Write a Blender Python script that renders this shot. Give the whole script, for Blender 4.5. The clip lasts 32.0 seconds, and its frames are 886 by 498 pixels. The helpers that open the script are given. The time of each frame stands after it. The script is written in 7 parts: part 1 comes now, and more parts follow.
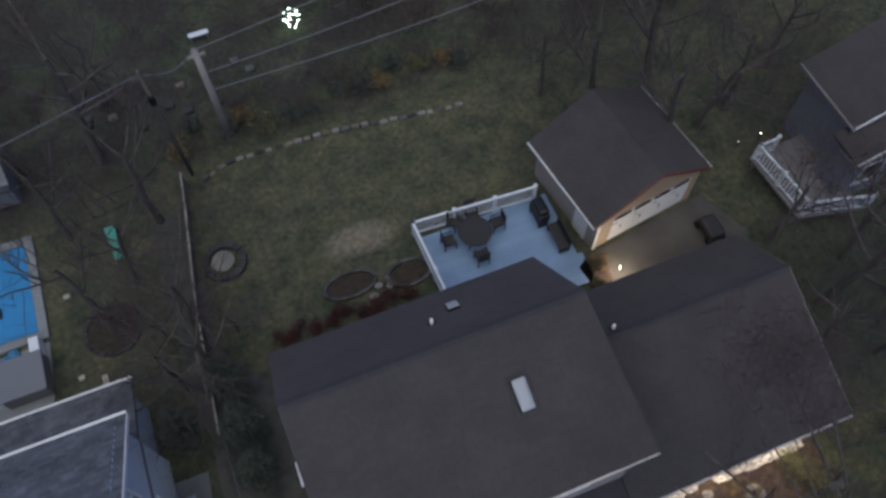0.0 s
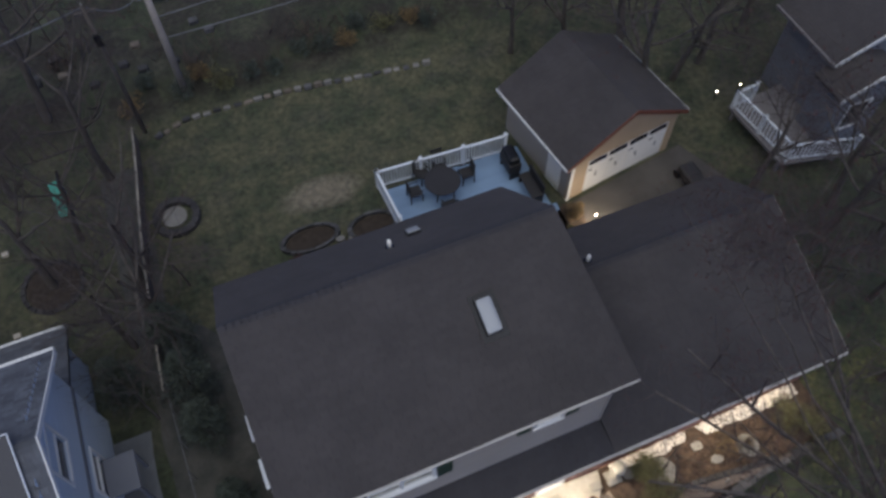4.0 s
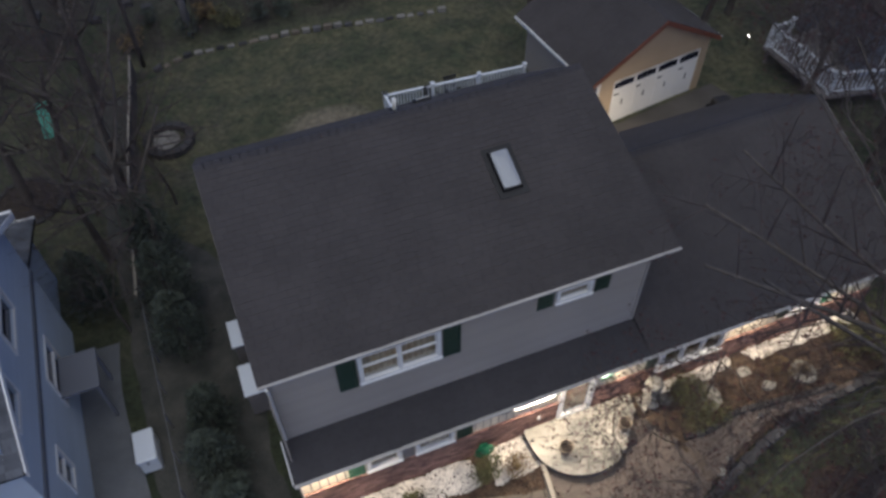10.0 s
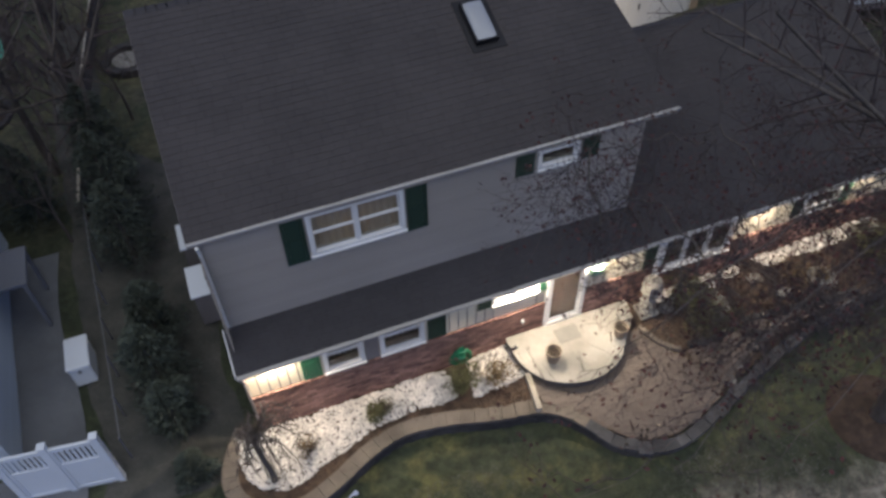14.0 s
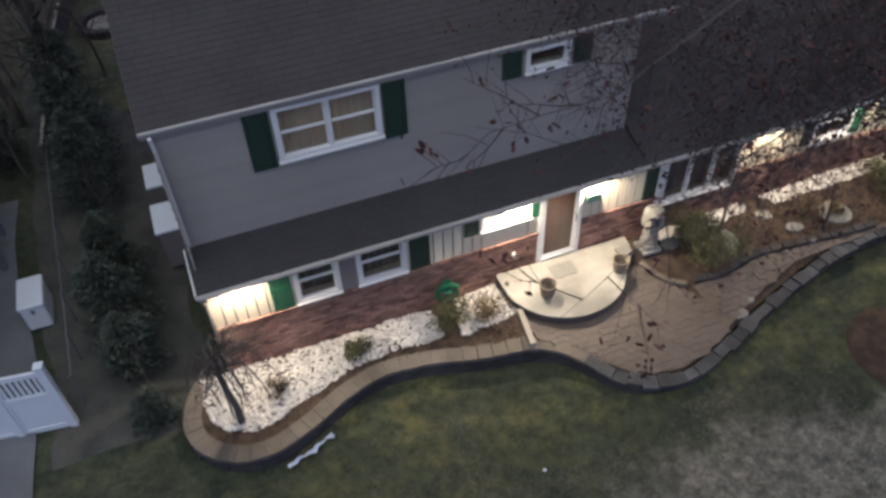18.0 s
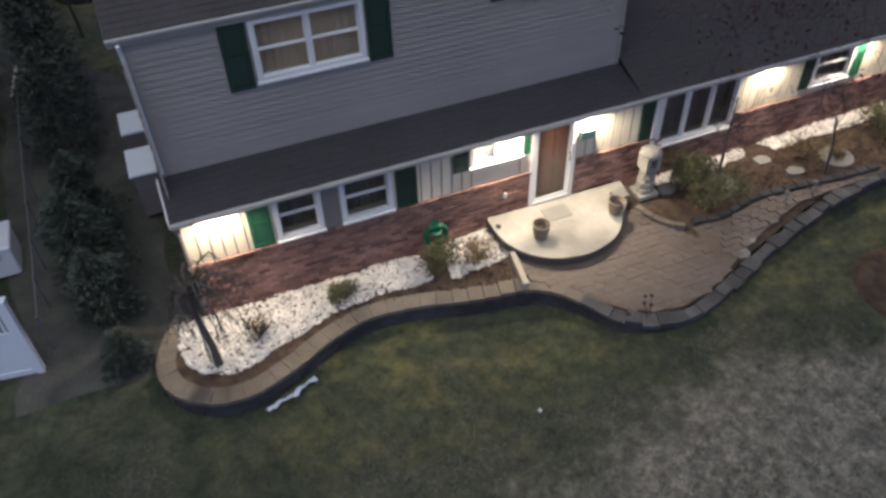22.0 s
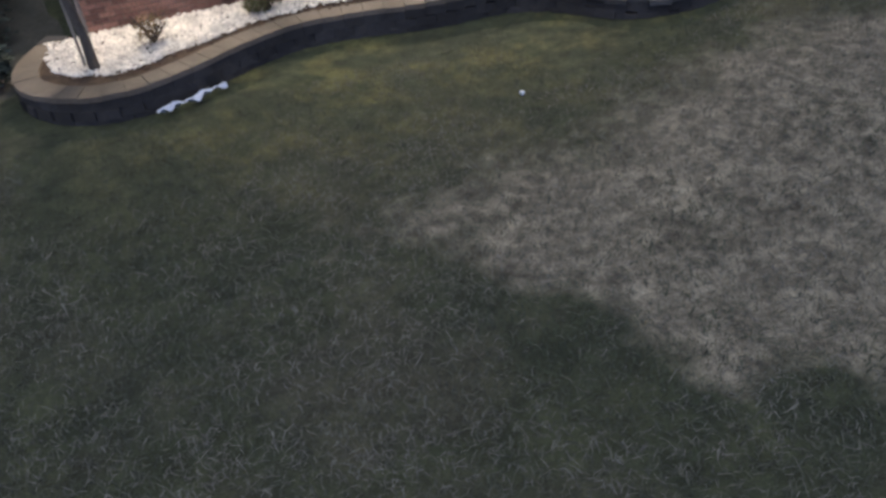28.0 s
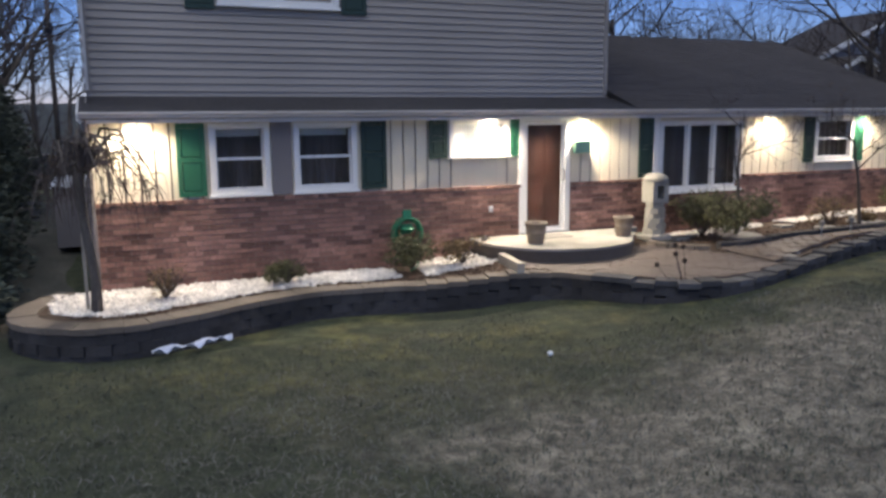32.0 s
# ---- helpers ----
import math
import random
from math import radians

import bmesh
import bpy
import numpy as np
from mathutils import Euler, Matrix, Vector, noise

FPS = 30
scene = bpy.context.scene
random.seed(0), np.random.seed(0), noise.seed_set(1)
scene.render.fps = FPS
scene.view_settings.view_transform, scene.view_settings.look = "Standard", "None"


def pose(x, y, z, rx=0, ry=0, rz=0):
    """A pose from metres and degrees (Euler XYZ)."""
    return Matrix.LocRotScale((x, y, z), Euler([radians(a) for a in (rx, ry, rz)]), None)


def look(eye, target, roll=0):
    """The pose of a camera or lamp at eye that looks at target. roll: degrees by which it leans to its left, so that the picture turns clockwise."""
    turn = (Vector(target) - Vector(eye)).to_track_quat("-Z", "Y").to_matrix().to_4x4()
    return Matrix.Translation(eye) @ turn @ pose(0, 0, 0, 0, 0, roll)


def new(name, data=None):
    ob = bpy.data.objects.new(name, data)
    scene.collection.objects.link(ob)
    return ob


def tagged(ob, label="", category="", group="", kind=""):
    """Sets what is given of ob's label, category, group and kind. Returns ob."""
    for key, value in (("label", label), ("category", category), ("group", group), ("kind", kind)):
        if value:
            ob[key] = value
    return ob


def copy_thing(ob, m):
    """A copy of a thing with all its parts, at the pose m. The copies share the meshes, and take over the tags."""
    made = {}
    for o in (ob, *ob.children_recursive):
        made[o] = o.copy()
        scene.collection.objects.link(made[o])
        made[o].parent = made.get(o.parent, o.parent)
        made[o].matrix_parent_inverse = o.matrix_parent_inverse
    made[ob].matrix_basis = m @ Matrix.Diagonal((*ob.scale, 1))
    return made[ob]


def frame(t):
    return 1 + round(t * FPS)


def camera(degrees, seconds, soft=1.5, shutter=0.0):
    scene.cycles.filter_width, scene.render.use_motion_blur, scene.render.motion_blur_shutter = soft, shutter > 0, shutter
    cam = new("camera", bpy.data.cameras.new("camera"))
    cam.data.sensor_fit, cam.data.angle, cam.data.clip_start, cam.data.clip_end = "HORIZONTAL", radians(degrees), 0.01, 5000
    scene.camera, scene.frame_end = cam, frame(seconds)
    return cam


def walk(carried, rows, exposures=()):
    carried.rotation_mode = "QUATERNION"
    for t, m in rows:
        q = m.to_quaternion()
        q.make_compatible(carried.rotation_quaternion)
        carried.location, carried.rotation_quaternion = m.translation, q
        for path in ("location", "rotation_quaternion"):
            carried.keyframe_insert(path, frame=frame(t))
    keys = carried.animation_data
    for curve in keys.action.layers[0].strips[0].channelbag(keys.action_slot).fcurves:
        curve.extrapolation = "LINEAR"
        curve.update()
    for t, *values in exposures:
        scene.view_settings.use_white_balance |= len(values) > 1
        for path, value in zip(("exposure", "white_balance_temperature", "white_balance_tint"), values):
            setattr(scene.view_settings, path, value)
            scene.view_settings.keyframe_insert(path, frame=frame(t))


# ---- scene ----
PATH = [
    (0, 2.170, -1.969, 27.443, 27.64, 0.66, -21.78),
    (0.5, 2.066, -2.306, 26.944, 28.18, 0.18, -21.58),
    (1, 1.958, -2.612, 26.424, 28.64, 0.63, -21.31),
    (1.5, 1.921, -2.927, 26.050, 29.27, 0.73, -21.29),
    (2, 1.967, -3.266, 25.752, 29.52, 0.38, -22.43),
    (2.5, 2.008, -3.575, 25.357, 29.88, -0.33, -22.81),
    (3, 2.018, -3.890, 24.876, 30.57, -0.09, -22.64),
    (3.5, 2.022, -4.195, 24.453, 31.05, 0.23, -22.68),
    (5.5, 1.636, -5.472, 22.599, 33.11, 0.59, -23.12),
    (6, 1.492, -5.759, 22.120, 33.84, 0.78, -22.55),
    (6.5, 1.313, -6.037, 21.651, 34.43, 1.07, -21.68),
    (7, 1.183, -6.302, 21.134, 35.32, 1.15, -20.64),
    (7.5, 1.124, -6.579, 20.662, 36.00, 1.20, -20.62),
    (8, 1.095, -6.818, 20.220, 36.64, 0.96, -20.76),
    (8.5, 1.048, -7.051, 19.821, 37.43, 0.97, -20.63),
    (9, 0.941, -7.286, 19.380, 38.09, 0.93, -20.68),
    (9.5, 0.868, -7.495, 18.936, 38.35, 1.00, -20.91),
    (10, 0.795, -7.697, 18.487, 38.94, 0.57, -21.29),
    (10.5, 0.721, -7.846, 18.042, 39.30, 0.45, -21.55),
    (11, 0.659, -8.001, 17.631, 39.74, 0.39, -21.74),
    (11.5, 0.888, -8.119, 17.207, 39.67, 0.86, -21.87),
    (12, 1.086, -8.307, 16.788, 39.34, 1.08, -22.39),
    (12.5, 1.185, -8.533, 16.324, 39.67, 1.04, -22.27),
    (13, 1.184, -8.731, 15.787, 40.29, 1.03, -21.73),
    (13.5, 1.131, -8.903, 15.219, 40.68, 1.05, -21.13),
    (14, 1.065, -9.096, 14.631, 41.29, 1.09, -21.15),
    (14.5, 0.999, -9.309, 14.004, 42.02, 1.18, -20.86),
    (15, 1.002, -9.525, 13.439, 42.73, 1.48, -21.34),
    (15.5, 1.048, -9.720, 12.900, 43.52, 1.77, -22.10),
    (17.5, 0.994, -10.005, 12.069, 44.47, 1.52, -21.46),
    (18, 0.994, -10.058, 12.015, 44.61, 1.53, -21.53),
    (18.5, 0.993, -10.086, 11.985, 44.74, 1.67, -21.68),
    (19, 0.977, -10.071, 11.970, 44.93, 1.61, -21.68),
    (19.5, 0.970, -10.094, 11.954, 44.98, 1.56, -21.69),
    (20, 0.964, -10.163, 11.838, 45.13, 1.72, -21.79),
    (20.5, 0.916, -10.273, 11.556, 45.30, 1.36, -21.71),
    (21, 0.874, -10.401, 11.178, 45.61, 1.24, -21.88),
    (21.5, 0.822, -10.510, 10.791, 45.89, 1.38, -22.33),
    (22, 0.765, -10.635, 10.374, 46.23, 1.36, -22.30),
    (22.5, 0.737, -10.769, 9.951, 46.63, 1.17, -22.35),
    (23, 0.766, -10.944, 9.543, 46.82, 1.06, -22.82),
    (23.5, 0.821, -11.156, 9.154, 47.21, 1.28, -23.57),
    (24, 0.857, -11.301, 8.698, 47.77, 1.35, -23.88),
    (24.5, 0.834, -11.420, 8.218, 48.44, 1.58, -24.20),
    (25, 0.639, -11.454, 7.629, 49.05, 1.01, -24.89),
    (25.5, 0.407, -11.431, 6.994, 49.63, 1.36, -26.31),
    (26, 0.299, -11.450, 6.360, 50.48, 1.01, -26.41),
    (26.5, 0.357, -11.535, 5.788, 46.66, 1.76, -26.12),
    (28.5, 0.586, -11.875, 3.502, 52.98, 3.40, -24.16),
    (29, 0.597, -11.864, 3.029, 55.42, 3.70, -23.71),
    (29.5, 0.543, -11.850, 2.642, 58.33, 3.29, -23.81),
    (30, 0.393, -11.844, 2.316, 63.21, 2.27, -24.58),
    (30.5, 0.243, -11.797, 2.060, 68.32, 1.66, -24.70),
    (31, 0.275, -11.717, 1.987, 72.51, 0.88, -23.78),
    (31.5, 0.349, -11.679, 1.978, 76.45, 0.47, -23.37),
    (32, 0.410, -11.657, 1.970, 80.36, 0.46, -22.93),
]
cam = camera(59.03, 32.0, soft=3.0)
walk(cam, [(t, pose(x, y, z, rx, ry, rz)) for t, x, y, z, rx, ry, rz in PATH],
     exposures=[(0.0, 1.9), (6.0, 1.82), (12.0, 1.72), (20.0, 1.70), (26.0, 1.80), (32.0, 2.0)])

# ---- dusk sky, a faint wide glow from it, and the lamps under the eaves ----
world = bpy.data.worlds.new("dusk")
world.use_nodes = True
scene.world = world
wn = world.node_tree.nodes
sky = wn.new("ShaderNodeTexSky")
sky.sky_type, sky.sun_disc = "NISHITA", False
sky.sun_elevation, sky.sun_rotation = radians(10), radians(180)
sky.air_density, sky.dust_density, sky.ozone_density = 1.0, 0.0, 6.0
wn["Background"].inputs["Strength"].default_value = 0.038
dim = wn.new("ShaderNodeVectorMath")
dim.operation = "MULTIPLY"
dim.inputs[1].default_value = (1.28, 0.86, 1.07)
world.node_tree.links.new(sky.outputs[0], dim.inputs[0])
world.node_tree.links.new(dim.outputs[0], wn["Background"].inputs[0])

sun = bpy.data.lights.new("sun", "SUN")
sun.energy, sun.angle, sun.color = 0.55, radians(80), (0.93, 0.94, 0.89)
sun_ob = new("sun", sun)
sun_ob.matrix_world = look((0, 0, 40), (6, 12, 0))

WARM = (1.0, 0.85, 0.68)
for lx, watts in ((0.75, 75), (6.15, 96), (7.95, 92), (12.2, 60), (14.7, 50)):
    lamp = bpy.data.lights.new("soffit_lamp", "SPOT")
    lamp.energy, lamp.color, lamp.shadow_soft_size = watts, WARM, 0.05
    lamp.spot_size, lamp.spot_blend = radians(160), 0.6
    ob = new("soffit_lamp", lamp)
    ob.matrix_world = look((lx, -0.12, 1.925), (lx, -0.38, 0.9))
# lamp by the garage bed
lamp = bpy.data.lights.new("yard_lamp", "POINT")
lamp.energy, lamp.color, lamp.shadow_soft_size = 16, WARM, 0.04
new("yard_lamp", lamp).location = (13.1, 7.95, 0.62)
# lamp inside the upper room
lamp = bpy.data.lights.new("room_lamp", "POINT")
lamp.energy, lamp.color, lamp.shadow_soft_size = 1.9, (1, 0.74, 0.54), 0.12
new("room_lamp", lamp).location = (2.95, 1.75, 4.2)


# ---- materials ----
def mat(name, base, rough=0.8, scale=6.0, var=0.25, bump=0.15, metal=0.0, fine=60.0, per_piece=0.0, island=0.0, second=None, stain=0.5, coat=0.0, emit=0.0, stretch=(1, 1, 1)):
    m = bpy.data.materials.new(name)
    m.use_nodes = True
    nt = m.node_tree
    N, L = nt.nodes, nt.links
    p = N["Principled BSDF"]
    p.inputs["Roughness"].default_value = rough
    p.inputs["Metallic"].default_value = metal
    p.inputs["Coat Weight"].default_value = coat
    tc = N.new("ShaderNodeTexCoord")
    mp = N.new("ShaderNodeMapping")
    mp.inputs["Scale"].default_value = stretch
    L.new(tc.outputs["Object"], mp.inputs[0])
    big = N.new("ShaderNodeTexNoise")
    big.inputs["Scale"].default_value = scale * 0.12
    big.inputs["Detail"].default_value = 5
    small = N.new("ShaderNodeTexNoise")
    small.inputs["Scale"].default_value = fine
    small.inputs["Detail"].default_value = 4
    for n in (big, small):
        L.new(mp.outputs[0], n.inputs["Vector"])
    ramp = N.new("ShaderNodeValToRGB")
    b = Vector(base)
    two = Vector(second) if second else b * (1 - var)
    ramp.color_ramp.elements[0].position, ramp.color_ramp.elements[1].position = 0.34, 0.66
    ramp.color_ramp.elements[0].color = (*two, 1)
    ramp.color_ramp.elements[1].color = (*[min(1, c) for c in b * (1 + var * 0.3)], 1)
    L.new(big.outputs["Fac"], ramp.inputs[0])
    mul = N.new("ShaderNodeMapRange")
    mul.inputs["From Min"].default_value, mul.inputs["From Max"].default_value = 0.3, 0.7
    mul.inputs["To Min"].default_value, mul.inputs["To Max"].default_value = 1 - var * stain * 1.6, 1 + var * stain
    L.new(small.outputs["Fac"], mul.inputs[0])
    last = mul.outputs[0]
    if per_piece or island:
        src = N.new("ShaderNodeObjectInfo" if per_piece else "ShaderNodeNewGeometry")
        rnd = src.outputs["Random"] if per_piece else src.outputs["Random Per Island"]
        r = N.new("ShaderNodeMapRange")
        k = per_piece or island
        r.inputs["To Min"].default_value, r.inputs["To Max"].default_value = 1 - k, 1 + k
        L.new(rnd, r.inputs[0])
        mm = N.new("ShaderNodeMath")
        mm.operation = "MULTIPLY"
        L.new(last, mm.inputs[0]), L.new(r.outputs[0], mm.inputs[1])
        last = mm.outputs[0]
    vm = N.new("ShaderNodeVectorMath")
    vm.operation = "SCALE"
    L.new(ramp.outputs[0], vm.inputs[0]), L.new(last, vm.inputs["Scale"])
    L.new(vm.outputs[0], p.inputs["Base Color"])
    if bump:
        bp = N.new("ShaderNodeBump")
        bp.inputs["Strength"].default_value = bump
        bp.inputs["Distance"].default_value = 0.02
        L.new(small.outputs["Fac"], bp.inputs["Height"]), L.new(bp.outputs[0], p.inputs["Normal"])
    if emit:
        p.inputs["Emission Color"].default_value = (*base, 1)
        p.inputs["Emission Strength"].default_value = emit
    return m


M = dict(
    shingle=mat("asphalt_shingle", (0.063, 0.055, 0.053), 0.92, 6, 0.14, 0.4, fine=90, island=0.05),
    # darker, bluer copy of the shingle: dim sky-only light put into the colour
    shingle_dim=mat("asphalt_shingle_dim", (0.052, 0.048, 0.051), 0.92, 6, 0.14, 0.4, fine=90, per_piece=0.05),
    underlay=mat("roof_underlay", (0.03, 0.028, 0.028), 0.95),
    gshingle=mat("grey_shingle", (0.12, 0.125, 0.14), 0.92, 8, 0.35, 0.5, fine=90, island=0.25),
    siding=mat("taupe_vinyl_siding", (0.33, 0.296, 0.262), 0.55, 4, 0.10, 0.05, per_piece=0.03),
    bluesiding=mat("pale_blue_siding", (0.50, 0.56, 0.62), 0.55, 4, 0.10, 0.05, per_piece=0.03),
    greysiding=mat("grey_siding", (0.17, 0.175, 0.195), 0.6, 4, 0.1, 0.05, per_piece=0.03),
    white=mat("white_trim", (0.78, 0.77, 0.74), 0.45, 5, 0.10, 0.04),
    guttermetal=mat("weathered_gutter", (0.53, 0.50, 0.46), 0.5, 5, 0.2, 0.05),
    vinyl=mat("white_vinyl", (0.74, 0.77, 0.80), 0.4, 4, 0.08, 0.03),
    cream=mat("cream_board", (0.72, 0.65, 0.50), 0.6, 6, 0.12, 0.06, per_piece=0.04),
    brick=mat("red_brick", (0.29, 0.162, 0.128), 0.9, 9, 0.5, 0.5, fine=50, per_piece=0.38, second=(0.17, 0.088, 0.068)),
    brick_i=mat("red_brick_far", (0.29, 0.162, 0.128), 0.9, 9, 0.5, 0.5, fine=50, island=0.5, second=(0.155, 0.080, 0.062)),
    mortar=mat("mortar", (0.22, 0.175, 0.15), 0.95, 9, 0.3, 0.4),
    # one shutter green as lit and shaded copies, lamp light put into the colour
    green=mat("lamplit_shutter_green", (0.02, 0.13, 0.066), 0.5, 6, 0.2, 0.05),
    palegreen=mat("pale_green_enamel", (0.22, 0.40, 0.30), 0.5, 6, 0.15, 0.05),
    shadegreen=mat("shaded_shutter_green", (0.018, 0.044, 0.031), 0.5, 6, 0.2, 0.05),
    taupe=mat("taupe_panel", (0.20, 0.18, 0.175), 0.6, 6, 0.15, 0.05),
    wood=mat("stained_door_wood", (0.13, 0.042, 0.02), 0.45, 10, 0.45, 0.1, fine=30, stretch=(4, 4, 0.5)),
    timber=mat("weathered_timber", (0.42, 0.37, 0.30), 0.85, 8, 0.3, 0.3),
    concrete=mat("stoop_concrete", (0.35, 0.325, 0.28), 0.85, 9, 0.4, 0.3),
    shaded_kerb=mat("shaded_stoop_edge", (0.09, 0.075, 0.065), 0.9, 6, 0.3, 0.4),
    cap=mat("cap_stone", (0.185, 0.152, 0.12), 0.9, 10, 0.35, 0.5, per_piece=0.06),
    rimcap=mat("rim_stone", (0.09, 0.087, 0.088), 0.9, 10, 0.45, 0.6, per_piece=0.5),
    block=mat("retaining_block", (0.056, 0.052, 0.052), 0.95, 10, 0.4, 0.6, per_piece=0.2),
    paver=mat("paver", (0.148, 0.112, 0.088), 0.7, 3, 0.4, 0.6, per_piece=0.10, second=(0.098, 0.078, 0.068)),
    sand=mat("joint_sand", (0.145, 0.111, 0.086), 0.95, 20, 0.3, 0.3),
    gravel=mat("white_gravel", (0.78, 0.73, 0.66), 0.8, 30, 0.25, 0.3, island=0.2),
    mulch=mat("bark_mulch", (0.085, 0.055, 0.036), 0.95, 40, 0.5, 0.9, fine=70),
    mulch_i=mat("bark_chips", (0.10, 0.06, 0.04), 0.95, 40, 0.5, 0.5, fine=70, island=0.45),
    litter=mat("leaf_litter", (0.085, 0.080, 0.068), 0.95, 14, 0.5, 0.9, fine=40, second=(0.055, 0.056, 0.048)),
    bark=mat("bark", (0.125, 0.105, 0.088), 0.95, 14, 0.4, 0.8, fine=30, stretch=(3, 3, 0.6)),
    palebark=mat("pale_bark", (0.15, 0.13, 0.11), 0.95, 14, 0.4, 0.8, fine=30, stretch=(3, 3, 0.6)),
    twig=mat("twig", (0.082, 0.062, 0.056), 0.9, 14, 0.3, 0.2),
    brush=mat("dry_brush", (0.11, 0.075, 0.06), 0.9, 14, 0.3, 0.2, island=0.4),
    redleaf=mat("dark_red_leaf", (0.075, 0.022, 0.018), 0.7, 14, 0.3, 0.1, island=0.4),
    leaf=mat("olive_leaf", (0.125, 0.12, 0.05), 0.7, 14, 0.3, 0.1, island=0.4),
    dryleaf=mat("dry_leaf", (0.19, 0.13, 0.06), 0.8, 14, 0.3, 0.1, island=0.4),
    evergreen=mat("evergreen", (0.070, 0.084, 0.064), 0.8, 14, 0.3, 0.1, island=0.4),
    pot=mat("stoneware_pot", (0.25, 0.20, 0.15), 0.8, 12, 0.3, 0.3),
    soil=mat("soil", (0.05, 0.036, 0.025), 0.95, 40, 0.4, 0.9),
    hose=mat("green_rubber", (0.012, 0.17, 0.075), 0.45, 8, 0.15, 0.03),
    stone=mat("pale_stone", (0.24, 0.225, 0.20), 0.9, 9, 0.25, 0.5),
    palestone=mat("pale_cast_stone", (0.36, 0.34, 0.295), 0.9, 9, 0.35, 0.6),
    darkmetal=mat("dark_metal", (0.03, 0.03, 0.033), 0.4, 8, 0.2, 0.05, metal=0.7),
    metal=mat("grey_metal", (0.42, 0.44, 0.46), 0.35, 8, 0.15, 0.05, metal=0.8),
    deck=mat("blue_grey_decking", (0.21, 0.31, 0.45), 0.7, 6, 0.15, 0.1, per_piece=0.05),
    garagewall=mat("tan_siding", (0.42, 0.32, 0.22), 0.6, 5, 0.12, 0.05, per_piece=0.03),
    redtrim=mat("brown_red_trim", (0.20, 0.07, 0.045), 0.6, 5, 0.2, 0.05),
    sidedrive=mat("grey_concrete_drive", (0.155, 0.160, 0.168), 0.9, 6, 0.3, 0.4),
    drive=mat("worn_brown_drive", (0.088, 0.078, 0.068), 0.9, 6, 0.3, 0.4),
    darkwood=mat("dark_furniture", (0.025, 0.022, 0.022), 0.6, 6, 0.2, 0.05),
    pool=mat("pool_liner", (0.06, 0.22, 0.40), 0.3, 6, 0.2, 0.0),
    paving=mat("pool_paving", (0.24, 0.25, 0.25), 0.85, 6, 0.25, 0.2),
    solar=mat("solar_glass", (0.012, 0.014, 0.03), 0.12, 6, 0.2, 0.0),
    polewood=mat("pale_pole", (0.32, 0.28, 0.25), 0.9, 6, 0.25, 0.3),
    cloth=mat("white_blue_cloth", (0.62, 0.66, 0.78), 0.9, 10, 0.15, 0.2),
    room=mat("room_wall", (0.34, 0.29, 0.26), 0.9, 3, 0.1, 0.0),
    curtain=mat("tan_curtain", (0.30, 0.23, 0.16), 0.9, 6, 0.25, 0.2, stretch=(6, 6, 0.4)),
    pane_backing=mat("dark_pane_backing", (0.16, 0.135, 0.14), 0.95, 5, 0.35, 0.1, stretch=(5, 5, 0.4)),
    blind=mat("white_pane_sheet", (0.80, 0.79, 0.74), 0.7, 6, 0.06, 0.05),
    cable=mat("cable", (0.16, 0.16, 0.17), 0.6),
)


def glass(name, tint=(0.8, 0.85, 0.9), rough=0.03):
    m = bpy.data.materials.new(name)
    m.use_nodes = True
    N, L = m.node_tree.nodes, m.node_tree.links
    p = N["Principled BSDF"]
    p.inputs["Base Color"].default_value = (*tint, 1)
    p.inputs["Transmission Weight"].default_value = 1.0
    p.inputs["Roughness"].default_value = rough
    p.inputs["IOR"].default_value = 1.45
    nz = N.new("ShaderNodeTexNoise")
    nz.inputs["Scale"].default_value = 3
    bp = N.new("ShaderNodeBump")
    bp.inputs["Strength"].default_value = 0.02
    L.new(nz.outputs["Fac"], bp.inputs["Height"]), L.new(bp.outputs[0], p.inputs["Normal"])
    return m


def sheer():
    m = bpy.data.materials.new("sheer_curtain")
    m.use_nodes = True
    N, L = m.node_tree.nodes, m.node_tree.links
    p = N["Principled BSDF"]
    p.inputs["Base Color"].default_value = (0.46, 0.40, 0.33, 1)
    p.inputs["Roughness"].default_value = 0.9
    tr = N.new("ShaderNodeBsdfTranslucent")
    tr.inputs["Color"].default_value = (0.34, 0.27, 0.20, 1)
    mx = N.new("ShaderNodeMixShader")
    nz = N.new("ShaderNodeTexNoise")
    nz.inputs["Scale"].default_value = 2.4
    L.new(nz.outputs["Fac"], mx.inputs[0]), L.new(p.outputs[0], mx.inputs[1]), L.new(tr.outputs[0], mx.inputs[2])
    L.new(mx.outputs[0], N["Material Output"].inputs[0])
    return m


M["sheer"] = sheer()
M["glass"] = glass("window_glass")
M["frost"] = mat("skylight_dome", (0.36, 0.37, 0.38), 0.25, 3, 0.06, 0.0)
M["water"] = glass("pool_water", (0.55, 0.8, 0.95), 0.05)


# ---- ground, with lawn that goes from green to straw ----
def smooth(a, b, v):
    v = max(0.0, min(1.0, (v - a) / (b - a)))
    return v * v * (3 - 2 * v)


def gz(x, y):
    front = -0.80 + 0.36 * smooth(4.0, 9.0, x) + 0.20 * smooth(10.0, 17.0, x) + 0.05 * math.sin(x * 0.5) * math.sin(y * 0.4)
    back = -0.02
    side = smooth(-2.0, 7.0, y)
    z = front * (1 - side) + back * side
    z += 0.6 * smooth(19.5, 21.0, y) + 0.02 * max(0, y - 21)
    return z


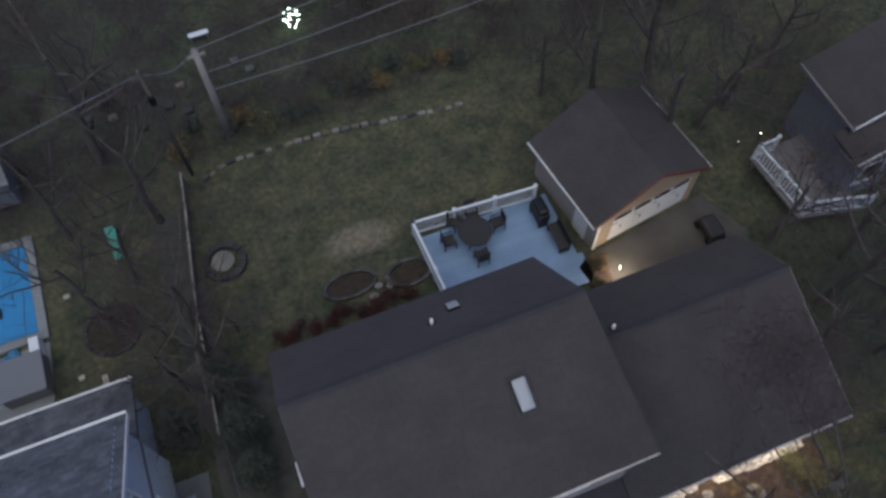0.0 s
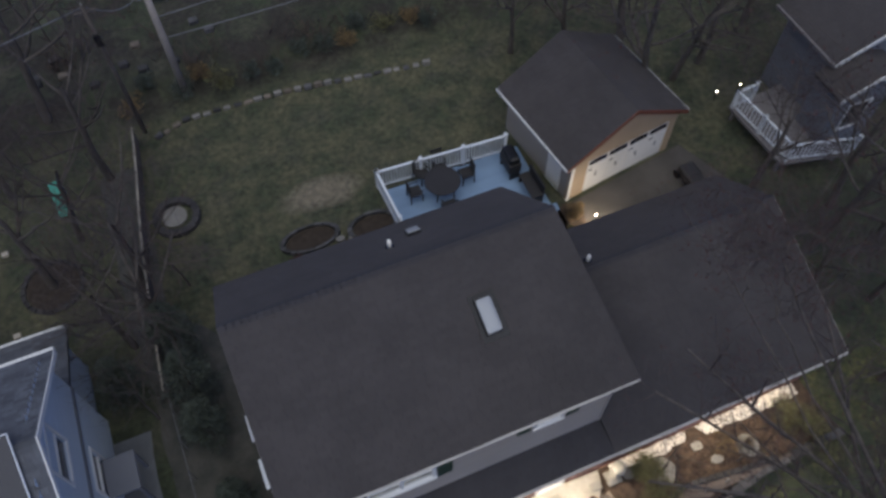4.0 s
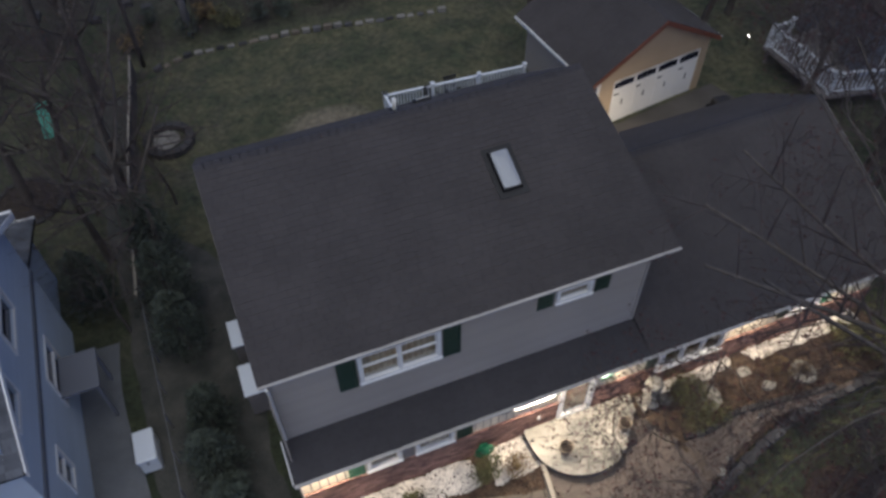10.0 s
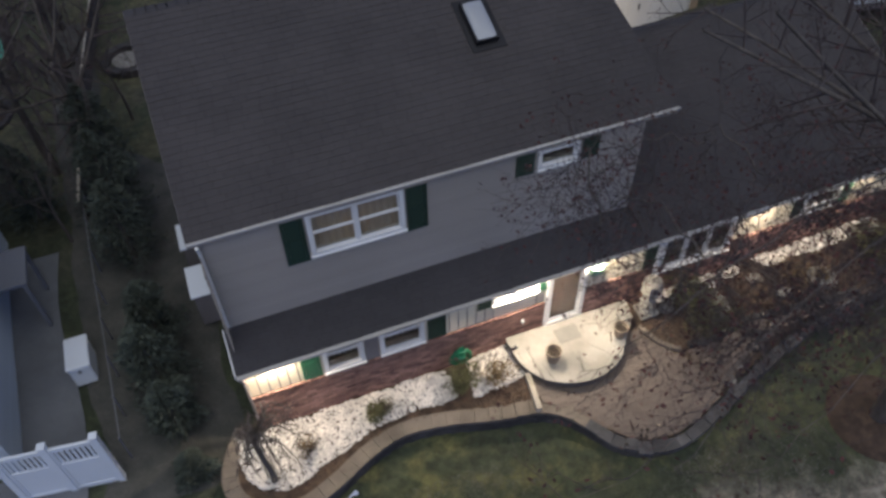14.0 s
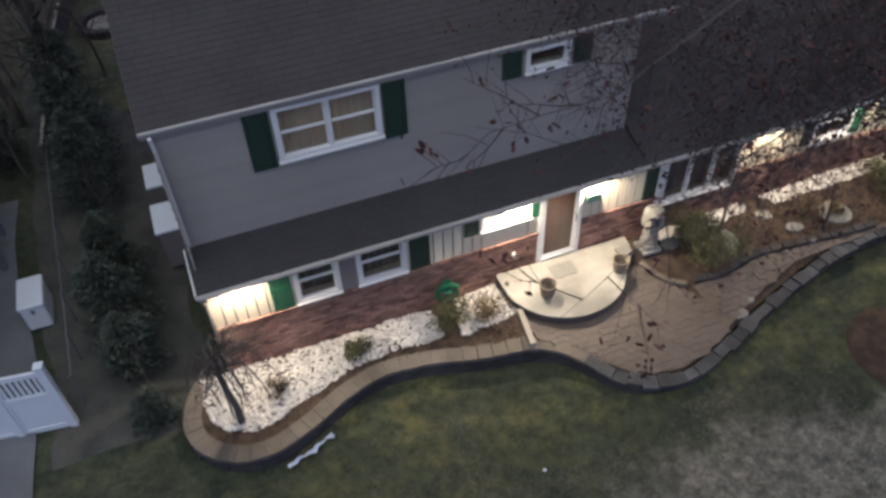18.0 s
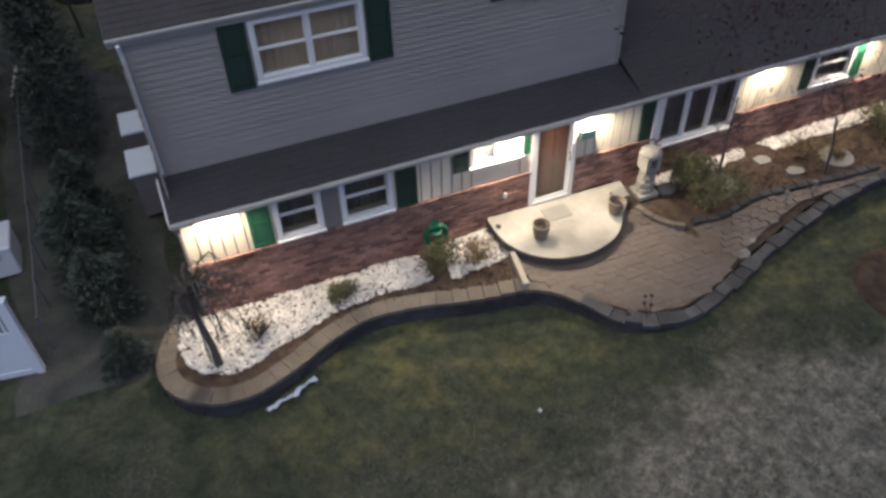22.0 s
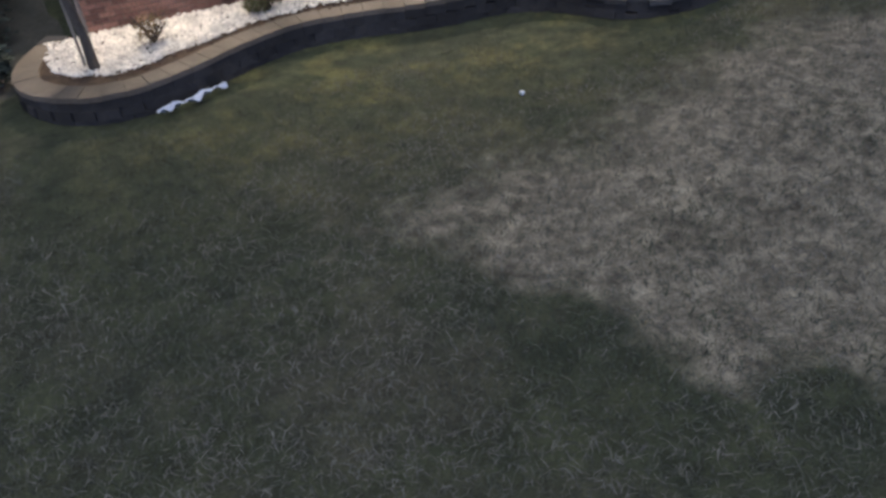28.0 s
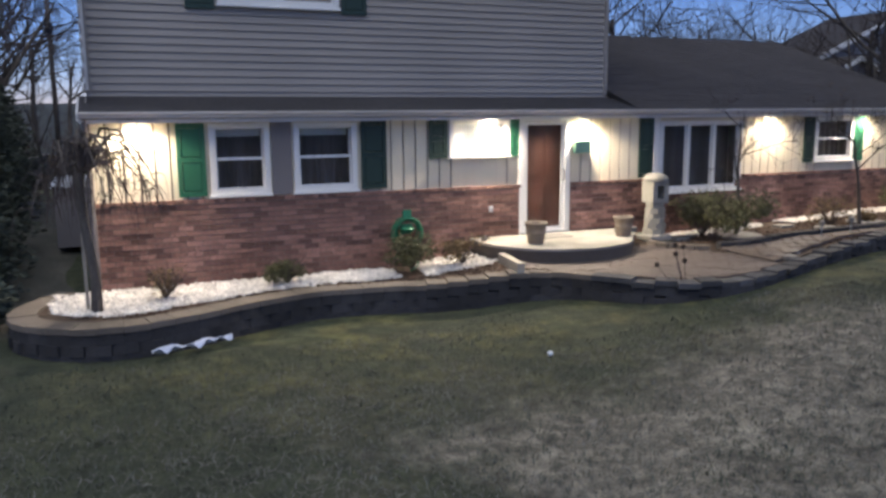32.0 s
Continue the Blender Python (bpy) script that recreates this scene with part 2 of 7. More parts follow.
def lawn_material():
    m = bpy.data.materials.new("winter_lawn")
    m.use_nodes = True
    N, L = m.node_tree.nodes, m.node_tree.links
    p = N["Principled BSDF"]
    p.inputs["Roughness"].default_value = 0.95
    g = N.new("ShaderNodeNewGeometry")

    def nz(scale, detail=5, rough=0.6):
        n = N.new("ShaderNodeTexNoise")
        n.inputs["Scale"].default_value, n.inputs["Detail"].default_value, n.inputs["Roughness"].default_value = scale, detail, rough
        L.new(g.outputs["Position"], n.inputs["Vector"])
        return n.outputs["Fac"]

    def rng(v, a, b, c=0.0, d=1.0):
        r = N.new("ShaderNodeMapRange")
        for k, val in (("From Min", a), ("From Max", b), ("To Min", c), ("To Max", d)):
            r.inputs[k].default_value = val
        L.new(v, r.inputs[0])
        return r.outputs[0]

    def op(kind, a, b):
        o = N.new("ShaderNodeMath")
        o.operation = kind
        for i, v in enumerate((a, b)):
            if isinstance(v, (int, float)):
                o.inputs[i].default_value = v
            else:
                L.new(v, o.inputs[i])
        return o.outputs[0]

    def mix(f, a, b):
        o = N.new("ShaderNodeMix")
        o.data_type = "RGBA"
        L.new(f, o.inputs["Factor"])
        for key, v in (("A", a), ("B", b)):
            s = [i for i in o.inputs if i.name == key and i.type == "RGBA"][0]
            if isinstance(v, tuple):
                s.default_value = (*v, 1)
            else:
                L.new(v, s)
        return [q for q in o.outputs if q.type == "RGBA"][0]

    # the straw-coloured patch on the front lawn
    sx = N.new("ShaderNodeSeparateXYZ")
    L.new(g.outputs["Position"], sx.inputs[0])
    dx = op("DIVIDE", op("SUBTRACT", sx.outputs["X"], 8.0), 6.6)
    dy = op("DIVIDE", op("SUBTRACT", sx.outputs["Y"], -7.5), 2.7)
    turn = op("ADD", dx, op("MULTIPLY", dy, 0.10))
    ex = op("DIVIDE", op("SUBTRACT", sx.outputs["X"], 1.5), 2.4)
    ey = op("DIVIDE", op("SUBTRACT", sx.outputs["Y"], -8.6), 2.4)
    notch = rng(op("SQRT", op("ADD", op("MULTIPLY", ex, ex), op("MULTIPLY", ey, ey)), 0.0), 0.45, 1.1, 0.9, 0.0)
    rad = op("SQRT", op("ADD", op("MULTIPLY", turn, turn), op("MULTIPLY", dy, dy)), 0.0)
    straw = rng(op("ADD", op("ADD", rad, notch), op("MULTIPLY", op("SUBTRACT", nz(0.9), 0.5), 1.1)), 1.05, 0.80)
    green = mix(rng(nz(1.3), 0.38, 0.66), (0.036, 0.045, 0.025), (0.068, 0.078, 0.040))
    green = mix(rng(nz(0.55), 0.48, 0.72), green, (0.085, 0.078, 0.056))
    # brighter olive grass by the wall, with the eave lamps' light painted in
    lamplit_grass = mix(rng(nz(2.1, 4, 0.7), 0.40, 0.62), (0.050, 0.060, 0.026), (0.130, 0.125, 0.048))
    near_bed = op("MULTIPLY", op("MULTIPLY", rng(sx.outputs["Y"], -5.8, -3.0), rng(sx.outputs["X"], -0.8, 1.6)), rng(sx.outputs["Y"], 2.0, 0.0))
    green = mix(op("MULTIPLY", near_bed, rng(nz(1.1), 0.40, 0.58)), green, lamplit_grass)
    far_mix = op("MULTIPLY", op("MULTIPLY", rng(sx.outputs["Y"], 6.0, 9.0), rng(sx.outputs["Y"], 20.5, 18.5)), rng(nz(0.7, 5, 0.7), 0.40, 0.62))
    green = mix(far_mix, green, (0.108, 0.102, 0.056))
    woodland = op("MULTIPLY", rng(sx.outputs["Y"], 18.8, 20.0), rng(nz(0.5, 5, 0.6), 0.62, 0.42))
    green = mix(woodland, green, (0.040, 0.034, 0.027))
    tan = mix(rng(nz(3.5, 6, 0.75), 0.36, 0.58), (0.125, 0.110, 0.084), (0.325, 0.292, 0.225))
    bx = op("DIVIDE", op("SUBTRACT", sx.outputs["X"], 4.3), 1.5)
    by = op("DIVIDE", op("SUBTRACT", sx.outputs["Y"], 13.2), 0.7)
    bare = rng(op("ADD", op("ADD", op("MULTIPLY", bx, bx), op("MULTIPLY", by, by)), nz(1.5)), 2.0, 0.7)
    col = mix(bare, mix(straw, green, tan), (0.20, 0.17, 0.12))
    fine = rng(nz(70, 3, 0.7), 0.3, 0.7, 0.55, 1.35)
    clump = rng(nz(4.5, 5, 0.75), 0.32, 0.68, 0.5, 1.4)
    vm = N.new("ShaderNodeVectorMath")
    vm.operation = "SCALE"
    L.new(col, vm.inputs[0]), L.new(op("MULTIPLY", fine, clump), vm.inputs["Scale"])
    L.new(vm.outputs[0], p.inputs["Base Color"])
    bp = N.new("ShaderNodeBump")
    bp.inputs["Strength"].default_value, bp.inputs["Distance"].default_value = 0.8, 0.04
    L.new(op("ADD", nz(40, 4, 0.7), nz(9, 3, 0.6)), bp.inputs["Height"]), L.new(bp.outputs[0], p.inputs["Normal"])
    return m


M["lawn"] = lawn_material()


# ---- builders ----
class Geo:
    """Collects vertices and faces."""

    def __init__(self):
        self.v, self.f = [], []

    def add(self, vs, fs):
        n = len(self.v)
        self.v += [tuple(p) for p in vs]
        self.f += [tuple(i + n for i in q) for q in fs]
        return self

    def box(self, x0, x1, y0, y1, z0, z1, m=None, ch=0.0):
        if ch:
            b = bmesh.new()
            bmesh.ops.create_cube(b, size=1)
            for w in b.verts:
                w.co = Vector(((x0 + x1) / 2 + w.co.x * (x1 - x0), (y0 + y1) / 2 + w.co.y * (y1 - y0), (z0 + z1) / 2 + w.co.z * (z1 - z0)))
            bmesh.ops.bevel(b, geom=b.edges[:], offset=ch, segments=2, affect="EDGES", profile=0.5)
            b.verts.index_update()
            vs = [w.co.copy() for w in b.verts]
            fs = [[w.index for w in q.verts] for q in b.faces]
            b.free()
        else:
            vs = [Vector((x, y, z)) for x in (x0, x1) for y in (y0, y1) for z in (z0, z1)]
            fs = [(0, 1, 3, 2), (4, 6, 7, 5), (0, 4, 5, 1), (2, 3, 7, 6), (0, 2, 6, 4), (1, 5, 7, 3)]
        if m is not None:
            vs = [m @ q for q in vs]
        return self.add(vs, fs)

    def tube(self, pts, radii, n=8, caps=True):
        pts = [Vector(q) for q in pts]
        rings = []
        ref = Vector((0.31, 0.22, 0.93)).normalized()
        for i, q in enumerate(pts):
            d = (pts[min(i + 1, len(pts) - 1)] - pts[max(i - 1, 0)]).normalized()
            r = ref if abs(d.dot(ref)) < 0.95 else Vector((1, 0, 0))
            a = d.cross(r).normalized()
            b = d.cross(a)
            rad = radii[i] if isinstance(radii, (list, tuple)) else radii
            rings.append([q + (a * math.cos(2 * math.pi * k / n) + b * math.sin(2 * math.pi * k / n)) * rad for k in range(n)])
        vs = [w for r in rings for w in r]
        fs = []
        for i in range(len(pts) - 1):
            for k in range(n):
                k2 = (k + 1) % n
                fs.append((i * n + k, i * n + k2, (i + 1) * n + k2, (i + 1) * n + k))
        if caps:
            fs.append(tuple(range(n))[::-1])
            fs.append(tuple((len(pts) - 1) * n + k for k in range(n)))
        return self.add(vs, fs)

    def lathe(self, prof, n=20, at=(0, 0, 0)):
        vs, fs = [], []
        for r, z in prof:
            for k in range(n):
                a = 2 * math.pi * k / n
                vs.append((at[0] + r * math.cos(a), at[1] + r * math.sin(a), at[2] + z))
        for i in range(len(prof) - 1):
            for k in range(n):
                k2 = (k + 1) % n
                fs.append((i * n + k, i * n + k2, (i + 1) * n + k2, (i + 1) * n + k))
        fs.append(tuple(range(n))[::-1])
        fs.append(tuple((len(prof) - 1) * n + k for k in range(n)))
        return self.add(vs, fs)

    def slab(self, poly, z0, z1):
        """A flat slab over a counter-clockwise outline of (x, y)."""
        n = len(poly)
        vs = [(x, y, z0) for x, y in poly] + [(x, y, z1) for x, y in poly]
        fs = [tuple(range(n))[::-1], tuple(range(n, 2 * n))]
        fs += [(i, (i + 1) % n, n + (i + 1) % n, n + i) for i in range(n)]
        return self.add(vs, fs)

    def prism(self, prof, x0, x1):
        """A profile of (y, z), drawn along x."""
        n = len(prof)
        vs = [(x0, y, z) for y, z in prof] + [(x1, y, z) for y, z in prof]
        fs = [tuple(range(n)), tuple(range(n, 2 * n))[::-1]]
        fs += [(i, n + i, n + (i + 1) % n, (i + 1) % n) for i in range(n)]
        return self.add(vs, fs)

    def mesh(self, name):
        me = bpy.data.meshes.new(name)
        me.from_pydata(self.v, [], self.f)
        b = bmesh.new()
        b.from_mesh(me)
        if len(self.f) < 4000:
            bmesh.ops.recalc_face_normals(b, faces=b.faces[:])
        b.to_mesh(me)
        b.free()
        me.update()
        return me


def part(name, geo, material, parent=None, label="", smooth_shade=False, kind=""):
    me = geo if isinstance(geo, bpy.types.Mesh) else geo.mesh(name)
    if not me.materials:
        me.materials.append(material)
    if smooth_shade:
        me.polygons.foreach_set("use_smooth", [True] * len(me.polygons))
    ob = new(name, me)
    if parent is not None:
        ob.parent = parent
    return tagged(ob, label, kind=kind)


def thing(name, label, category, at=(0, 0, 0), group="", kind=""):
    ob = new(name)
    ob.location = at
    ob.empty_display_size = 0.1
    return tagged(ob, label, category, group, kind)


def G():
    return Geo()


def box(*a, **k):
    return Geo().box(*a, **k)


def curve_points(pts, step):
    """Points at even steps along a smooth line through pts."""
    fine = []
    p = [pts[0]] + list(pts) + [pts[-1]]
    for i in range(1, len(p) - 2):
        a, b, c, d = (Vector(q) for q in p[i - 1:i + 3])
        for k in range(24):
            s = k / 24
            fine.append(0.5 * ((2 * b) + (c - a) * s + (2 * a - 5 * b + 4 * c - d) * s * s + (3 * b - a - 3 * c + d) * s ** 3))
    fine.append(Vector(p[-1]))
    out, left = [fine[0]], 0.0
    for a, b in zip(fine, fine[1:]):
        d = (b - a).length
        while left + d >= step:
            k = (step - left) / d
            a = a.lerp(b, k)
            out.append(a.copy())
            d, left = (b - a).length, 0.0
        left += d
    return out


rng = random.Random(5)

# ground sheet: fine near the house, wide to the horizon
xs = sorted(set([-900, -400, -180, -90, -60] + [-45 + 3 * i for i in range(8)] + [-21 + 0.75 * i for i in range(75)] + [36 + 4 * i for i in range(8)] + [80, 120, 200, 420, 900]))
ys = sorted(set([-900, -400, -180, -90, -60, -45, -36, -30, -26] + [-22 + 0.75 * i for i in range(75)] + [36 + 4 * i for i in range(8)] + [80, 120, 200, 420, 900]))
gg = G()
gg.v = [(x, y, gz(x, y) + 0.02 * noise.noise((x * 0.7, y * 0.7, 0))) for y in ys for x in xs]
gg.f = [(j * len(xs) + i, j * len(xs) + i + 1, (j + 1) * len(xs) + i + 1, (j + 1) * len(xs) + i) for j in range(len(ys) - 1) for i in range(len(xs) - 1)]
ground = part("ground", gg, M["lawn"], smooth_shade=True)
tagged(ground, "dormant winter lawn, green by the wall and straw coloured beyond", "lawn", kind="structure")

# =====================  the house  =====================
house = thing("main_house", "two-storey taupe house with brick skirt, low wing and dark shingle roof", "house", (0, 0, 0))
RM = (6.55 - 4.90) / (5.45 - 0.72)   # slope of the main front roof
RS = 0.36           # slope of the front roofs
X0, X1, XW = 0.16, 8.95, 16.3   # main block and wing, along the front
YU, YB = 0.76, 7.50             # upper front wall, back wall
EAVE_Y, EAVE_Z, RIDGE_Y, RIDGE_Z, BACK_Y, BACK_Z = 0.72, 4.90, 5.45, 6.55, 7.83, 4.62
PY, PZ = -0.22, 2.07            # edge of the low front roof
WRY = 4.65
WRZ = PZ + RS * (WRY - PY)
PS = 0.22           # slope of the pent roof over the front door


def wall_with_holes(x0, x1, z0, z1, y0, y1, holes):
    """A wall slab in x and z with rectangular openings."""
    g = G()
    cuts = sorted({x0, x1, *[h[0] for h in holes], *[h[1] for h in holes]})
    for a, b in zip(cuts, cuts[1:]):
        zs = [z0]
        for h in sorted([h for h in holes if h[0] <= a + 1e-6 and h[1] >= b - 1e-6], key=lambda h: h[2]):
            zs += [h[2], h[3]]
        zs.append(z1)
        for c, d in zip(zs[::2], zs[1::2]):
            if d - c > 1e-4:
                g.box(a, b, y0, y1, c, d)
    return g


LOW_HOLES = [(1.80, 2.49, 0.945, 1.82), (3.01, 3.82, 0.945, 1.82), (5.53, 6.46, 1.40, 1.85), (6.83, 7.61, -0.02, 1.87), (9.69, 11.45, 0.635, 1.78), (13.5, 14.4, 1.10, 1.82)]
UP_HOLES = [(2.12, 3.80, 3.72, 4.64), (6.70, 7.42, 4.27, 4.60)]
g = wall_with_holes(X0, XW, -0.6, 1.99, 0.06, 0.24, LOW_HOLES)
for k in range(0, len(g.v), 8):
    one = G()
    one.v, one.f = g.v[k:k + 8], g.f[:6]
    part("wall_panel", one, M["mortar"], house)
part("upper_wall", wall_with_holes(X0 + 0.03, X1, 2.2, 4.80, YU + 0.03, YU + 0.2, UP_HOLES), M["siding"], house)
part("side_wall", box(X0, X0 + 0.16, YU + 0.04, YB, -0.5, 4.6), M["siding"], house)
part("side_wall", box(X0, X0 + 0.16, 0.25, YU + 0.035, -0.5, 2.05), M["siding"], house)
part("side_wall", box(X1 - 0.16, X1, YU + 0.2, YB, 2.2, 4.6), M["siding"], house)
part("back_wall", box(X0, X1, YB - 0.16, YB, -0.3, 4.6), M["siding"], house)
part("wing_back_wall", box(X1, XW, 6.1, 6.26, -0.3, 2.4), M["siding"], house)
part("wing_end_wall", box(XW - 0.16, XW, 0.25, 6.1, -0.3, 2.1), M["siding"], house)
part("upper_floor", box(X0 + 0.16, X1 - 0.16, YU + 0.2, YB - 0.16, 2.45, 2.6), M["room"], house)
part("ceiling_board", box(X0 + 0.16, X1 - 0.16, YU + 0.2, YB - 0.16, 4.72, 4.79), M["room"], house)
part("room_partition", box(X0 + 0.16, XW - 0.16, 3.2, 3.3, -0.3, 2.4), M["room"], house)
part("room_partition", box(X0 + 0.16, X1 - 0.16, 3.6, 3.7, 2.6, 4.72), M["room"], house)
# gable ends
for gx in (X0, X1 - 0.16):
    g = G()
    g.prism([(YU + 0.1, 4.6), (YB, 4.6), (YB, 4.66), (RIDGE_Y, RIDGE_Z - 0.14), (YU + 0.1, 4.76)], gx, gx + 0.16)
    part("gable_wall", g, M["siding"], house)
g = G().prism([(0.25, 2.1), (6.2, 2.4), (WRY, WRZ - 0.14)], XW - 0.16, XW)
part("gable_wall", g, M["siding"], house)

# lap siding, one course at a time
z = 2.25
while z < 4.70:
    g = G()
    segs = [(X0 + 0.06, X1 - 0.02)]
    for h in UP_HOLES:
        if z + 0.11 > h[2] - 0.09 and z < h[3] + 0.02:
            segs = [s for a, b in segs for s in ((a, min(b, h[0] - 0.08)), (max(a, h[1] + 0.08), b)) if s[1] - s[0] > 0.02]
    for a, b in segs:
        g = G()
        g.prism([(YU + 0.03, z), (YU - 0.004, z), (YU - 0.002, z + 0.012), (YU + 0.022, z + 0.125), (YU + 0.03, z + 0.125)], a, b)
        part("lap_board", g, M["siding"], house)
    z += 0.113
for bx in (X0 + 0.035, X1 - 0.03):
    part("corner_trim", box(bx - 0.035, bx + 0.035, YU - 0.012, YU + 0.03, 2.22, 4.75, ch=0.004), M["siding"], house)
# side wall courses on the left flank
z = -0.45
while z < 4.5:
    part("lap_board", G().box(X0 - 0.02, X0, 0.26, YB, z, z + 0.11), M["siding"], house)
    z += 0.2


# ---- roofs: underlay slabs, then rows of shingle tabs ----
def tabs(x0, xa, ya, za, yb, zb, course=0.145, wide=0.30, seed=1, skip=(), xb=None):
    """Single tabs (four corners each, low edge raised) from the low edge a up to b."""
    r = random.Random(seed)
    length = math.hypot(yb - ya, zb - za)
    d = Vector((0, (yb - ya) / length, (zb - za) / length))
    n = Vector((0, -d.z, d.y)) if d.y > 0 else Vector((0, d.z, -d.y))
    out = []
    rows = int(length / course)
    for i in range(rows + 1):
        s0, s1 = i * course, min(length, (i + 1) * course + 0.01)
        if s1 - s0 < 0.02:
            continue
        x1 = xa if xb is None else xa + (xb - xa) * s0 / length
        x = x0 - (0.15 if i % 2 else 0.0) - r.random() * 0.05
        while x < x1:
            w = wide * (0.75 + 0.5 * r.random())
            a, b = max(x, x0), min(x + w - 0.006, x1)
            x += w
            if b - a < 0.02:
                continue
            cx, cy = (a + b) / 2, ya + d.y * (s0 + s1) / 2
            if any(q[0] < cx < q[1] and q[2] < cy < q[3] for q in skip):
                continue
            lift = 0.006 + 0.005 * r.random()
            drop = 0.012 * (r.random() < 0.4) * r.random()
            p0 = Vector((0, ya, za)) + d * (s0 - drop)
            p1 = Vector((0, ya, za)) + d * s1
            t0, t1 = p0 + n * (lift + 0.006), p1 + n * 0.006
            b0 = p0 + n * 0.001
            out.append(([(a, t0.y, t0.z), (b, t0.y, t0.z), (b, t1.y, t1.z), (a, t1.y, t1.z), (a, b0.y, b0.z), (b, b0.y, b0.z)],
                        [(0, 1, 2, 3), (4, 5, 1, 0)]))
    return out


def lay(name, pieces, parent, material):
    g = G()
    for v, f in pieces:
        g.add(v, f)
    me = bpy.data.meshes.new(name)
    me.from_pydata(g.v, [], g.f)
    me.update()
    return part(name, me, material, parent, kind="stuff")


SKY = (6.25, 6.75, 2.98, 3.94)
RX0, RX1, RXR, RXB = 0.0, 9.62, 9.34, 9.0   # left end; right end at eave, ridge and back eave
prof = [(EAVE_Y, EAVE_Z, RX1), (RIDGE_Y, RIDGE_Z, RXR), (BACK_Y, BACK_Z, RXB), (BACK_Y, BACK_Z - 0.1, RXB), (RIDGE_Y, RIDGE_Z - 0.13, RXR), (EAVE_Y, EAVE_Z - 0.1, RX1)]
g = G().add([(RX0, y, z) for y, z, _ in prof] + [(x, y, z) for y, z, x in prof], [tuple(range(6)), tuple(range(6, 12))[::-1]] + [(i, 6 + i, 6 + (i + 1) % 6, (i + 1) % 6) for i in range(6)])
roof = part("roof", g, M["underlay"], house, "dark charcoal asphalt shingle roof")
pent = part("low_roof", G().prism([(PY, PZ), (WRY, WRZ), (6.95, 2.12), (6.95, 2.02), (WRY, WRZ - 0.12), (PY, PZ - 0.09)], X1, 17.0), M["underlay"], house, "dark shingle roof of the low wing")
part("pent_roof", G().prism([(PY, PZ), (YU + 0.03, PZ + PS * (YU + 0.03 - PY)), (YU + 0.03, PZ - 0.05), (PY, PZ - 0.09)], 0.06, X1), M["underlay"], house)
front_tabs = tabs(RX0, RX1, EAVE_Y - 0.03, EAVE_Z - 0.012, RIDGE_Y, RIDGE_Z, seed=2, skip=[SKY], xb=RXR)
lay("shingle_field", front_tabs, roof, M["shingle"])
lay("shingle_field", tabs(RX0, RXB, BACK_Y + 0.02, BACK_Z - 0.012, RIDGE_Y, RIDGE_Z, seed=3, xb=RXR), roof, M["shingle"])
lay("shingle_field", tabs(X1, 17.0, PY - 0.02, PZ - 0.01, WRY, WRZ, seed=4), pent, M["shingle"])
lay("shingle_field", tabs(X1, 17.0, 6.97, 2.10, WRY, WRZ, seed=5), pent, M["shingle"])
# the nearest rows, over the porch, tab by tab, in the dimmer shingle copy
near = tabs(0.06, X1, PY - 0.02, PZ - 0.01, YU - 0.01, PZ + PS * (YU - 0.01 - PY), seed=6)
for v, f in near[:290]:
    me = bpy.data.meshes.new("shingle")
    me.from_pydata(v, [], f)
    part("shingle", me, M["shingle_dim"], house)
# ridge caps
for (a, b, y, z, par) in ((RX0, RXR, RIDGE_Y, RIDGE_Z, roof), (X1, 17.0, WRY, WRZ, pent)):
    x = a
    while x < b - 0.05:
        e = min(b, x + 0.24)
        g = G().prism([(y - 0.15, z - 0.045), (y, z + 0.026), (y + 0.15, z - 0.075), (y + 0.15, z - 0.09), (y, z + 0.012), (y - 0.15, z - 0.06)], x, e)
        part("ridge_cap", g, M["shingle_dim"], par)
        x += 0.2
# eave boards, gutters and downspouts
part("fascia", box(RX0, RX1, EAVE_Y - 0.03, EAVE_Y, EAVE_Z - 0.17, EAVE_Z - 0.02), M["siding"], house)
part("soffit", box(RX0, RX1, EAVE_Y, YU, EAVE_Z - 0.18, EAVE_Z - 0.16), M["white"], house)
part("fascia", box(0.06, 17.0, PY, PY + 0.03, PZ - 0.16, PZ - 0.02), M["white"], house)
part("soffit", box(0.06, XW, PY, 0.08, PZ - 0.115, PZ - 0.095), M["white"], house)
part("back_fascia", box(RX0, RXB, BACK_Y - 0.02, BACK_Y + 0.01, BACK_Z - 0.14, BACK_Z - 0.01), M["white"], house)
part("back_fascia", box(X1, 17.0, 6.94, 6.97, 1.98, 2.10), M["white"], house)


def gutter(x0, x1, y, z, parent, k=1.0):
    pr = [(y, z), (y - 0.11, z + 0.005), (y - 0.12, z - 0.02), (y - 0.10, z - 0.055), (y - 0.085, z - 0.10), (y, z - 0.10), (y, z - 0.092), (y - 0.078, z - 0.092), (y - 0.092, z - 0.05), (y - 0.108, z - 0.012), (y, z - 0.012)]
    pr = [(y + (a - y) * k, z + (b - z) * k) for a, b in pr]
    return part("gutter", G().prism(pr, x0, x1), M["guttermetal"], parent, "off-white aluminium gutter")


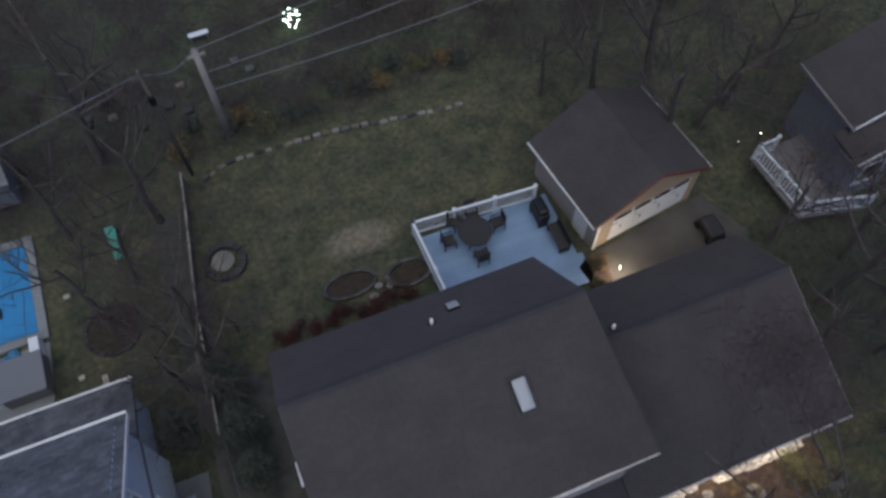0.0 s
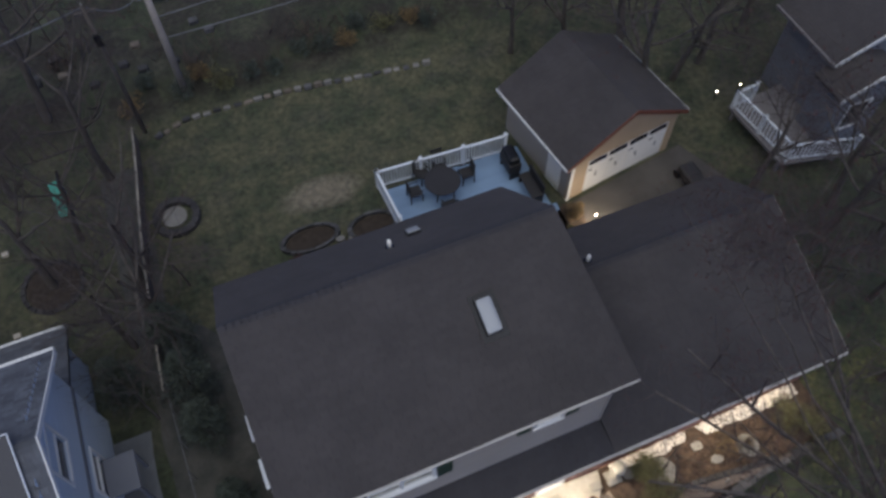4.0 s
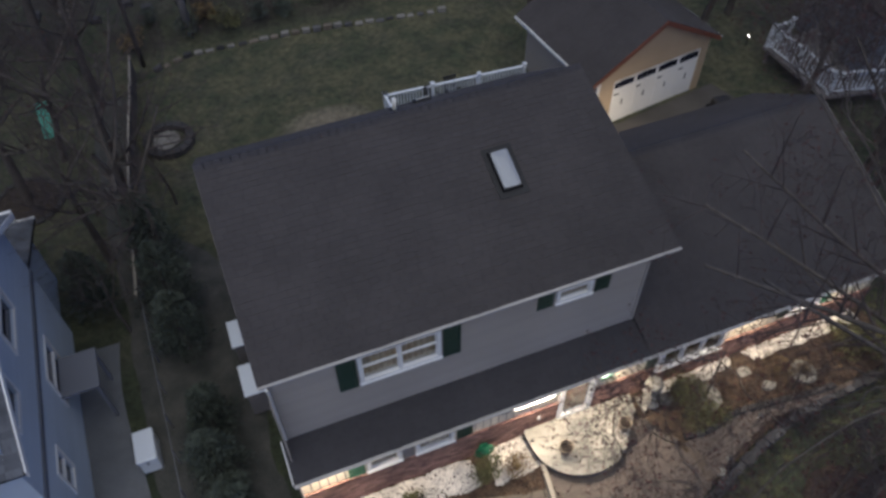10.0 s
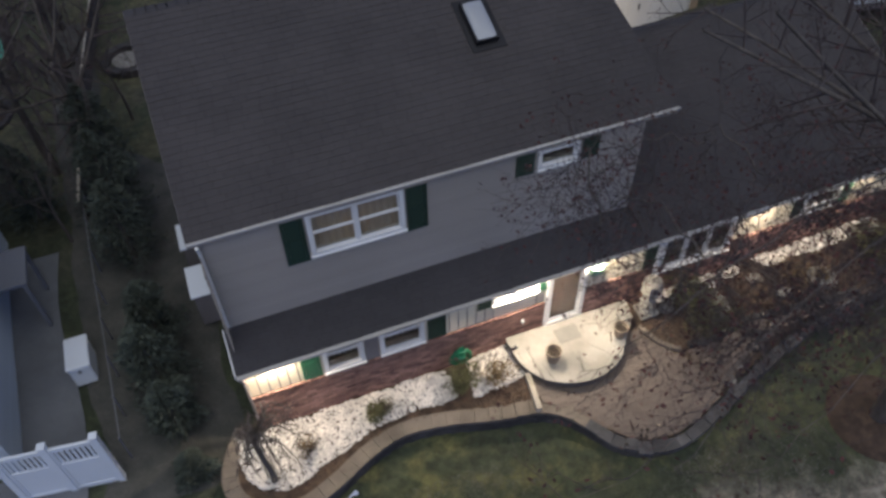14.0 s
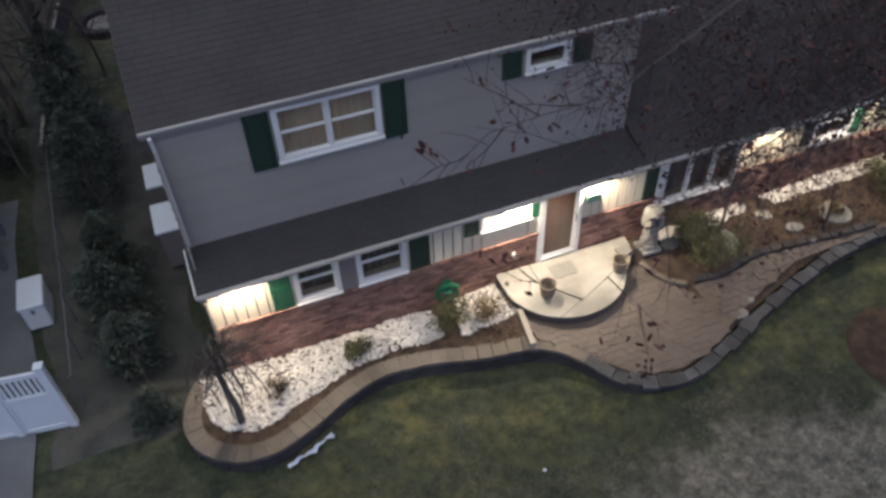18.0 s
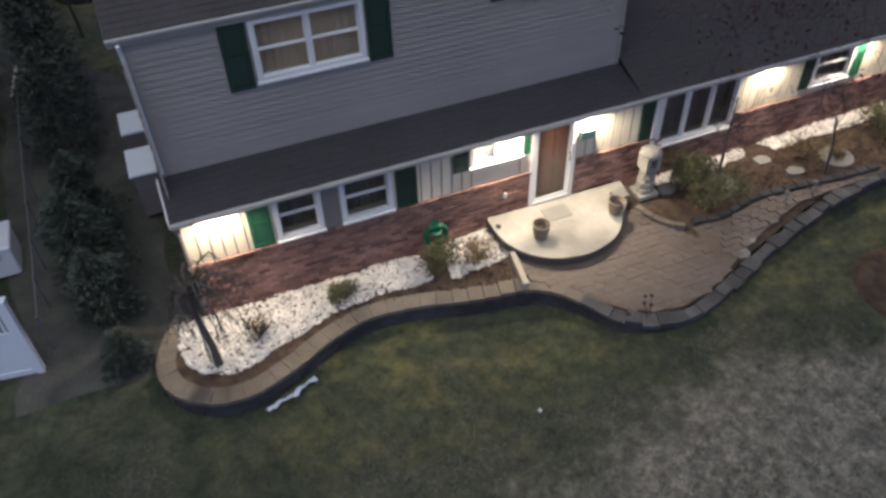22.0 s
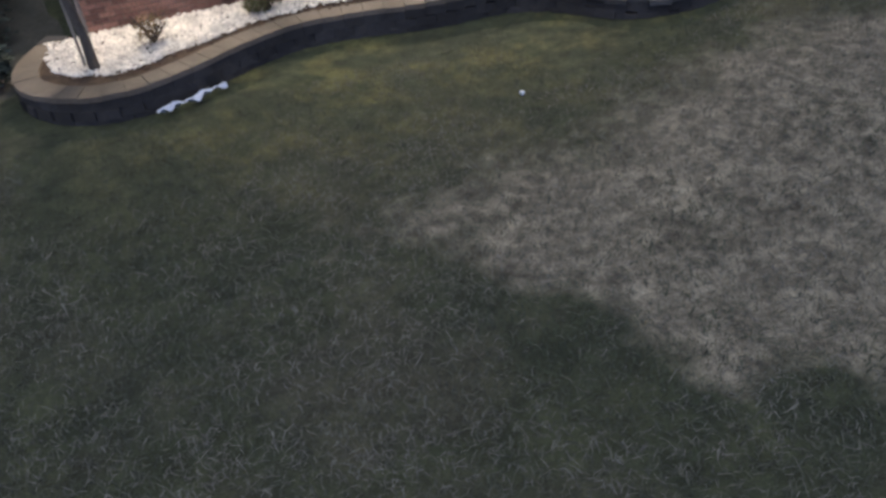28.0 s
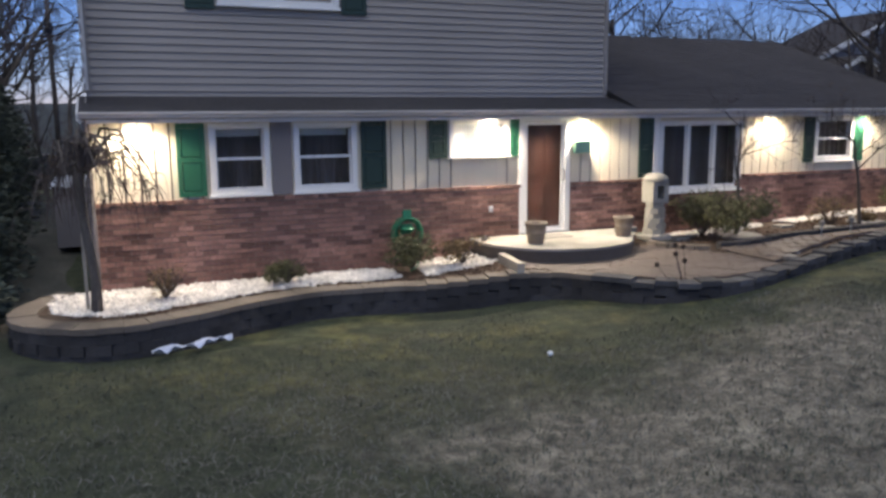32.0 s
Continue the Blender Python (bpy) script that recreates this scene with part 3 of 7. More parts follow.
gutter(RX0, RX1, EAVE_Y - 0.03, EAVE_Z - 0.02, house, 0.55)
gutter(0.06, 17.0, PY, PZ - 0.015, house, 0.85)
for (ya, za, yb, zb, xa, xb) in ((EAVE_Y, EAVE_Z, RIDGE_Y, RIDGE_Z, RX1, RXR), (RIDGE_Y, RIDGE_Z, BACK_Y, BACK_Z, RXR, RXB)):
    for p0, p1 in ((RX0, RX0), (xa - 0.03, xb - 0.03)):
        pr = [(ya, za - 0.015, p0), (yb, zb - 0.015, p1), (yb, zb - 0.16, p1), (ya, za - 0.16, p0)]
        part("rake_board", G().add([(x - 0.004, y, z) for y, z, x in pr] + [(x + 0.034, y, z) for y, z, x in pr], [(0, 1, 2, 3), (7, 6, 5, 4)] + [(k, 4 + k, 4 + (k + 1) % 4, (k + 1) % 4) for k in range(4)]), M["siding"], house)
part("downspout", G().tube([(0.15, 0.62, 4.78), (0.16, 0.68, 4.64), (0.165, 0.715, 4.5), (0.165, 0.715, 2.38)], 0.032, 8), M["white"], house, "white downspout")
part("downspout", G().tube([(0.12, -0.28, 1.95), (0.12, -0.22, 1.82), (0.14, -0.03, 1.62), (0.14, -0.03, -0.35)], 0.033, 8), M["taupe"], house)
# pent roof end board and side return
part("rake_board", G().prism([(PY, PZ - 0.01), (YU, PZ + PS * (YU - PY) - 0.01), (YU, PZ + PS * (YU - PY) - 0.14), (PY, PZ - 0.13)], 0.03, 0.06), M["white"], house)
# rakes of the wing
for (ya, za, yb, zb) in ((PY, PZ, WRY, WRZ), (WRY, WRZ, 6.95, 2.1)):
    part("rake_board", G().prism([(ya, za - 0.01), (yb, zb - 0.01), (yb, zb - 0.15), (ya, za - 0.15)], 17.0, 17.03), M["siding"], house)


# ---- grooved boards above the brick ----
BRK = 0.82
xs_b = []
x = X0
while x < XW - 0.05:
    e = min(XW, x + 0.205)
    g = wall_with_holes(x + 0.013, e - 0.013, BRK, 1.97, 0.035, 0.06, [(max(x, h[0]) , min(e, h[1]), max(BRK, h[2]), h[3]) for h in LOW_HOLES if h[0] < e and h[1] > x])
    for k in range(0, len(g.v), 8):
        one = G()
        one.v, one.f = g.v[k:k + 8], g.f[:6]
        part("board", one, M["cream"], house)
    x = e

# ---- brick skirt ----
BW, BH, J = 0.203, 0.064, 0.011
bricks = []
row = 0
z = -0.52
while z + BH < BRK - 0.05:
    x = X0 - (0.107 if row % 2 else 0.0)
    while x < XW:
        a, b = max(x, X0), min(x + BW, XW)
        for h in (LOW_HOLES[3],):
            if a < h[1] + 0.09 and b > h[0] - 0.09 and z < 1.97:
                if a < h[0] - 0.09:
                    b = h[0] - 0.09
                elif b > h[1] + 0.09:
                    a = h[1] + 0.09
                else:
                    a = b
        if LOW_HOLES[4][0] < (a + b) / 2 < LOW_HOLES[4][1] and z + BH > LOW_HOLES[4][2] - 0.1:
            a = b
        if b - a > 0.03:
            bricks.append((a, b, z))
        x += BW + J
    z += BH + J
    row += 1
base_mesh = {}
skirt = part("brick_skirt", wall_with_holes(X0, XW, -0.6, BRK - 0.05, 0.0, 0.059, [(6.74, 7.72, -0.6, BRK), (9.58, 11.56, 0.5, BRK)]), M["mortar"], house, "red brick skirt wall")
near_b = [q for q in bricks if 1.3 < q[0] < 6.7 and 0.16 < q[2] < 0.80][:300]
chosen = set(near_b)
rest = G()
for q in bricks:
    a, b, z = q
    o = 0.010 + 0.008 * rng.random()
    if q in chosen:
        w = round(b - a, 3)
        if w not in base_mesh:
            base_mesh[w] = box(-w / 2, w / 2, -0.02, 0.0, -BH / 2, BH / 2, ch=0.004).mesh("brick")
        ob = part("brick", base_mesh[w], M["brick"], skirt)
        ob.location = ((a + b) / 2, 0.006 - o + 0.012, z + BH / 2)
    else:
        rest.box(a, b, -o, 0.0, z, z + BH)
me = bpy.data.meshes.new("brick_field")
me.from_pydata(rest.v, [], rest.f)
part("brick_field", me, M["brick_i"], skirt, kind="stuff")
# rowlock sill on top of the skirt
x = X0
while x < XW:
    if not (6.70 < x < 7.72 or 9.53 < x < 11.56):
        part("sill_brick", box(x, x + 0.062, -0.022, 0.05, BRK - 0.055, BRK, m=None), M["brick"], skirt)
    x += 0.0725


# ---- windows, shutters, door ----
def window(x0, x1, z0, z1, y, sash=2, mull=(), inside=None, frame=0.085, label="white framed window"):
    w = part("window", wall_with_holes(x0 - frame, x1 + frame, z0 - frame, z1 + frame * 0.8, y - 0.045, y + 0.03, [(x0, x1, z0, z1)]), M["white"], house, label)
    part("sill", box(x0 - frame - 0.02, x1 + frame + 0.02, y - 0.08, y + 0.02, z0 - frame - 0.03, z0 - frame + 0.012, ch=0.005), M["white"], w)
    cols = [x0, *mull, x1]
    for m in mull:
        part("mullion", box(m - 0.035, m + 0.035, y - 0.03, y + 0.04, z0, z1), M["white"], w)
    for a, b in zip(cols, cols[1:]):
        a, b = a + (0.035 if a != x0 else 0.0), b - (0.035 if b != x1 else 0.0)
        zs = [z0, (z0 + z1) / 2, z1] if sash == 2 else [z0, z1]
        for i, (c, d) in enumerate(zip(zs, zs[1:])):
            yy = y + 0.01 + 0.025 * i
            part("sash", wall_with_holes(a, b, c, d, yy, yy + 0.024, [(a + 0.026, b - 0.026, c + 0.02, d - 0.02)]), M["white"], w)
            p = part("pane", box(a + 0.022, b - 0.022, yy + 0.009, yy + 0.015, c + 0.016, d - 0.016), M["glass"], w)
            p.visible_shadow = False
    return w


def shutter(x0, x1, z0, z1, y, m):
    s = part("shutter", wall_with_holes(x0, x1, z0, z1, y - 0.03, y, [(x0 + 0.06, x1 - 0.06, z0 + 0.07, (z0 + z1) / 2 - 0.03), (x0 + 0.06, x1 - 0.06, (z0 + z1) / 2 + 0.04, z1 - 0.07)]), m, house, "green raised-panel shutter")
    for c, d in ((z0 + 0.07, (z0 + z1) / 2 - 0.03), ((z0 + z1) / 2 + 0.04, z1 - 0.07)):
        if d - c > 0.06:
            part("panel", box(x0 + 0.064, x1 - 0.064, y - 0.026, y - 0.002, c + 0.004, d - 0.004, ch=0.01), m, s)
    return s


YL = 0.035
for x0, x1, z0, z1 in LOW_HOLES[:2]:
    window(x0, x1, z0, z1, YL, label="white double-hung window")
window(*LOW_HOLES[2], YL, sash=1, mull=(5.99,), label="small white slider window with a white sheet behind")
window(*LOW_HOLES[4], YL, sash=1, mull=(10.27, 10.87), label="white three-pane picture window")
window(*LOW_HOLES[5], YL, sash=2)
window(*UP_HOLES[0], YU, mull=(2.96,), label="white double window with four sashes")
window(*UP_HOLES[1], YU, sash=1)
part("panel_board", box(2.60, 2.90, 0.0, 0.034, 0.84, 1.93), M["taupe"], house)
# shutters close to a lamp take the lit green, the rest the shaded copy
for a, b, c, d, y, k in ((1.27, 1.66, 0.86, 1.90, 0.02, "green"), (3.97, 4.38, 0.86, 1.92, 0.02, "shadegreen"), (5.10, 5.41, 1.30, 1.93, 0.02, "shadegreen"), (6.56, 6.72, 1.30, 1.93, 0.02, "green"),
                         (9.17, 9.46, 0.84, 1.92, 0.02, "shadegreen"), (13.13, 13.40, 1.0, 1.90, 0.02, "shadegreen"), (14.5, 14.77, 1.0, 1.90, 0.02, "green"),
                         (1.57, 1.99, 3.56, 4.80, YU - 0.008, "shadegreen"), (3.93, 4.34, 3.56, 4.80, YU - 0.008, "shadegreen"), (6.16, 6.54, 4.16, 4.80, YU - 0.008, "shadegreen"), (7.58, 7.94, 4.16, 4.80, YU - 0.008, "shadegreen")):
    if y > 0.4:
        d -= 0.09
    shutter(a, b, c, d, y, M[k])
# white sheet added behind the slider, in place of lamp glare on its panes
part("blind", box(5.5, 6.48, 0.15, 0.16, 1.38, 1.87), M["blind"], house)
for a, b, top in ((2.08, 2.92, 4.64), (3.0, 3.84, 4.64)):
    n = 20
    pts = [(a + (b - a) * i / n, YU + 0.12 + 0.012 * math.sin(i * 1.9)) for i in range(n + 1)]
    g = G().add([(x, y, 3.66) for x, y in pts] + [(x, y, top) for x, y in pts], [(i, i + 1, n + 2 + i, n + 1 + i) for i in range(n)])
    part("curtain", g, M["sheer"], house, "thin tan curtain with light behind")
# sheets added behind the lower panes to catch outside light and lift their black
for h in (LOW_HOLES[0], LOW_HOLES[1], LOW_HOLES[4], LOW_HOLES[5]):
    n = 24
    pts = [(h[0] - 0.05 + (h[1] - h[0] + 0.1) * i / n, 0.34 + 0.018 * math.sin(i * 1.7)) for i in range(n + 1)]
    g = G().add([(x, y, h[2] - 0.1) for x, y in pts] + [(x, y, h[3] + 0.1) for x, y in pts], [(i, i + 1, n + 2 + i, n + 1 + i) for i in range(n)])
    part("curtain", g, M["pane_backing"], house, "added dark sheet that lifts the tone of the panes")
# white strips standing in for the bright reflection in the top sashes
for h in LOW_HOLES[:2]:
    part("blind", box(h[0] + 0.02, h[1] - 0.02, 0.2, 0.21, h[3] - 0.12, h[3]), M["blind"], house)

door = part("door", box(6.85, 7.59, 0.10, 0.145, 0.0, 1.85, ch=0.004), M["wood"], house, "stained brown wooden front door behind a storm door")
for c, d in ((0.18, 0.80), (0.94, 1.66)):
    for a, b in ((6.93, 7.19), (7.27, 7.53)):
        part("door_panel", box(a, b, 0.088, 0.102, c, d, ch=0.006), M["wood"], door)
part("door_frame", wall_with_holes(6.72, 7.71, -0.03, 1.95, -0.02, 0.06, [(6.83, 7.61, 0.0, 1.87)]), M["white"], house)
storm = part("storm_door", wall_with_holes(6.835, 7.605, 0.0, 1.865, 0.015, 0.045, [(6.89, 7.55, 0.07, 1.81)]), M["white"], house, "white framed glass storm door")
part("pane", box(6.88, 7.56, 0.027, 0.033, 0.06, 1.82), M["glass"], storm).visible_shadow = False
part("handle", G().tube([(7.58, 0.01, 0.86), (7.58, -0.04, 0.88), (7.58, -0.04, 1.04), (7.58, 0.01, 1.06)], 0.010, 6), M["darkmetal"], storm)
part("threshold", box(6.76, 7.70, -0.06, 0.1, -0.035, -0.002), M["metal"], house)
part("window_trim", box(9.47, 9.59, -0.02, 0.034, 0.5, 1.93), M["white"], house)
# recessed lamps in the soffit
bulb = mat("lamp_lens", (1.0, 0.86, 0.66), 0.4, emit=30.0, bump=0)
for lx in (0.75, 6.15, 7.95, 12.2, 14.7):
    l = tagged(part("soffit_light", G().lathe([(0.02, 0.02), (0.085, 0.02), (0.09, 0.0), (0.07, -0.012), (0.05, -0.004), (0.02, -0.004)], 16, (lx, -0.12, PZ - 0.118)), M["white"]), "round recessed soffit lamp, lit", "lamp", "soffit lamps")
    part("lens", G().lathe([(0.01, 0.0), (0.05, 0.0), (0.05, -0.003), (0.01, -0.003)], 14, (lx, -0.12, PZ - 0.122)), bulb, l)

# skylight, small roof window, pipes
def on_front(y):
    return EAVE_Z + RM * (y - EAVE_Y)


tilt = math.degrees(math.atan(RM))
sk = thing("skylight", "domed roof skylight with dark flashing", "skylight", (6.50, 3.46, on_front(3.46)))
sk.rotation_euler = (radians(tilt), 0, 0)
part("curb", wall_with_holes(-0.24, 0.24, -0.5, 0.5, 0, 0.13, [(-0.19, 0.19, -0.45, 0.45)]), M["darkmetal"], sk).rotation_euler = (radians(90), 0, 0)
g = G()
nx, ny = 10, 14
g.add([(-0.215 + 0.43 * i / nx, -0.475 + 0.95 * j / ny, 0.125 + 0.055 * (1 - (2 * i / nx - 1) ** 4) * (1 - (2 * j / ny - 1) ** 4)) for j in range(ny + 1) for i in range(nx + 1)],
      [(j * (nx + 1) + i, j * (nx + 1) + i + 1, (j + 1) * (nx + 1) + i + 1, (j + 1) * (nx + 1) + i) for j in range(ny) for i in range(nx)])
part("dome", g, M["frost"], sk, "milky dome", True)
part("flashing", G().box(-0.36, 0.36, -0.66, 0.62, 0.012, 0.03), M["darkmetal"], sk)


def on_back(y):
    return RIDGE_Z + (BACK_Z - RIDGE_Z) * (y - RIDGE_Y) / (BACK_Y - RIDGE_Y)


vent = thing("roof_vent", "small square roof vent with pale top", "vent", (5.75, 6.85, on_back(6.85)))
vent.rotation_euler = (math.atan2(BACK_Z - RIDGE_Z, BACK_Y - RIDGE_Y), 0, 0)
part("curb", box(-0.20, 0.20, -0.2, 0.2, 0, 0.09, ch=0.01), M["darkmetal"], vent)
part("lid", box(-0.18, 0.18, -0.18, 0.18, 0.09, 0.12, ch=0.01), M["frost"], vent)
for px_, py_, pz_, h in ((4.90, 6.45, on_back(6.45), 0.36), (10.55, 4.9, WRZ - 0.12, 0.30)):
    pv = tagged(part("vent_pipe", G().lathe([(0.02, -0.1), (0.055, -0.1), (0.055, h), (0.03, h), (0.03, h - 0.05)], 14, (px_, py_, pz_)), M["white"], smooth_shade=True), "white plastic vent pipe on the roof", "vent pipe", "vent pipes")
    part("collar", G().lathe([(0.06, 0.0), (0.13, -0.03), (0.13, -0.06), (0.06, -0.06)], 14, (px_, py_, pz_ + 0.06)), M["darkmetal"], pv)

# two box bays on the left flank
for ya, yb in ((4.60, 5.38), (3.05, 3.92)):
    w = part("side_bay", box(-0.52, X0 - 0.02, ya, yb, -0.2, 0.82), M["taupe"], house, "grey box bay with white top")
    part("bay_top", box(-0.58, X0 - 0.20, ya - 0.04, yb + 0.04, 0.82, 0.88, ch=0.01), M["vinyl"], w)

# =====================  front bed, retaining wall, stoop and patio  =====================
WALL = [(-0.40, 0.25), (-0.75, -0.35), (-0.90, -0.85), (-0.84, -1.36), (-0.5, -1.82), (-0.08, -2.06), (0.3, -2.13), (0.72, -2.1), (1.38, -1.86), (2.13, -1.49), (2.97, -1.28),
        (3.9, -1.40), (4.88, -1.69), (5.75, -1.90), (6.25, -2.24), (6.62, -2.78), (6.95, -3.26), (7.5, -3.60), (8.15, -3.72), (8.8, -3.58), (9.45, -3.35), (10.7, -2.88), (12.7, -2.32), (14.6, -2.15), (16.6, -2.1)]


def cap_z(x):
    return -0.40 + 0.16 * smooth(4.0, 6.5, x) + 0.22 * smooth(8.5, 16.0, x)


line = curve_points(WALL, 0.30)
fine_line = curve_points(WALL, 0.12)


def side(pts, i):
    d = pts[min(i + 1, len(pts) - 1)] - pts[max(i - 1, 0)]
    d.normalize()
    return Vector((-d.y, d.x))   # towards the house


wall = thing("retaining_wall", "low curved retaining wall of dark blocks with tan cap stones", "retaining wall", (0, 0, 0))
for i in range(len(line) - 1):
    a, b = line[i], line[i + 1]
    na, nb = side(line, i), side(line, i + 1)
    mid = (a + b) / 2
    rough_ = mid.x > 6.5
    zt = cap_z(mid.x) + (0.022 if rough_ else 0.006) * rng.uniform(-1, 1)
    gap = (b - a).normalized() * 0.002
    w = 0.22 + 0.06 * rng.random() if rough_ else 0.34
    o = rng.uniform(-0.05, 0.03) if rough_ else rng.uniform(-0.006, 0.006)
    p = [a + gap + na * o, b - gap + nb * o, b - gap + nb * w, a + gap + na * w]
    g = G()
    c = (p[0] + p[1] + p[2] + p[3]) / 4
    inner = [c + (q - c) * 0.975 for q in p]
    th = 0.075
    g.add([(q.x, q.y, zt - th) for q in p] + [(q.x, q.y, zt - 0.012) for q in p] + [(q.x, q.y, zt) for q in inner],
          [(3, 2, 1, 0)] + [(k, (k + 1) % 4, 4 + (k + 1) % 4, 4 + k) for k in range(4)] + [(4 + k, 4 + (k + 1) % 4, 8 + (k + 1) % 4, 8 + k) for k in range(4)] + [(8, 9, 10, 11)])
    part("cap_stone", g, M["cap"] if mid.x < 6.5 else M["rimcap"], wall)
    low = min(gz(mid.x, mid.y), gz(mid.x - na.x * 0.2, mid.y - na.y * 0.2)) - 0.08
    zc, k = zt - th - 0.004, 0
    while zc > low:
        sh = 0.5 if k % 2 else 0.0
        q0, q1 = a.lerp(b, sh) + gap, (b if not sh else b + (b - a) * 0.5) - gap
        oo = 0.02 + 0.008 * rng.random()
        pts = [q0 + na * oo, q1 + nb * oo, q1 + nb * 0.24, q0 + na * 0.24]
        bulge = (pts[0] + pts[1]) / 2 - na * 0.018
        g = G()
        z0, z1 = zc - 0.129, zc + 0.001
        ring = [pts[0], bulge, pts[1], pts[2], pts[3]]
        g.add([(q.x, q.y, z0) for q in ring] + [(q.x, q.y, z1) for q in ring], [(4, 3, 2, 1, 0), (5, 6, 7, 8, 9)] + [(m, (m + 1) % 5, 5 + (m + 1) % 5, 5 + m) for m in range(5)])
        part("wall_block", g, M["block"], wall)
        zc -= 0.13
        k += 1


def bed_z(x):
    return cap_z(x) - 0.03


# mulch surface from the wall's inside to the house
g = G()
n = len(fine_line)
for i, q in enumerate(fine_line):
    s = q + side(fine_line, i) * 0.30
    hx = max(0.0, min(XW, s.x))
    for k in range(9):
        f = k / 8
        x, y = s.x + (hx - s.x) * f, s.y + (0.08 - s.y) * f
        bump = 0.03 * noise.noise((x * 3, y * 3, 2)) if 0 < k < 8 else 0
        g.v.append((x, y, bed_z(x) + bump))
g.f = [(i * 9 + k, (i + 1) * 9 + k, (i + 1) * 9 + k + 1, i * 9 + k + 1) for i in range(n - 1) for k in range(8)]
bed = tagged(part("planting_bed", g, M["mulch"], smooth_shade=True), "dark bark mulch bed along the front wall", "mulch bed", kind="structure")


def inside(poly, x, y):
    c = False
    for (x1, y1), (x2, y2) in zip(poly, poly[1:] + poly[:1]):
        if (y1 > y) != (y2 > y) and x < (x2 - x1) * (y - y1) / (y2 - y1) + x1:
            c = not c
    return c


def pebbles(polys, count, size, zf, seed, lift=0.4):
    r = random.Random(seed)
    xs_, ys_ = [q[0] for p in polys for q in p], [q[1] for p in polys for q in p]
    g = G()
    base = [(0.9, 0, 0), (0.28, 0.86, 0), (-0.73, 0.53, 0), (-0.73, -0.53, 0), (0.28, -0.86, 0), (0.1, 0.05, 0.75)]
    done = 0
    while done < count:
        x, y = r.uniform(min(xs_), max(xs_)), r.uniform(min(ys_), max(ys_))
        wob = 0.10 * noise.noise((x * 2.2, y * 2.2, 7))
        if not any(inside(p, x + wob, y + wob) for p in polys):
            continue
        done += 1
        s, a = size * r.uniform(0.6, 1.5), r.uniform(0, 6.3)
        sx, sy, h = s * r.uniform(0.7, 1.2), s * r.uniform(0.6, 1.0), s * r.uniform(0.6, 1.2)
        z = zf(x) + r.uniform(-0.01, 0.02)
        tx, ty = r.uniform(-0.4, 0.4), r.uniform(-0.4, 0.4)
        g.add([(x + (p[0] * math.cos(a) - p[1] * math.sin(a)) * sx, y + (p[0] * math.sin(a) + p[1] * math.cos(a)) * sy, z + p[2] * h + (p[0] * tx + p[1] * ty) * s) for p in base],
              [(0, 1, 5), (1, 2, 5), (2, 3, 5), (3, 4, 5), (4, 0, 5)])
    me = bpy.data.meshes.new("pebbles")
    me.from_pydata(g.v, [], g.f)
    return me


GR1 = [(0.02, -0.02), (-0.46, -0.05), (-0.45, -0.75), (-0.32, -1.15), (0.10, -1.50), (0.42, -1.53), (0.76, -1.45), (1.45, -1.17), (2.44, -0.87), (3.3, -0.78), (4.25, -0.86), (4.35, -0.05)]
GR2 = [(4.78, -0.05), (5.80, -0.03), (5.85, -0.55), (5.93, -0.92), (5.2, -1.02), (4.70, -0.95)]
GR3 = [(9.3, -0.03), (12.0, -0.03), (11.8, -0.35), (10.4, -0.42), (9.4, -0.30)]
GR4 = [(12.4, -0.03), (16.0, -0.03), (16.0, -0.42), (14.3, -0.45), (12.6, -0.38)]
tagged(part("white_gravel", pebbles([GR1, GR2], 6500, 0.034, lambda x: bed_z(x) + 0.015, 3), M["gravel"]), "bright white marble chips in the planting bed", "gravel", kind="stuff")
tagged(part("pale_gravel", pebbles([GR3, GR4], 2200, 0.036, lambda x: bed_z(x) + 0.015, 4), M["gravel"]), "white marble chips below the wing", "gravel", kind="stuff")
MUL = [[(q[0], q[1]) for q in GR1[3:11]] + [(4.3, -1.15), (2.9, -1.0), (1.9, -1.15), (1.0, -1.5), (0.35, -1.72), (-0.1, -1.5)], [(4.3, -0.9), (5.9, -0.95), (5.8, -1.6), (4.3, -1.2)], [(9.6, -0.4), (15.5, -0.4), (15, -1.8), (10.5, -2.4), (9.8, -1.4)]]
tagged(part("bark_chips", pebbles(MUL, 3500, 0.028, lambda x: bed_z(x) + 0.005, 5), M["mulch_i"]), "loose brown bark chips", "mulch", kind="stuff")

# ---- stoop: a rounded slab, the shadow on its edge painted as a dark riser ----
arc = [(5.80, -0.02), (5.78, -0.22), (5.83, -0.75), (6.03, -1.18), (6.38, -1.50), (6.85, -1.68), (7.30, -1.70), (7.78, -1.56), (8.12, -1.30), (8.36, -0.98), (8.62, -0.70), (8.80, -0.35), (8.84, -0.02)]
arc_pts = [(q.x, q.y) for q in curve_points(arc, 0.14)]
stoop = thing("front_stoop", "half-round pale concrete stoop with edging darkened for shade", "stoop", (0, 0, 0))
part("slab", G().slab(arc_pts, -0.065, -0.03), M["concrete"], stoop)
cx, cy = 7.25, -0.3
ins = [(cx + (x - cx) * 0.99, min(-0.02, cy + (y - cy) * 0.99)) for x, y in arc_pts]
part("riser", G().slab(ins, -0.45, -0.065), M["shaded_kerb"], stoop)
tagged(part("doormat", box(6.88, 7.42, -0.62, -0.24, -0.03, -0.018, m=None, ch=0.004), M["stone"]), "pale grey door mat on the stoop", "door mat")

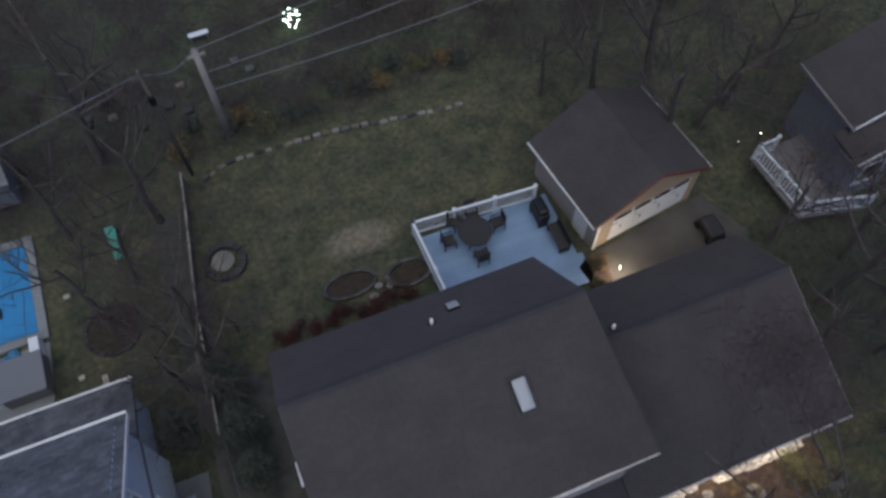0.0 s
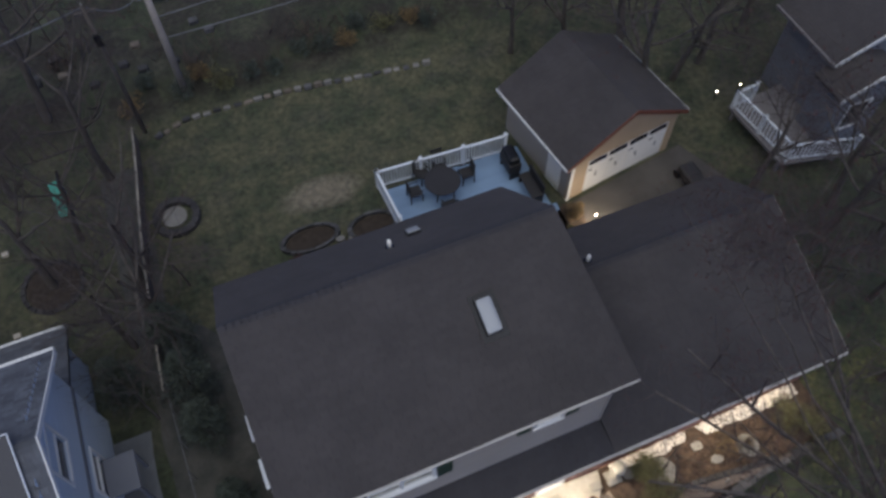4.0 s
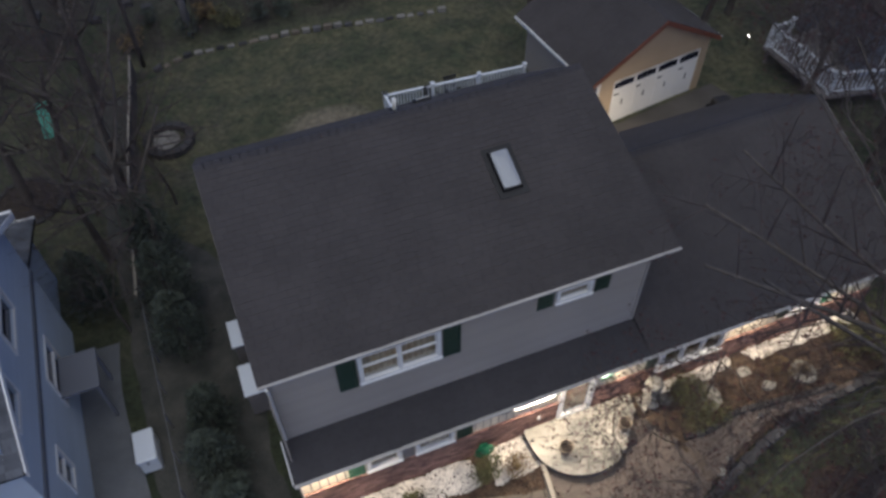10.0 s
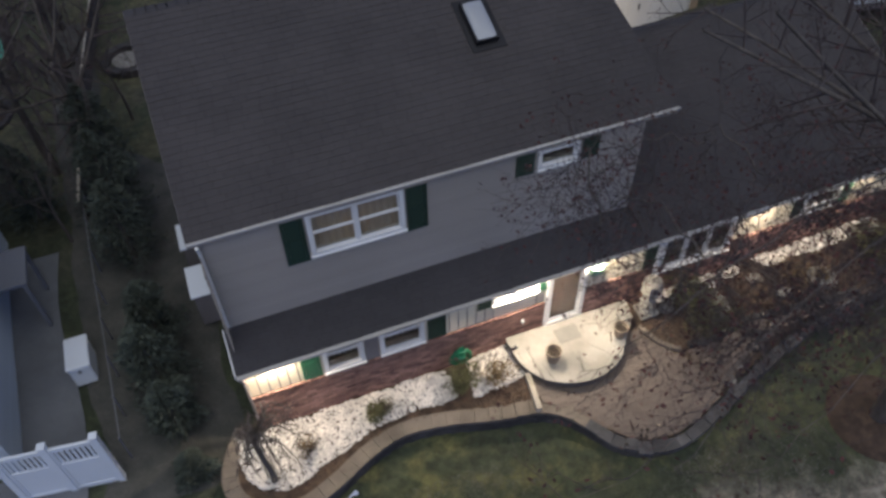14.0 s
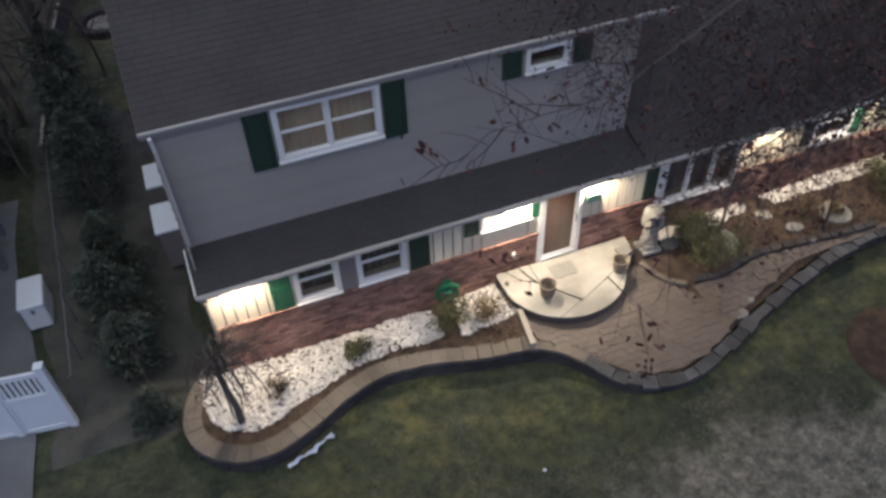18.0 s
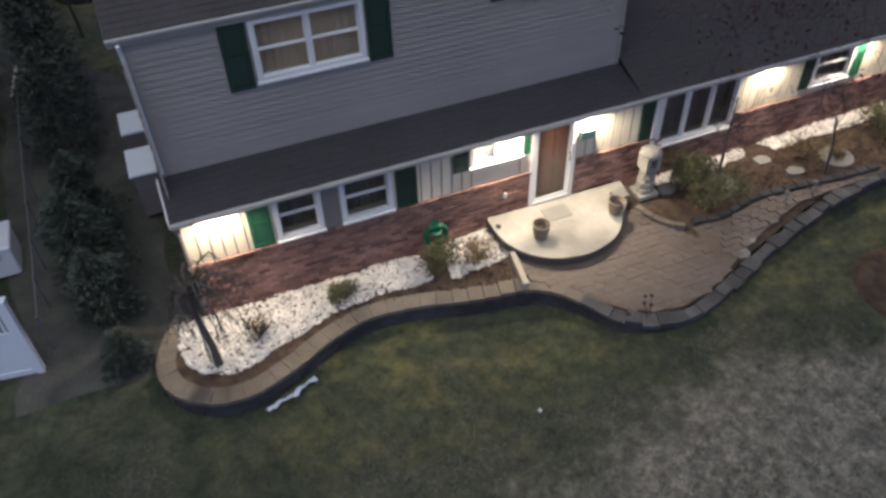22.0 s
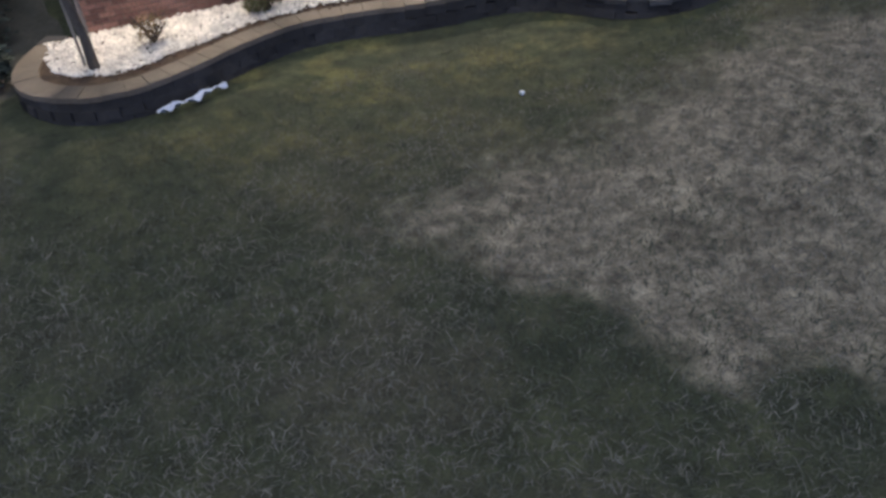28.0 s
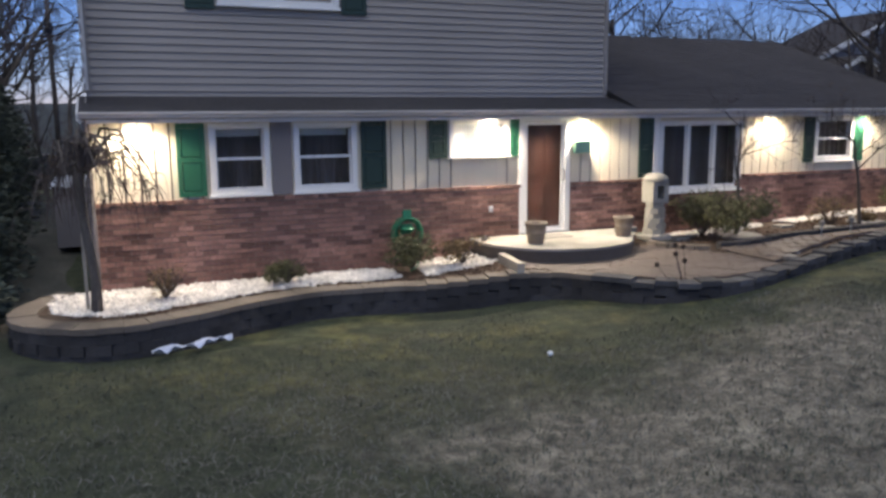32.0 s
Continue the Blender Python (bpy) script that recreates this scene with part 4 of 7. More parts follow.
# ---- patio of small pavers ----
PAT = [(5.95, -0.85), (5.92, -1.72), (6.45, -2.10), (6.85, -2.72), (7.2, -3.1), (7.65, -3.32), (8.15, -3.40), (8.75, -3.28), (9.4, -3.05), (9.75, -2.75), (9.62, -2.2), (9.25, -1.75), (8.95, -1.3), (8.75, -0.75), (8.0, -0.8), (7.2, -1.1), (6.4, -0.9)]
tagged(part("patio_base", G().slab(PAT, -0.5, -0.245), M["sand"]), "sand bed between the pavers", "patio base", kind="structure")
patio = thing("patio", "tan paver patio in front of the stoop", "patio", (0, 0, 0), kind="structure")
pm = box(-0.1075, 0.1075, -0.072, 0.072, -0.05, 0.0, ch=0.004).mesh("paver")
row, y = 0, -3.4
while y < -0.7:
    x = 5.6 + (0.11 if row % 2 else 0)
    while x < 9.9:
        if inside(PAT, x, y) and not inside(arc_pts, x, y + 0.1):
            ob = part("paver", pm, M["paver"], patio)
            ob.location = (x, y, -0.238 + 0.006 * rng.uniform(-1, 1))
            ob.rotation_euler = (rng.uniform(-0.012, 0.012), rng.uniform(-0.012, 0.012), rng.uniform(-0.03, 0.03))
        x += 0.218
    y += 0.147
    row += 1
# walkway of the same pavers beside the bed
WAY = [(9.45, -2.95), (10.6, -2.42), (11.9, -1.98), (13.6, -1.98), (13.6, -1.9), (12.0, -1.72), (11.1, -1.64), (10.2, -1.82), (9.55, -1.8), (9.8, -2.4)]
row, y = 0, -3.0
while y < -1.5:
    x = 9.4 + (0.11 if row % 2 else 0)
    while x < 13.6:
        if inside(WAY, x, y) and not inside(PAT, x, y):
            ob = part("paver", pm, M["paver"], patio)
            ob.location = (x, y, -0.30 + 0.22 * smooth(8.5, 16.0, x) + 0.09 + 0.006 * rng.uniform(-1, 1))
            ob.rotation_euler = (rng.uniform(-0.012, 0.012), rng.uniform(-0.012, 0.012), rng.uniform(-0.03, 0.03))
        x += 0.218
    y += 0.147
    row += 1
g = G()
for (x, ya, yb) in ((9.5, -2.95, -1.75), (10.2, -2.62, -1.8), (11.0, -2.3, -1.66), (12.0, -2.0, -1.7), (13.6, -2.02, -1.88), (14.6, -2.0, -1.92)):
    z_ = -0.222 + 0.22 * smooth(8.5, 16.0, x)
    g.v += [(x, ya, z_), (x, yb, z_), (x, ya, z_ - 0.2), (x, yb, z_ - 0.2)]
for k in range(5):
    c = 4 * k
    g.f += [(c, c + 4, c + 5, c + 1), (c, c + 2, c + 6, c + 4), (c + 1, c + 5, c + 7, c + 3)]
tagged(part("walkway_base", g, M["sand"]), "sand bed of the walkway beside the planting bed", "walkway", kind="structure")
inner = thing("bed_border", "low border of dark blocks between bed and walkway", "edging", (0, 0, 0))
ep = curve_points([(9.6, -1.62), (10.2, -1.72), (11.1, -1.55), (12.05, -1.64), (13.2, -1.8), (14.3, -1.88)], 0.28)
for a, b_ in zip(ep, ep[1:]):
    d = (b_ - a)
    m = Matrix.Translation((*((a + b_) / 2), bed_z(a.x) + 0.02)) @ Matrix.Rotation(math.atan2(d.y, d.x), 4, "Z")
    part("border_block", box(-0.135, 0.135, -0.08, 0.08, -0.1, 0.11, m=m, ch=0.015), M["block"], inner)
# stone edging round the shrub bed beside the patio
edge = thing("bed_edging", "curved stone edging of the shrub bed", "edging", (0, 0, 0))
ep = curve_points([(8.85, -0.75), (9.0, -1.25), (9.3, -1.6), (9.6, -1.7)], 0.22)
for a, b in zip(ep, ep[1:]):
    d = (b - a)
    m = Matrix.Translation((*((a + b) / 2), -0.21)) @ Matrix.Rotation(math.atan2(d.y, d.x), 4, "Z")
    part("edge_stone", box(-0.105, 0.105, -0.06, 0.06, -0.1, 0.05, m=m, ch=0.015), M["cap"], edge)
tb = thing("timber_edging", "short weathered timber beside the patio", "timber", (5.83, -1.42, -0.17))
tb.rotation_euler = (0, 0, radians(81))
part("beam", box(-0.46, 0.46, -0.06, 0.06, -0.12, 0.04, ch=0.012), M["timber"], tb)

# paving stones near the wing and two round stone pads
for (x, y, r) in ((10.72, -0.85, 0.44), (13.55, -1.20, 0.36)):
    tagged(part("stone_pad", G().lathe([(0.02, -0.06), (r, -0.06), (r * 1.01, -0.01), (r * 0.97, 0.012), (0.02, 0.016)], 26, (x, y, bed_z(x) + 0.04)), M["stone"]), "round pale stone ring round a thin tree", "stone pad", "stone pads")
for i, (x, y, r) in enumerate(((9.75, -0.50, 0.22), (12.1, -0.6, 0.22), (12.45, -1.2, 0.20), (9.95, -2.75, 0.17), (10.3, -2.5, 0.14))):
    g = G()
    rr = random.Random(i)
    ring = [(r * rr.uniform(0.8, 1.15) * math.cos(a), r * rr.uniform(0.6, 0.9) * math.sin(a)) for a in [k * 0.785 for k in range(8)]]
    g.slab([(x + p[0], y + p[1]) for p in ring], bed_z(x) - 0.03, bed_z(x) + 0.04 + 0.02 * rr.random())
    tagged(part("flagstone", g, M["stone"]), "flat pale flagstone in the mulch", "flagstone", "flagstones")


# ---- pots, hose, post, cloth, ball ----
def plant_pot(x, y, z, r, h):
    p = thing("flower_pot", "stoneware flower pot with bands, soil inside", "flower pot", (x, y, z), "pots on the stoop")
    part("pot", G().lathe([(r * 0.70, 0), (r * 0.74, 0.02), (r * 0.86, h * 0.45), (r * 0.90, h * 0.47), (r * 0.90, h * 0.53), (r * 0.88, h * 0.55), (r * 0.96, h * 0.86), (r * 1.03, h * 0.87), (r * 1.04, h), (r * 0.92, h), (r * 0.90, h * 0.88), (r * 0.84, h * 0.6)], 24), M["pot"], p, "", True)
    part("soil", G().lathe([(0.01, h * 0.60), (r * 0.84, h * 0.60), (r * 0.86, h * 0.64), (0.01, h * 0.68)], 20), M["soil"], p)
    g = G()
    for k in range(7):
        a = k * 0.9
        g.tube([(0.04 * math.cos(a), 0.04 * math.sin(a), h * 0.63), (0.07 * math.cos(a), 0.07 * math.sin(a), h + 0.07 + 0.02 * (k % 3))], [0.005, 0.002], 4)
    part("stemwork", g, M["twig"], p)


plant_pot(6.53, -0.93, -0.03, 0.175, 0.34)
plant_pot(8.22, -0.90, -0.03, 0.165, 0.33)
tagged(part("stepping_brick", box(8.42, 8.72, -0.62, -0.36, -0.03, 0.05, ch=0.012), M["stone"]), "pale stone block on the stoop", "stone block")

reel = thing("garden_hose", "green garden hose coiled on a wall hanger", "garden hose", (4.62, -0.20, 0.20))
for k in range(7):
    r = 0.17 + 0.020 * (k % 4) + 0.008 * k
    pts = [((r + 0.008 * math.sin(3 * a + k)) * math.cos(a), -0.03 - 0.02 * (k % 3) + 0.012 * math.sin(2 * a + k), (r + 0.01 * math.sin(2 * a + k)) * math.sin(a) - 0.01 * k) for a in [i * 2 * math.pi / 26 for i in range(27)]]
    part("hose_loop", G().tube(pts, 0.013, 7), M["hose"], reel, "", True)
part("hanger", G().lathe([(0.02, 0), (0.12, 0.0), (0.14, 0.03), (0.10, 0.06), (0.02, 0.06)], 18).box(-0.1, 0.1, 0.0, 0.03, -0.06, 0.10).prism([(-0.06, 0.16), (0.0, 0.16), (0.0, 0.30), (-0.03, 0.33)], -0.07, 0.07), M["hose"], reel, "green plastic hanger")
part("hanging_end", G().tube([(0.12, -0.05, -0.15), (0.16, -0.10, -0.4), (0.10, -0.2, -0.55), (-0.05, -0.3, -0.58)], 0.013, 7), M["hose"], reel)

lantern = thing("stone_lantern", "pale carved stone pedestal lantern with rough steps", "stone pedestal", (9.22, -0.42, -0.24))
part("base", box(-0.23, 0.23, -0.22, 0.22, 0.0, 0.12, ch=0.03), M["palestone"], lantern)
q = random.Random(6)
zz = 0.12
for k in range(6):
    hh = q.uniform(0.075, 0.105)
    r_ = 0.195 - 0.005 * k
    ring = [(r_ * q.uniform(0.86, 1.12) * math.cos(j * 0.785 + 0.3 * k), r_ * q.uniform(0.86, 1.12) * math.sin(j * 0.785 + 0.3 * k)) for j in range(8)]
    part("stacked_stone", G().slab(ring, zz, zz + hh), M["palestone"], lantern)
    zz += hh + 0.003
part("niche_block", wall_with_holes(-0.165, 0.165, zz, 1.06, -0.16, 0.16, [(-0.07, 0.07, zz + 0.07, 0.98)]), M["palestone"], lantern)
part("niche_back", box(-0.075, 0.075, 0.03, 0.15, zz + 0.06, 0.99), M["darkmetal"], lantern)
part("cap", G().lathe([(0.215, 1.06), (0.22, 1.10), (0.18, 1.15), (0.11, 1.185), (0.02, 1.20)], 12), M["palestone"], lantern)

cl = thing("crumpled_cloth", "crumpled white and blue cloth strip lying on the lawn", "cloth", (0, 0, 0))
g = G()
nn, mm_ = 26, 4
for i in range(nn + 1):
    f = i / nn
    x, y = 0.70 + 0.93 * f, -2.32 + 0.36 * f + 0.02 * math.sin(f * 9)
    wd = 0.032 + 0.014 * math.sin(f * 13 + 1)
    for k in range(mm_ + 1):
        u = k / mm_ - 0.5
        g.v.append((x - u * wd * 0.8, y + u * wd * 2, gz(x, y) + 0.12 + 0.03 * math.sin(f * 31 + k * 1.7) + 0.02 * math.cos(k * 2.1 + f * 17)))
g.f = [(i * (mm_ + 1) + k, (i + 1) * (mm_ + 1) + k, (i + 1) * (mm_ + 1) + k + 1, i * (mm_ + 1) + k + 1) for i in range(nn) for k in range(mm_)]
part("strip", g, M["cloth"], cl, "", True)
tagged(part("ball", G().lathe([(0.002, -0.035), (0.02, -0.029), (0.033, -0.012), (0.035, 0.0), (0.033, 0.012), (0.02, 0.029), (0.002, 0.035)], 12, (4.94, -4.08, gz(4.94, -4.08) + 0.04)), M["vinyl"], smooth_shade=True), "small white ball on the lawn", "ball")
stalks = thing("dried_stalks", "dried stalks with small dark round seed heads at the patio rim", "dried plant", (7.42, -3.40, -0.3))
for k, (hx, hy, hz) in enumerate(((-0.10, 0.08, 0.42), (0.06, 0.12, 0.50), (0.04, 0.06, 0.32), (-0.07, 0.13, 0.53), (-0.42, 0.06, 0.30))):
    st_ = part("stem", G().tube([(hx * 0.3, 0, 0), (hx * 0.8, hy * 0.6, hz * 0.6), (hx, hy, hz)], [0.006, 0.005, 0.004], 5), M["twig"], stalks)
    part("seed_head", G().lathe([(0.003, -0.035), (0.024, -0.026), (0.036, 0.0), (0.03, 0.02), (0.012, 0.033), (0.003, 0.036)], 10, (hx, hy, hz)), M["soil"], st_)
mb = thing("mailbox", "pale green wall mailbox beside the door", "mailbox", (7.92, 0.015, 1.32))
part("body", box(-0.15, 0.15, -0.11, 0.0, 0, 0.19, ch=0.015), M["palegreen"], mb)
part("lid", box(-0.16, 0.16, -0.13, 0.005, 0.19, 0.215, ch=0.008), M["palegreen"], mb)
hy = thing("wall_tap", "small pale cover on the brick wall", "tap", (6.18, -0.02, 0.44))
part("plate", box(-0.035, 0.035, -0.03, 0.0, -0.05, 0.05, ch=0.008), M["white"], hy)
part("spout", G().tube([(0, -0.02, 0), (0, -0.07, 0), (0, -0.08, -0.04)], 0.012, 6), M["metal"], hy)
for (x, y) in ((5.90, -0.35), (11.6, -1.9), (12.3, -1.9)):
    st = thing("path_light", "small stake light in the bed", "path light", (x, y, bed_z(x)), "path lights")
    part("stake", G().lathe([(0.012, 0), (0.012, 0.24), (0.01, 0.24)], 8), M["metal"], st)
    part("head", G().lathe([(0.02, 0.24), (0.045, 0.25), (0.05, 0.32), (0.02, 0.35)], 10), M["stone"], st)


# =====================  plants  =====================
def leafy(n, r, h, size, seed, low=0.0, hollow=0.5):
    """A cloud of small folded leaves in an uneven crown."""
    q = random.Random(seed)
    lobes = [(q.uniform(-0.55, 0.55) * r, q.uniform(-0.55, 0.55) * r, low + h * q.uniform(0.25, 0.8), q.uniform(0.35, 0.65)) for _ in range(9)]
    g = G()
    for _ in range(n):
        cx_, cy_, cz_, s = q.choice(lobes)
        d = Vector((q.gauss(0, 1), q.gauss(0, 1), q.gauss(0, 0.8))).normalized() * (hollow + (1 - hollow) * q.random()) * s
        p = Vector((cx_ + d.x * r, cy_ + d.y * r, max(low * 0.6 + 0.02, cz_ + d.z * h * 0.6)))
        a = Vector((q.gauss(0, 1), q.gauss(0, 1), q.gauss(0.3, 0.7))).normalized()
        b = a.cross(Vector((q.gauss(0, 1), q.gauss(0, 1), q.gauss(0, 1)))).normalized()
        k = size * q.uniform(0.6, 1.4)
        c = a.cross(b) * k * 0.25
        g.add([p - a * k, p + b * k * 0.45 + c, p + a * k, p - b * k * 0.45 + c], [(0, 1, 2), (0, 2, 3)])
    me = bpy.data.meshes.new("leaves")
    me.from_pydata(g.v, [], g.f)
    return me


def twigs(r, h, n, seed, z0=0.0, rad=0.008):
    q = random.Random(seed)
    g = G()
    for _ in range(n):
        a, s = q.uniform(0, 6.28), q.uniform(0.3, 1.0)
        e = Vector((math.cos(a) * r * s, math.sin(a) * r * s, z0 + h * q.uniform(0.55, 1.0)))
        m = e * 0.5 + Vector((q.uniform(-0.05, 0.05), q.uniform(-0.05, 0.05), 0.05))
        g.tube([(e.x * 0.05, e.y * 0.05, 0), m, e], [rad, rad * 0.7, rad * 0.3], 4, False)
        for _ in range(2):
            f = m.lerp(e, q.random()) + Vector((q.uniform(-0.15, 0.15) * r * 2, q.uniform(-0.15, 0.15) * r * 2, q.uniform(0.05, 0.2) * h))
            g.tube([m.lerp(e, q.random() * 0.6), f], [rad * 0.5, rad * 0.2], 3, False)
    return g


def shrub(x, y, z, r, h, n, m, label, seed, size=0.03):
    s = thing("shrub", label, "shrub", (x, y, z))
    part("stemwork", twigs(r, h, 22, seed), M["twig"], s)
    part("foliage", leafy(n, r, h, size, seed), M[m], s)
    return s


shrub(0.95, -0.92, -0.37, 0.30, 0.42, 500, "dryleaf", "sparse low shrub with dry leaves in white gravel", 11, 0.022)
shrub(2.62, -0.66, -0.37, 0.34, 0.38, 1100, "leaf", "small olive green shrub in white gravel", 12)
shrub(4.55, -0.62, -0.33, 0.44, 0.55, 1600, "leaf", "olive green shrub below the coiled hose", 13)
shrub(5.30, -0.80, -0.27, 0.46, 0.42, 900, "dryleaf", "bare brownish shrub beside the patio", 14, 0.025)
shrub(9.95, -1.1, -0.20, 0.82, 0.9, 4200, "leaf", "wide yellow-green juniper beside the patio", 15, 0.032)
shrub(10.2, -0.55, -0.20, 0.60, 0.8, 1300, "leaf", "low green shrub below the picture window", 16)
shrub(12.9, -0.95, -0.15, 0.5, 0.6, 700, "dryleaf", "thin dry shrub below the wing", 17, 0.025)
shrub(13.6, -1.2, -0.15, 0.26, 0.3, 500, "dryleaf", "dry plant in a round stone pad", 18, 0.025)
shrub(15.2, -0.9, -0.08, 0.7, 0.7, 1800, "leaf", "green shrub at the end of the wing", 19)
shrub(15.6, -2.6, -0.1, 0.9, 0.8, 1500, "leaf", "low shrub by the corner of the lawn", 20)


def grow(geos, p, d, length, r, level, top, q, up=0.12, wob=0.22, leafs=None, dens=(4, 4, 4), cap=None):
    """A limb with its side limbs; thin ends go to the twig mesh."""
    n = 5 if level < 2 else 4
    pts, rad = [p.copy()], [r]
    dd = d.copy()
    for i in range(n):
        dd = (dd + Vector((q.gauss(0, wob), q.gauss(0, wob), q.gauss(0, wob) + up)) * 0.5).normalized()
        pts.append(pts[-1] + dd * length / n)
        rad.append(r * (1 - 0.62 * (i + 1) / n))
    geos[min(level, len(geos) - 1)].tube(pts, rad, 9 if level == 0 else 6 if level == 1 else 4 if level == 2 else 3, False)
    if level >= top:
        if leafs is not None and q.random() < leafs[1]:
            for _ in range(q.randint(1, 3)):
                e = pts[-1].lerp(pts[-2], q.random()) + Vector((q.gauss(0, 0.03), q.gauss(0, 0.03), q.gauss(0, 0.03)))
                a = Vector((q.gauss(0, 1), q.gauss(0, 1), q.gauss(0, 1))).normalized() * leafs[2]
                b = Vector((q.gauss(0, 1), q.gauss(0, 1), q.gauss(0, 1))).normalized() * leafs[2] * 0.6
                leafs[0].add([e - a, e + b, e + a, e - b], [(0, 1, 2), (0, 2, 3)])
        return
    for k in range(dens[min(level, len(dens) - 1)]):
        f = q.uniform(0.35, 1.0) if level else q.uniform(0.42 if length < 6.5 else 0.66, 1.0)
        i = min(n - 1, int(f * n))
        s = pts[i].lerp(pts[i + 1], f * n - i)
        a = q.uniform(0, 6.28)
        sidev = dd.cross(Vector((math.cos(a), math.sin(a), 0.3))).normalized()
        nd = (dd * q.uniform(0.35, 0.8) + sidev * q.uniform(0.6, 1.0)).normalized()
        ln = length * q.uniform(0.48, 0.72)
        if cap:
            ln = min(ln, cap[min(level, len(cap) - 1)] * q.uniform(0.6, 1.1))
        grow(geos, s, nd, ln, max(min(0.006, r * 0.6), rad[i] * q.uniform(0.42, 0.6)), level + 1, top, q, up, wob, leafs, dens, cap)


def long_limb(geos, pts, r, n, reach, q, leafs, start=0.3):
    """A thin limb along a curve with short leafy side twigs."""
    pts = [Vector(p) for p in pts]
    fine = []
    for a, b in zip(pts, pts[1:]):
        for k in range(4):
            fine.append(a.lerp(b, k / 4) + Vector((q.gauss(0, 0.04), q.gauss(0, 0.04), q.gauss(0, 0.04))))
    fine.append(pts[-1])
    m = len(fine) - 1
    geos[1].tube(fine, [r * (1 - 0.8 * i / m) for i in range(m + 1)], 6, False)
    for k in range(n):
        f = start + (1 - start) * k / n
        i = min(m - 1, int(f * m))
        s = fine[i].lerp(fine[i + 1], f * m - i)
        d = (fine[i + 1] - fine[i]).normalized()
        sv = d.cross(Vector((q.gauss(0, 1), q.gauss(0, 1), q.gauss(0, 1)))).normalized()
        grow(geos, s, (d * q.uniform(0.2, 0.8) + sv).normalized(), reach * q.uniform(0.5, 1.1), 0.0045, 3, 4, q, -0.03, 0.2, leafs, (4, 4, 4, 5), (0.5, 0.5, 0.5, 0.4))


def tree(name, x, y, z, h, r, seed, label, top=3, leaf=None, dens=(6, 5, 4), bark="bark", lean=(0, 0), up=0.12, extra=(), cap=None, limbs=()):
    q = random.Random(seed)
    t = thing(name, label, "tree", (x, y, z))
    geos = [G(), G(), G()]
    lf = [G(), leaf[1], leaf[2]] if leaf else None
    grow(geos, Vector((0, 0, -0.15)), Vector((lean[0], lean[1], 1)).normalized(), h * 0.55, r, 0, top, q, up, 0.16, lf, dens, cap)
    for (a, b, rr) in extra:
        a, b = Vector(a), Vector(b)
        grow(geos, a, (b - a).normalized(), (b - a).length, rr, 1, top, q, 0.0, 0.045, lf, (10, 10, 4, 3), (1.5, 1.35, 0.75, 0.4))
    for (pts, rr, n, reach) in limbs:
        long_limb(geos, pts, rr, n, reach, q, lf)
    for nm, g, m in zip(("trunk", "branchwork", "twigwork"), geos, (bark, bark, "twig")):
        if g.f:
            me = bpy.data.meshes.new(nm)
            me.from_pydata(g.v, [], g.f)
            part(nm, me, M[m], t, "", True, "" if nm == "trunk" else "stuff")
    if lf and lf[0].f:
        me = bpy.data.meshes.new("leaves")
        me.from_pydata(lf[0].v, [], lf[0].f)
        part("foliage", me, M[leaf[0]], t)
    return t


# weeping ornamental tree at the corner of the bed
wt = thing("weeping_tree", "small bare weeping tree with a grafted crown in gravel", "tree", (0.12, -1.24, -0.37))
part("trunk", G().tube([(0, 0, -0.1), (0.01, 0.02, 0.4), (-0.05, 0.03, 0.95), (-0.09, 0.02, 1.5), (-0.06, 0.0, 1.78)], [0.075, 0.062, 0.055, 0.055, 0.07], 10), M["palebark"], wt, "", True)
q = random.Random(77)
gl, gt = G(), G()
for k in range(24):
    a = k * 0.2618 + q.uniform(-0.25, 0.25)
    reach = q.uniform(0.4, 0.95) * (1.25 if math.cos(a) > 0 else 0.75)
    cx_, sx_ = math.cos(a), math.sin(a)
    up_ = q.uniform(0.05, 0.4)
    pts = [Vector((-0.06, 0, 1.70)), Vector((cx_ * reach * 0.25, sx_ * reach * 0.25, 1.80 + up_)), Vector((cx_ * reach * 0.6, sx_ * reach * 0.6, 1.82 + up_ * 0.8)),
           Vector((cx_ * reach * 0.9, sx_ * reach * 0.9, 1.62 + up_ * 0.4)), Vector((cx_ * reach * 1.05, sx_ * reach * 1.05, 1.30 + q.uniform(-0.15, 0.15)))]
    pts = [pts[0]] + [w + Vector((q.gauss(0, 0.05), q.gauss(0, 0.05), q.gauss(0, 0.04))) for w in pts[1:]]
    gl.tube(pts, [0.034, 0.022, 0.014, 0.009, 0.004], 6, False)
    for _ in range(9):
        i = q.randint(1, 3)
        s = pts[i].lerp(pts[i + 1], q.random())
        o = Vector((q.uniform(-0.3, 0.3), q.uniform(-0.3, 0.3), 0))
        gt.tube([s, s + o * 0.5 + Vector((0, 0, q.uniform(0.0, 0.08))), s + o * 0.8 + Vector((0, 0, -q.uniform(0.0, 0.2))), s + o + Vector((0, 0, -q.uniform(0.15, 0.5)))], [0.008, 0.006, 0.004, 0.002], 4, False)
part("branchwork", gl, M["bark"], wt, "", True)
part("twigwork", gt, M["twig"], wt)
for dx_ in (0.16,):
    sk2 = thing("tree_stake", "pale wooden stake beside the weeping tree", "stake", (0.02, -1.16, -0.37))
    part("stake", box(-0.02, 0.02, -0.02, 0.02, 0, 0.95, ch=0.004), M["timber"], sk2)

shrub(15.6, -1.3, bed_z(15.6), 0.7, 0.9, 1800, "leaf", "rounded olive green shrub at the end of the bed", 21, 0.035)
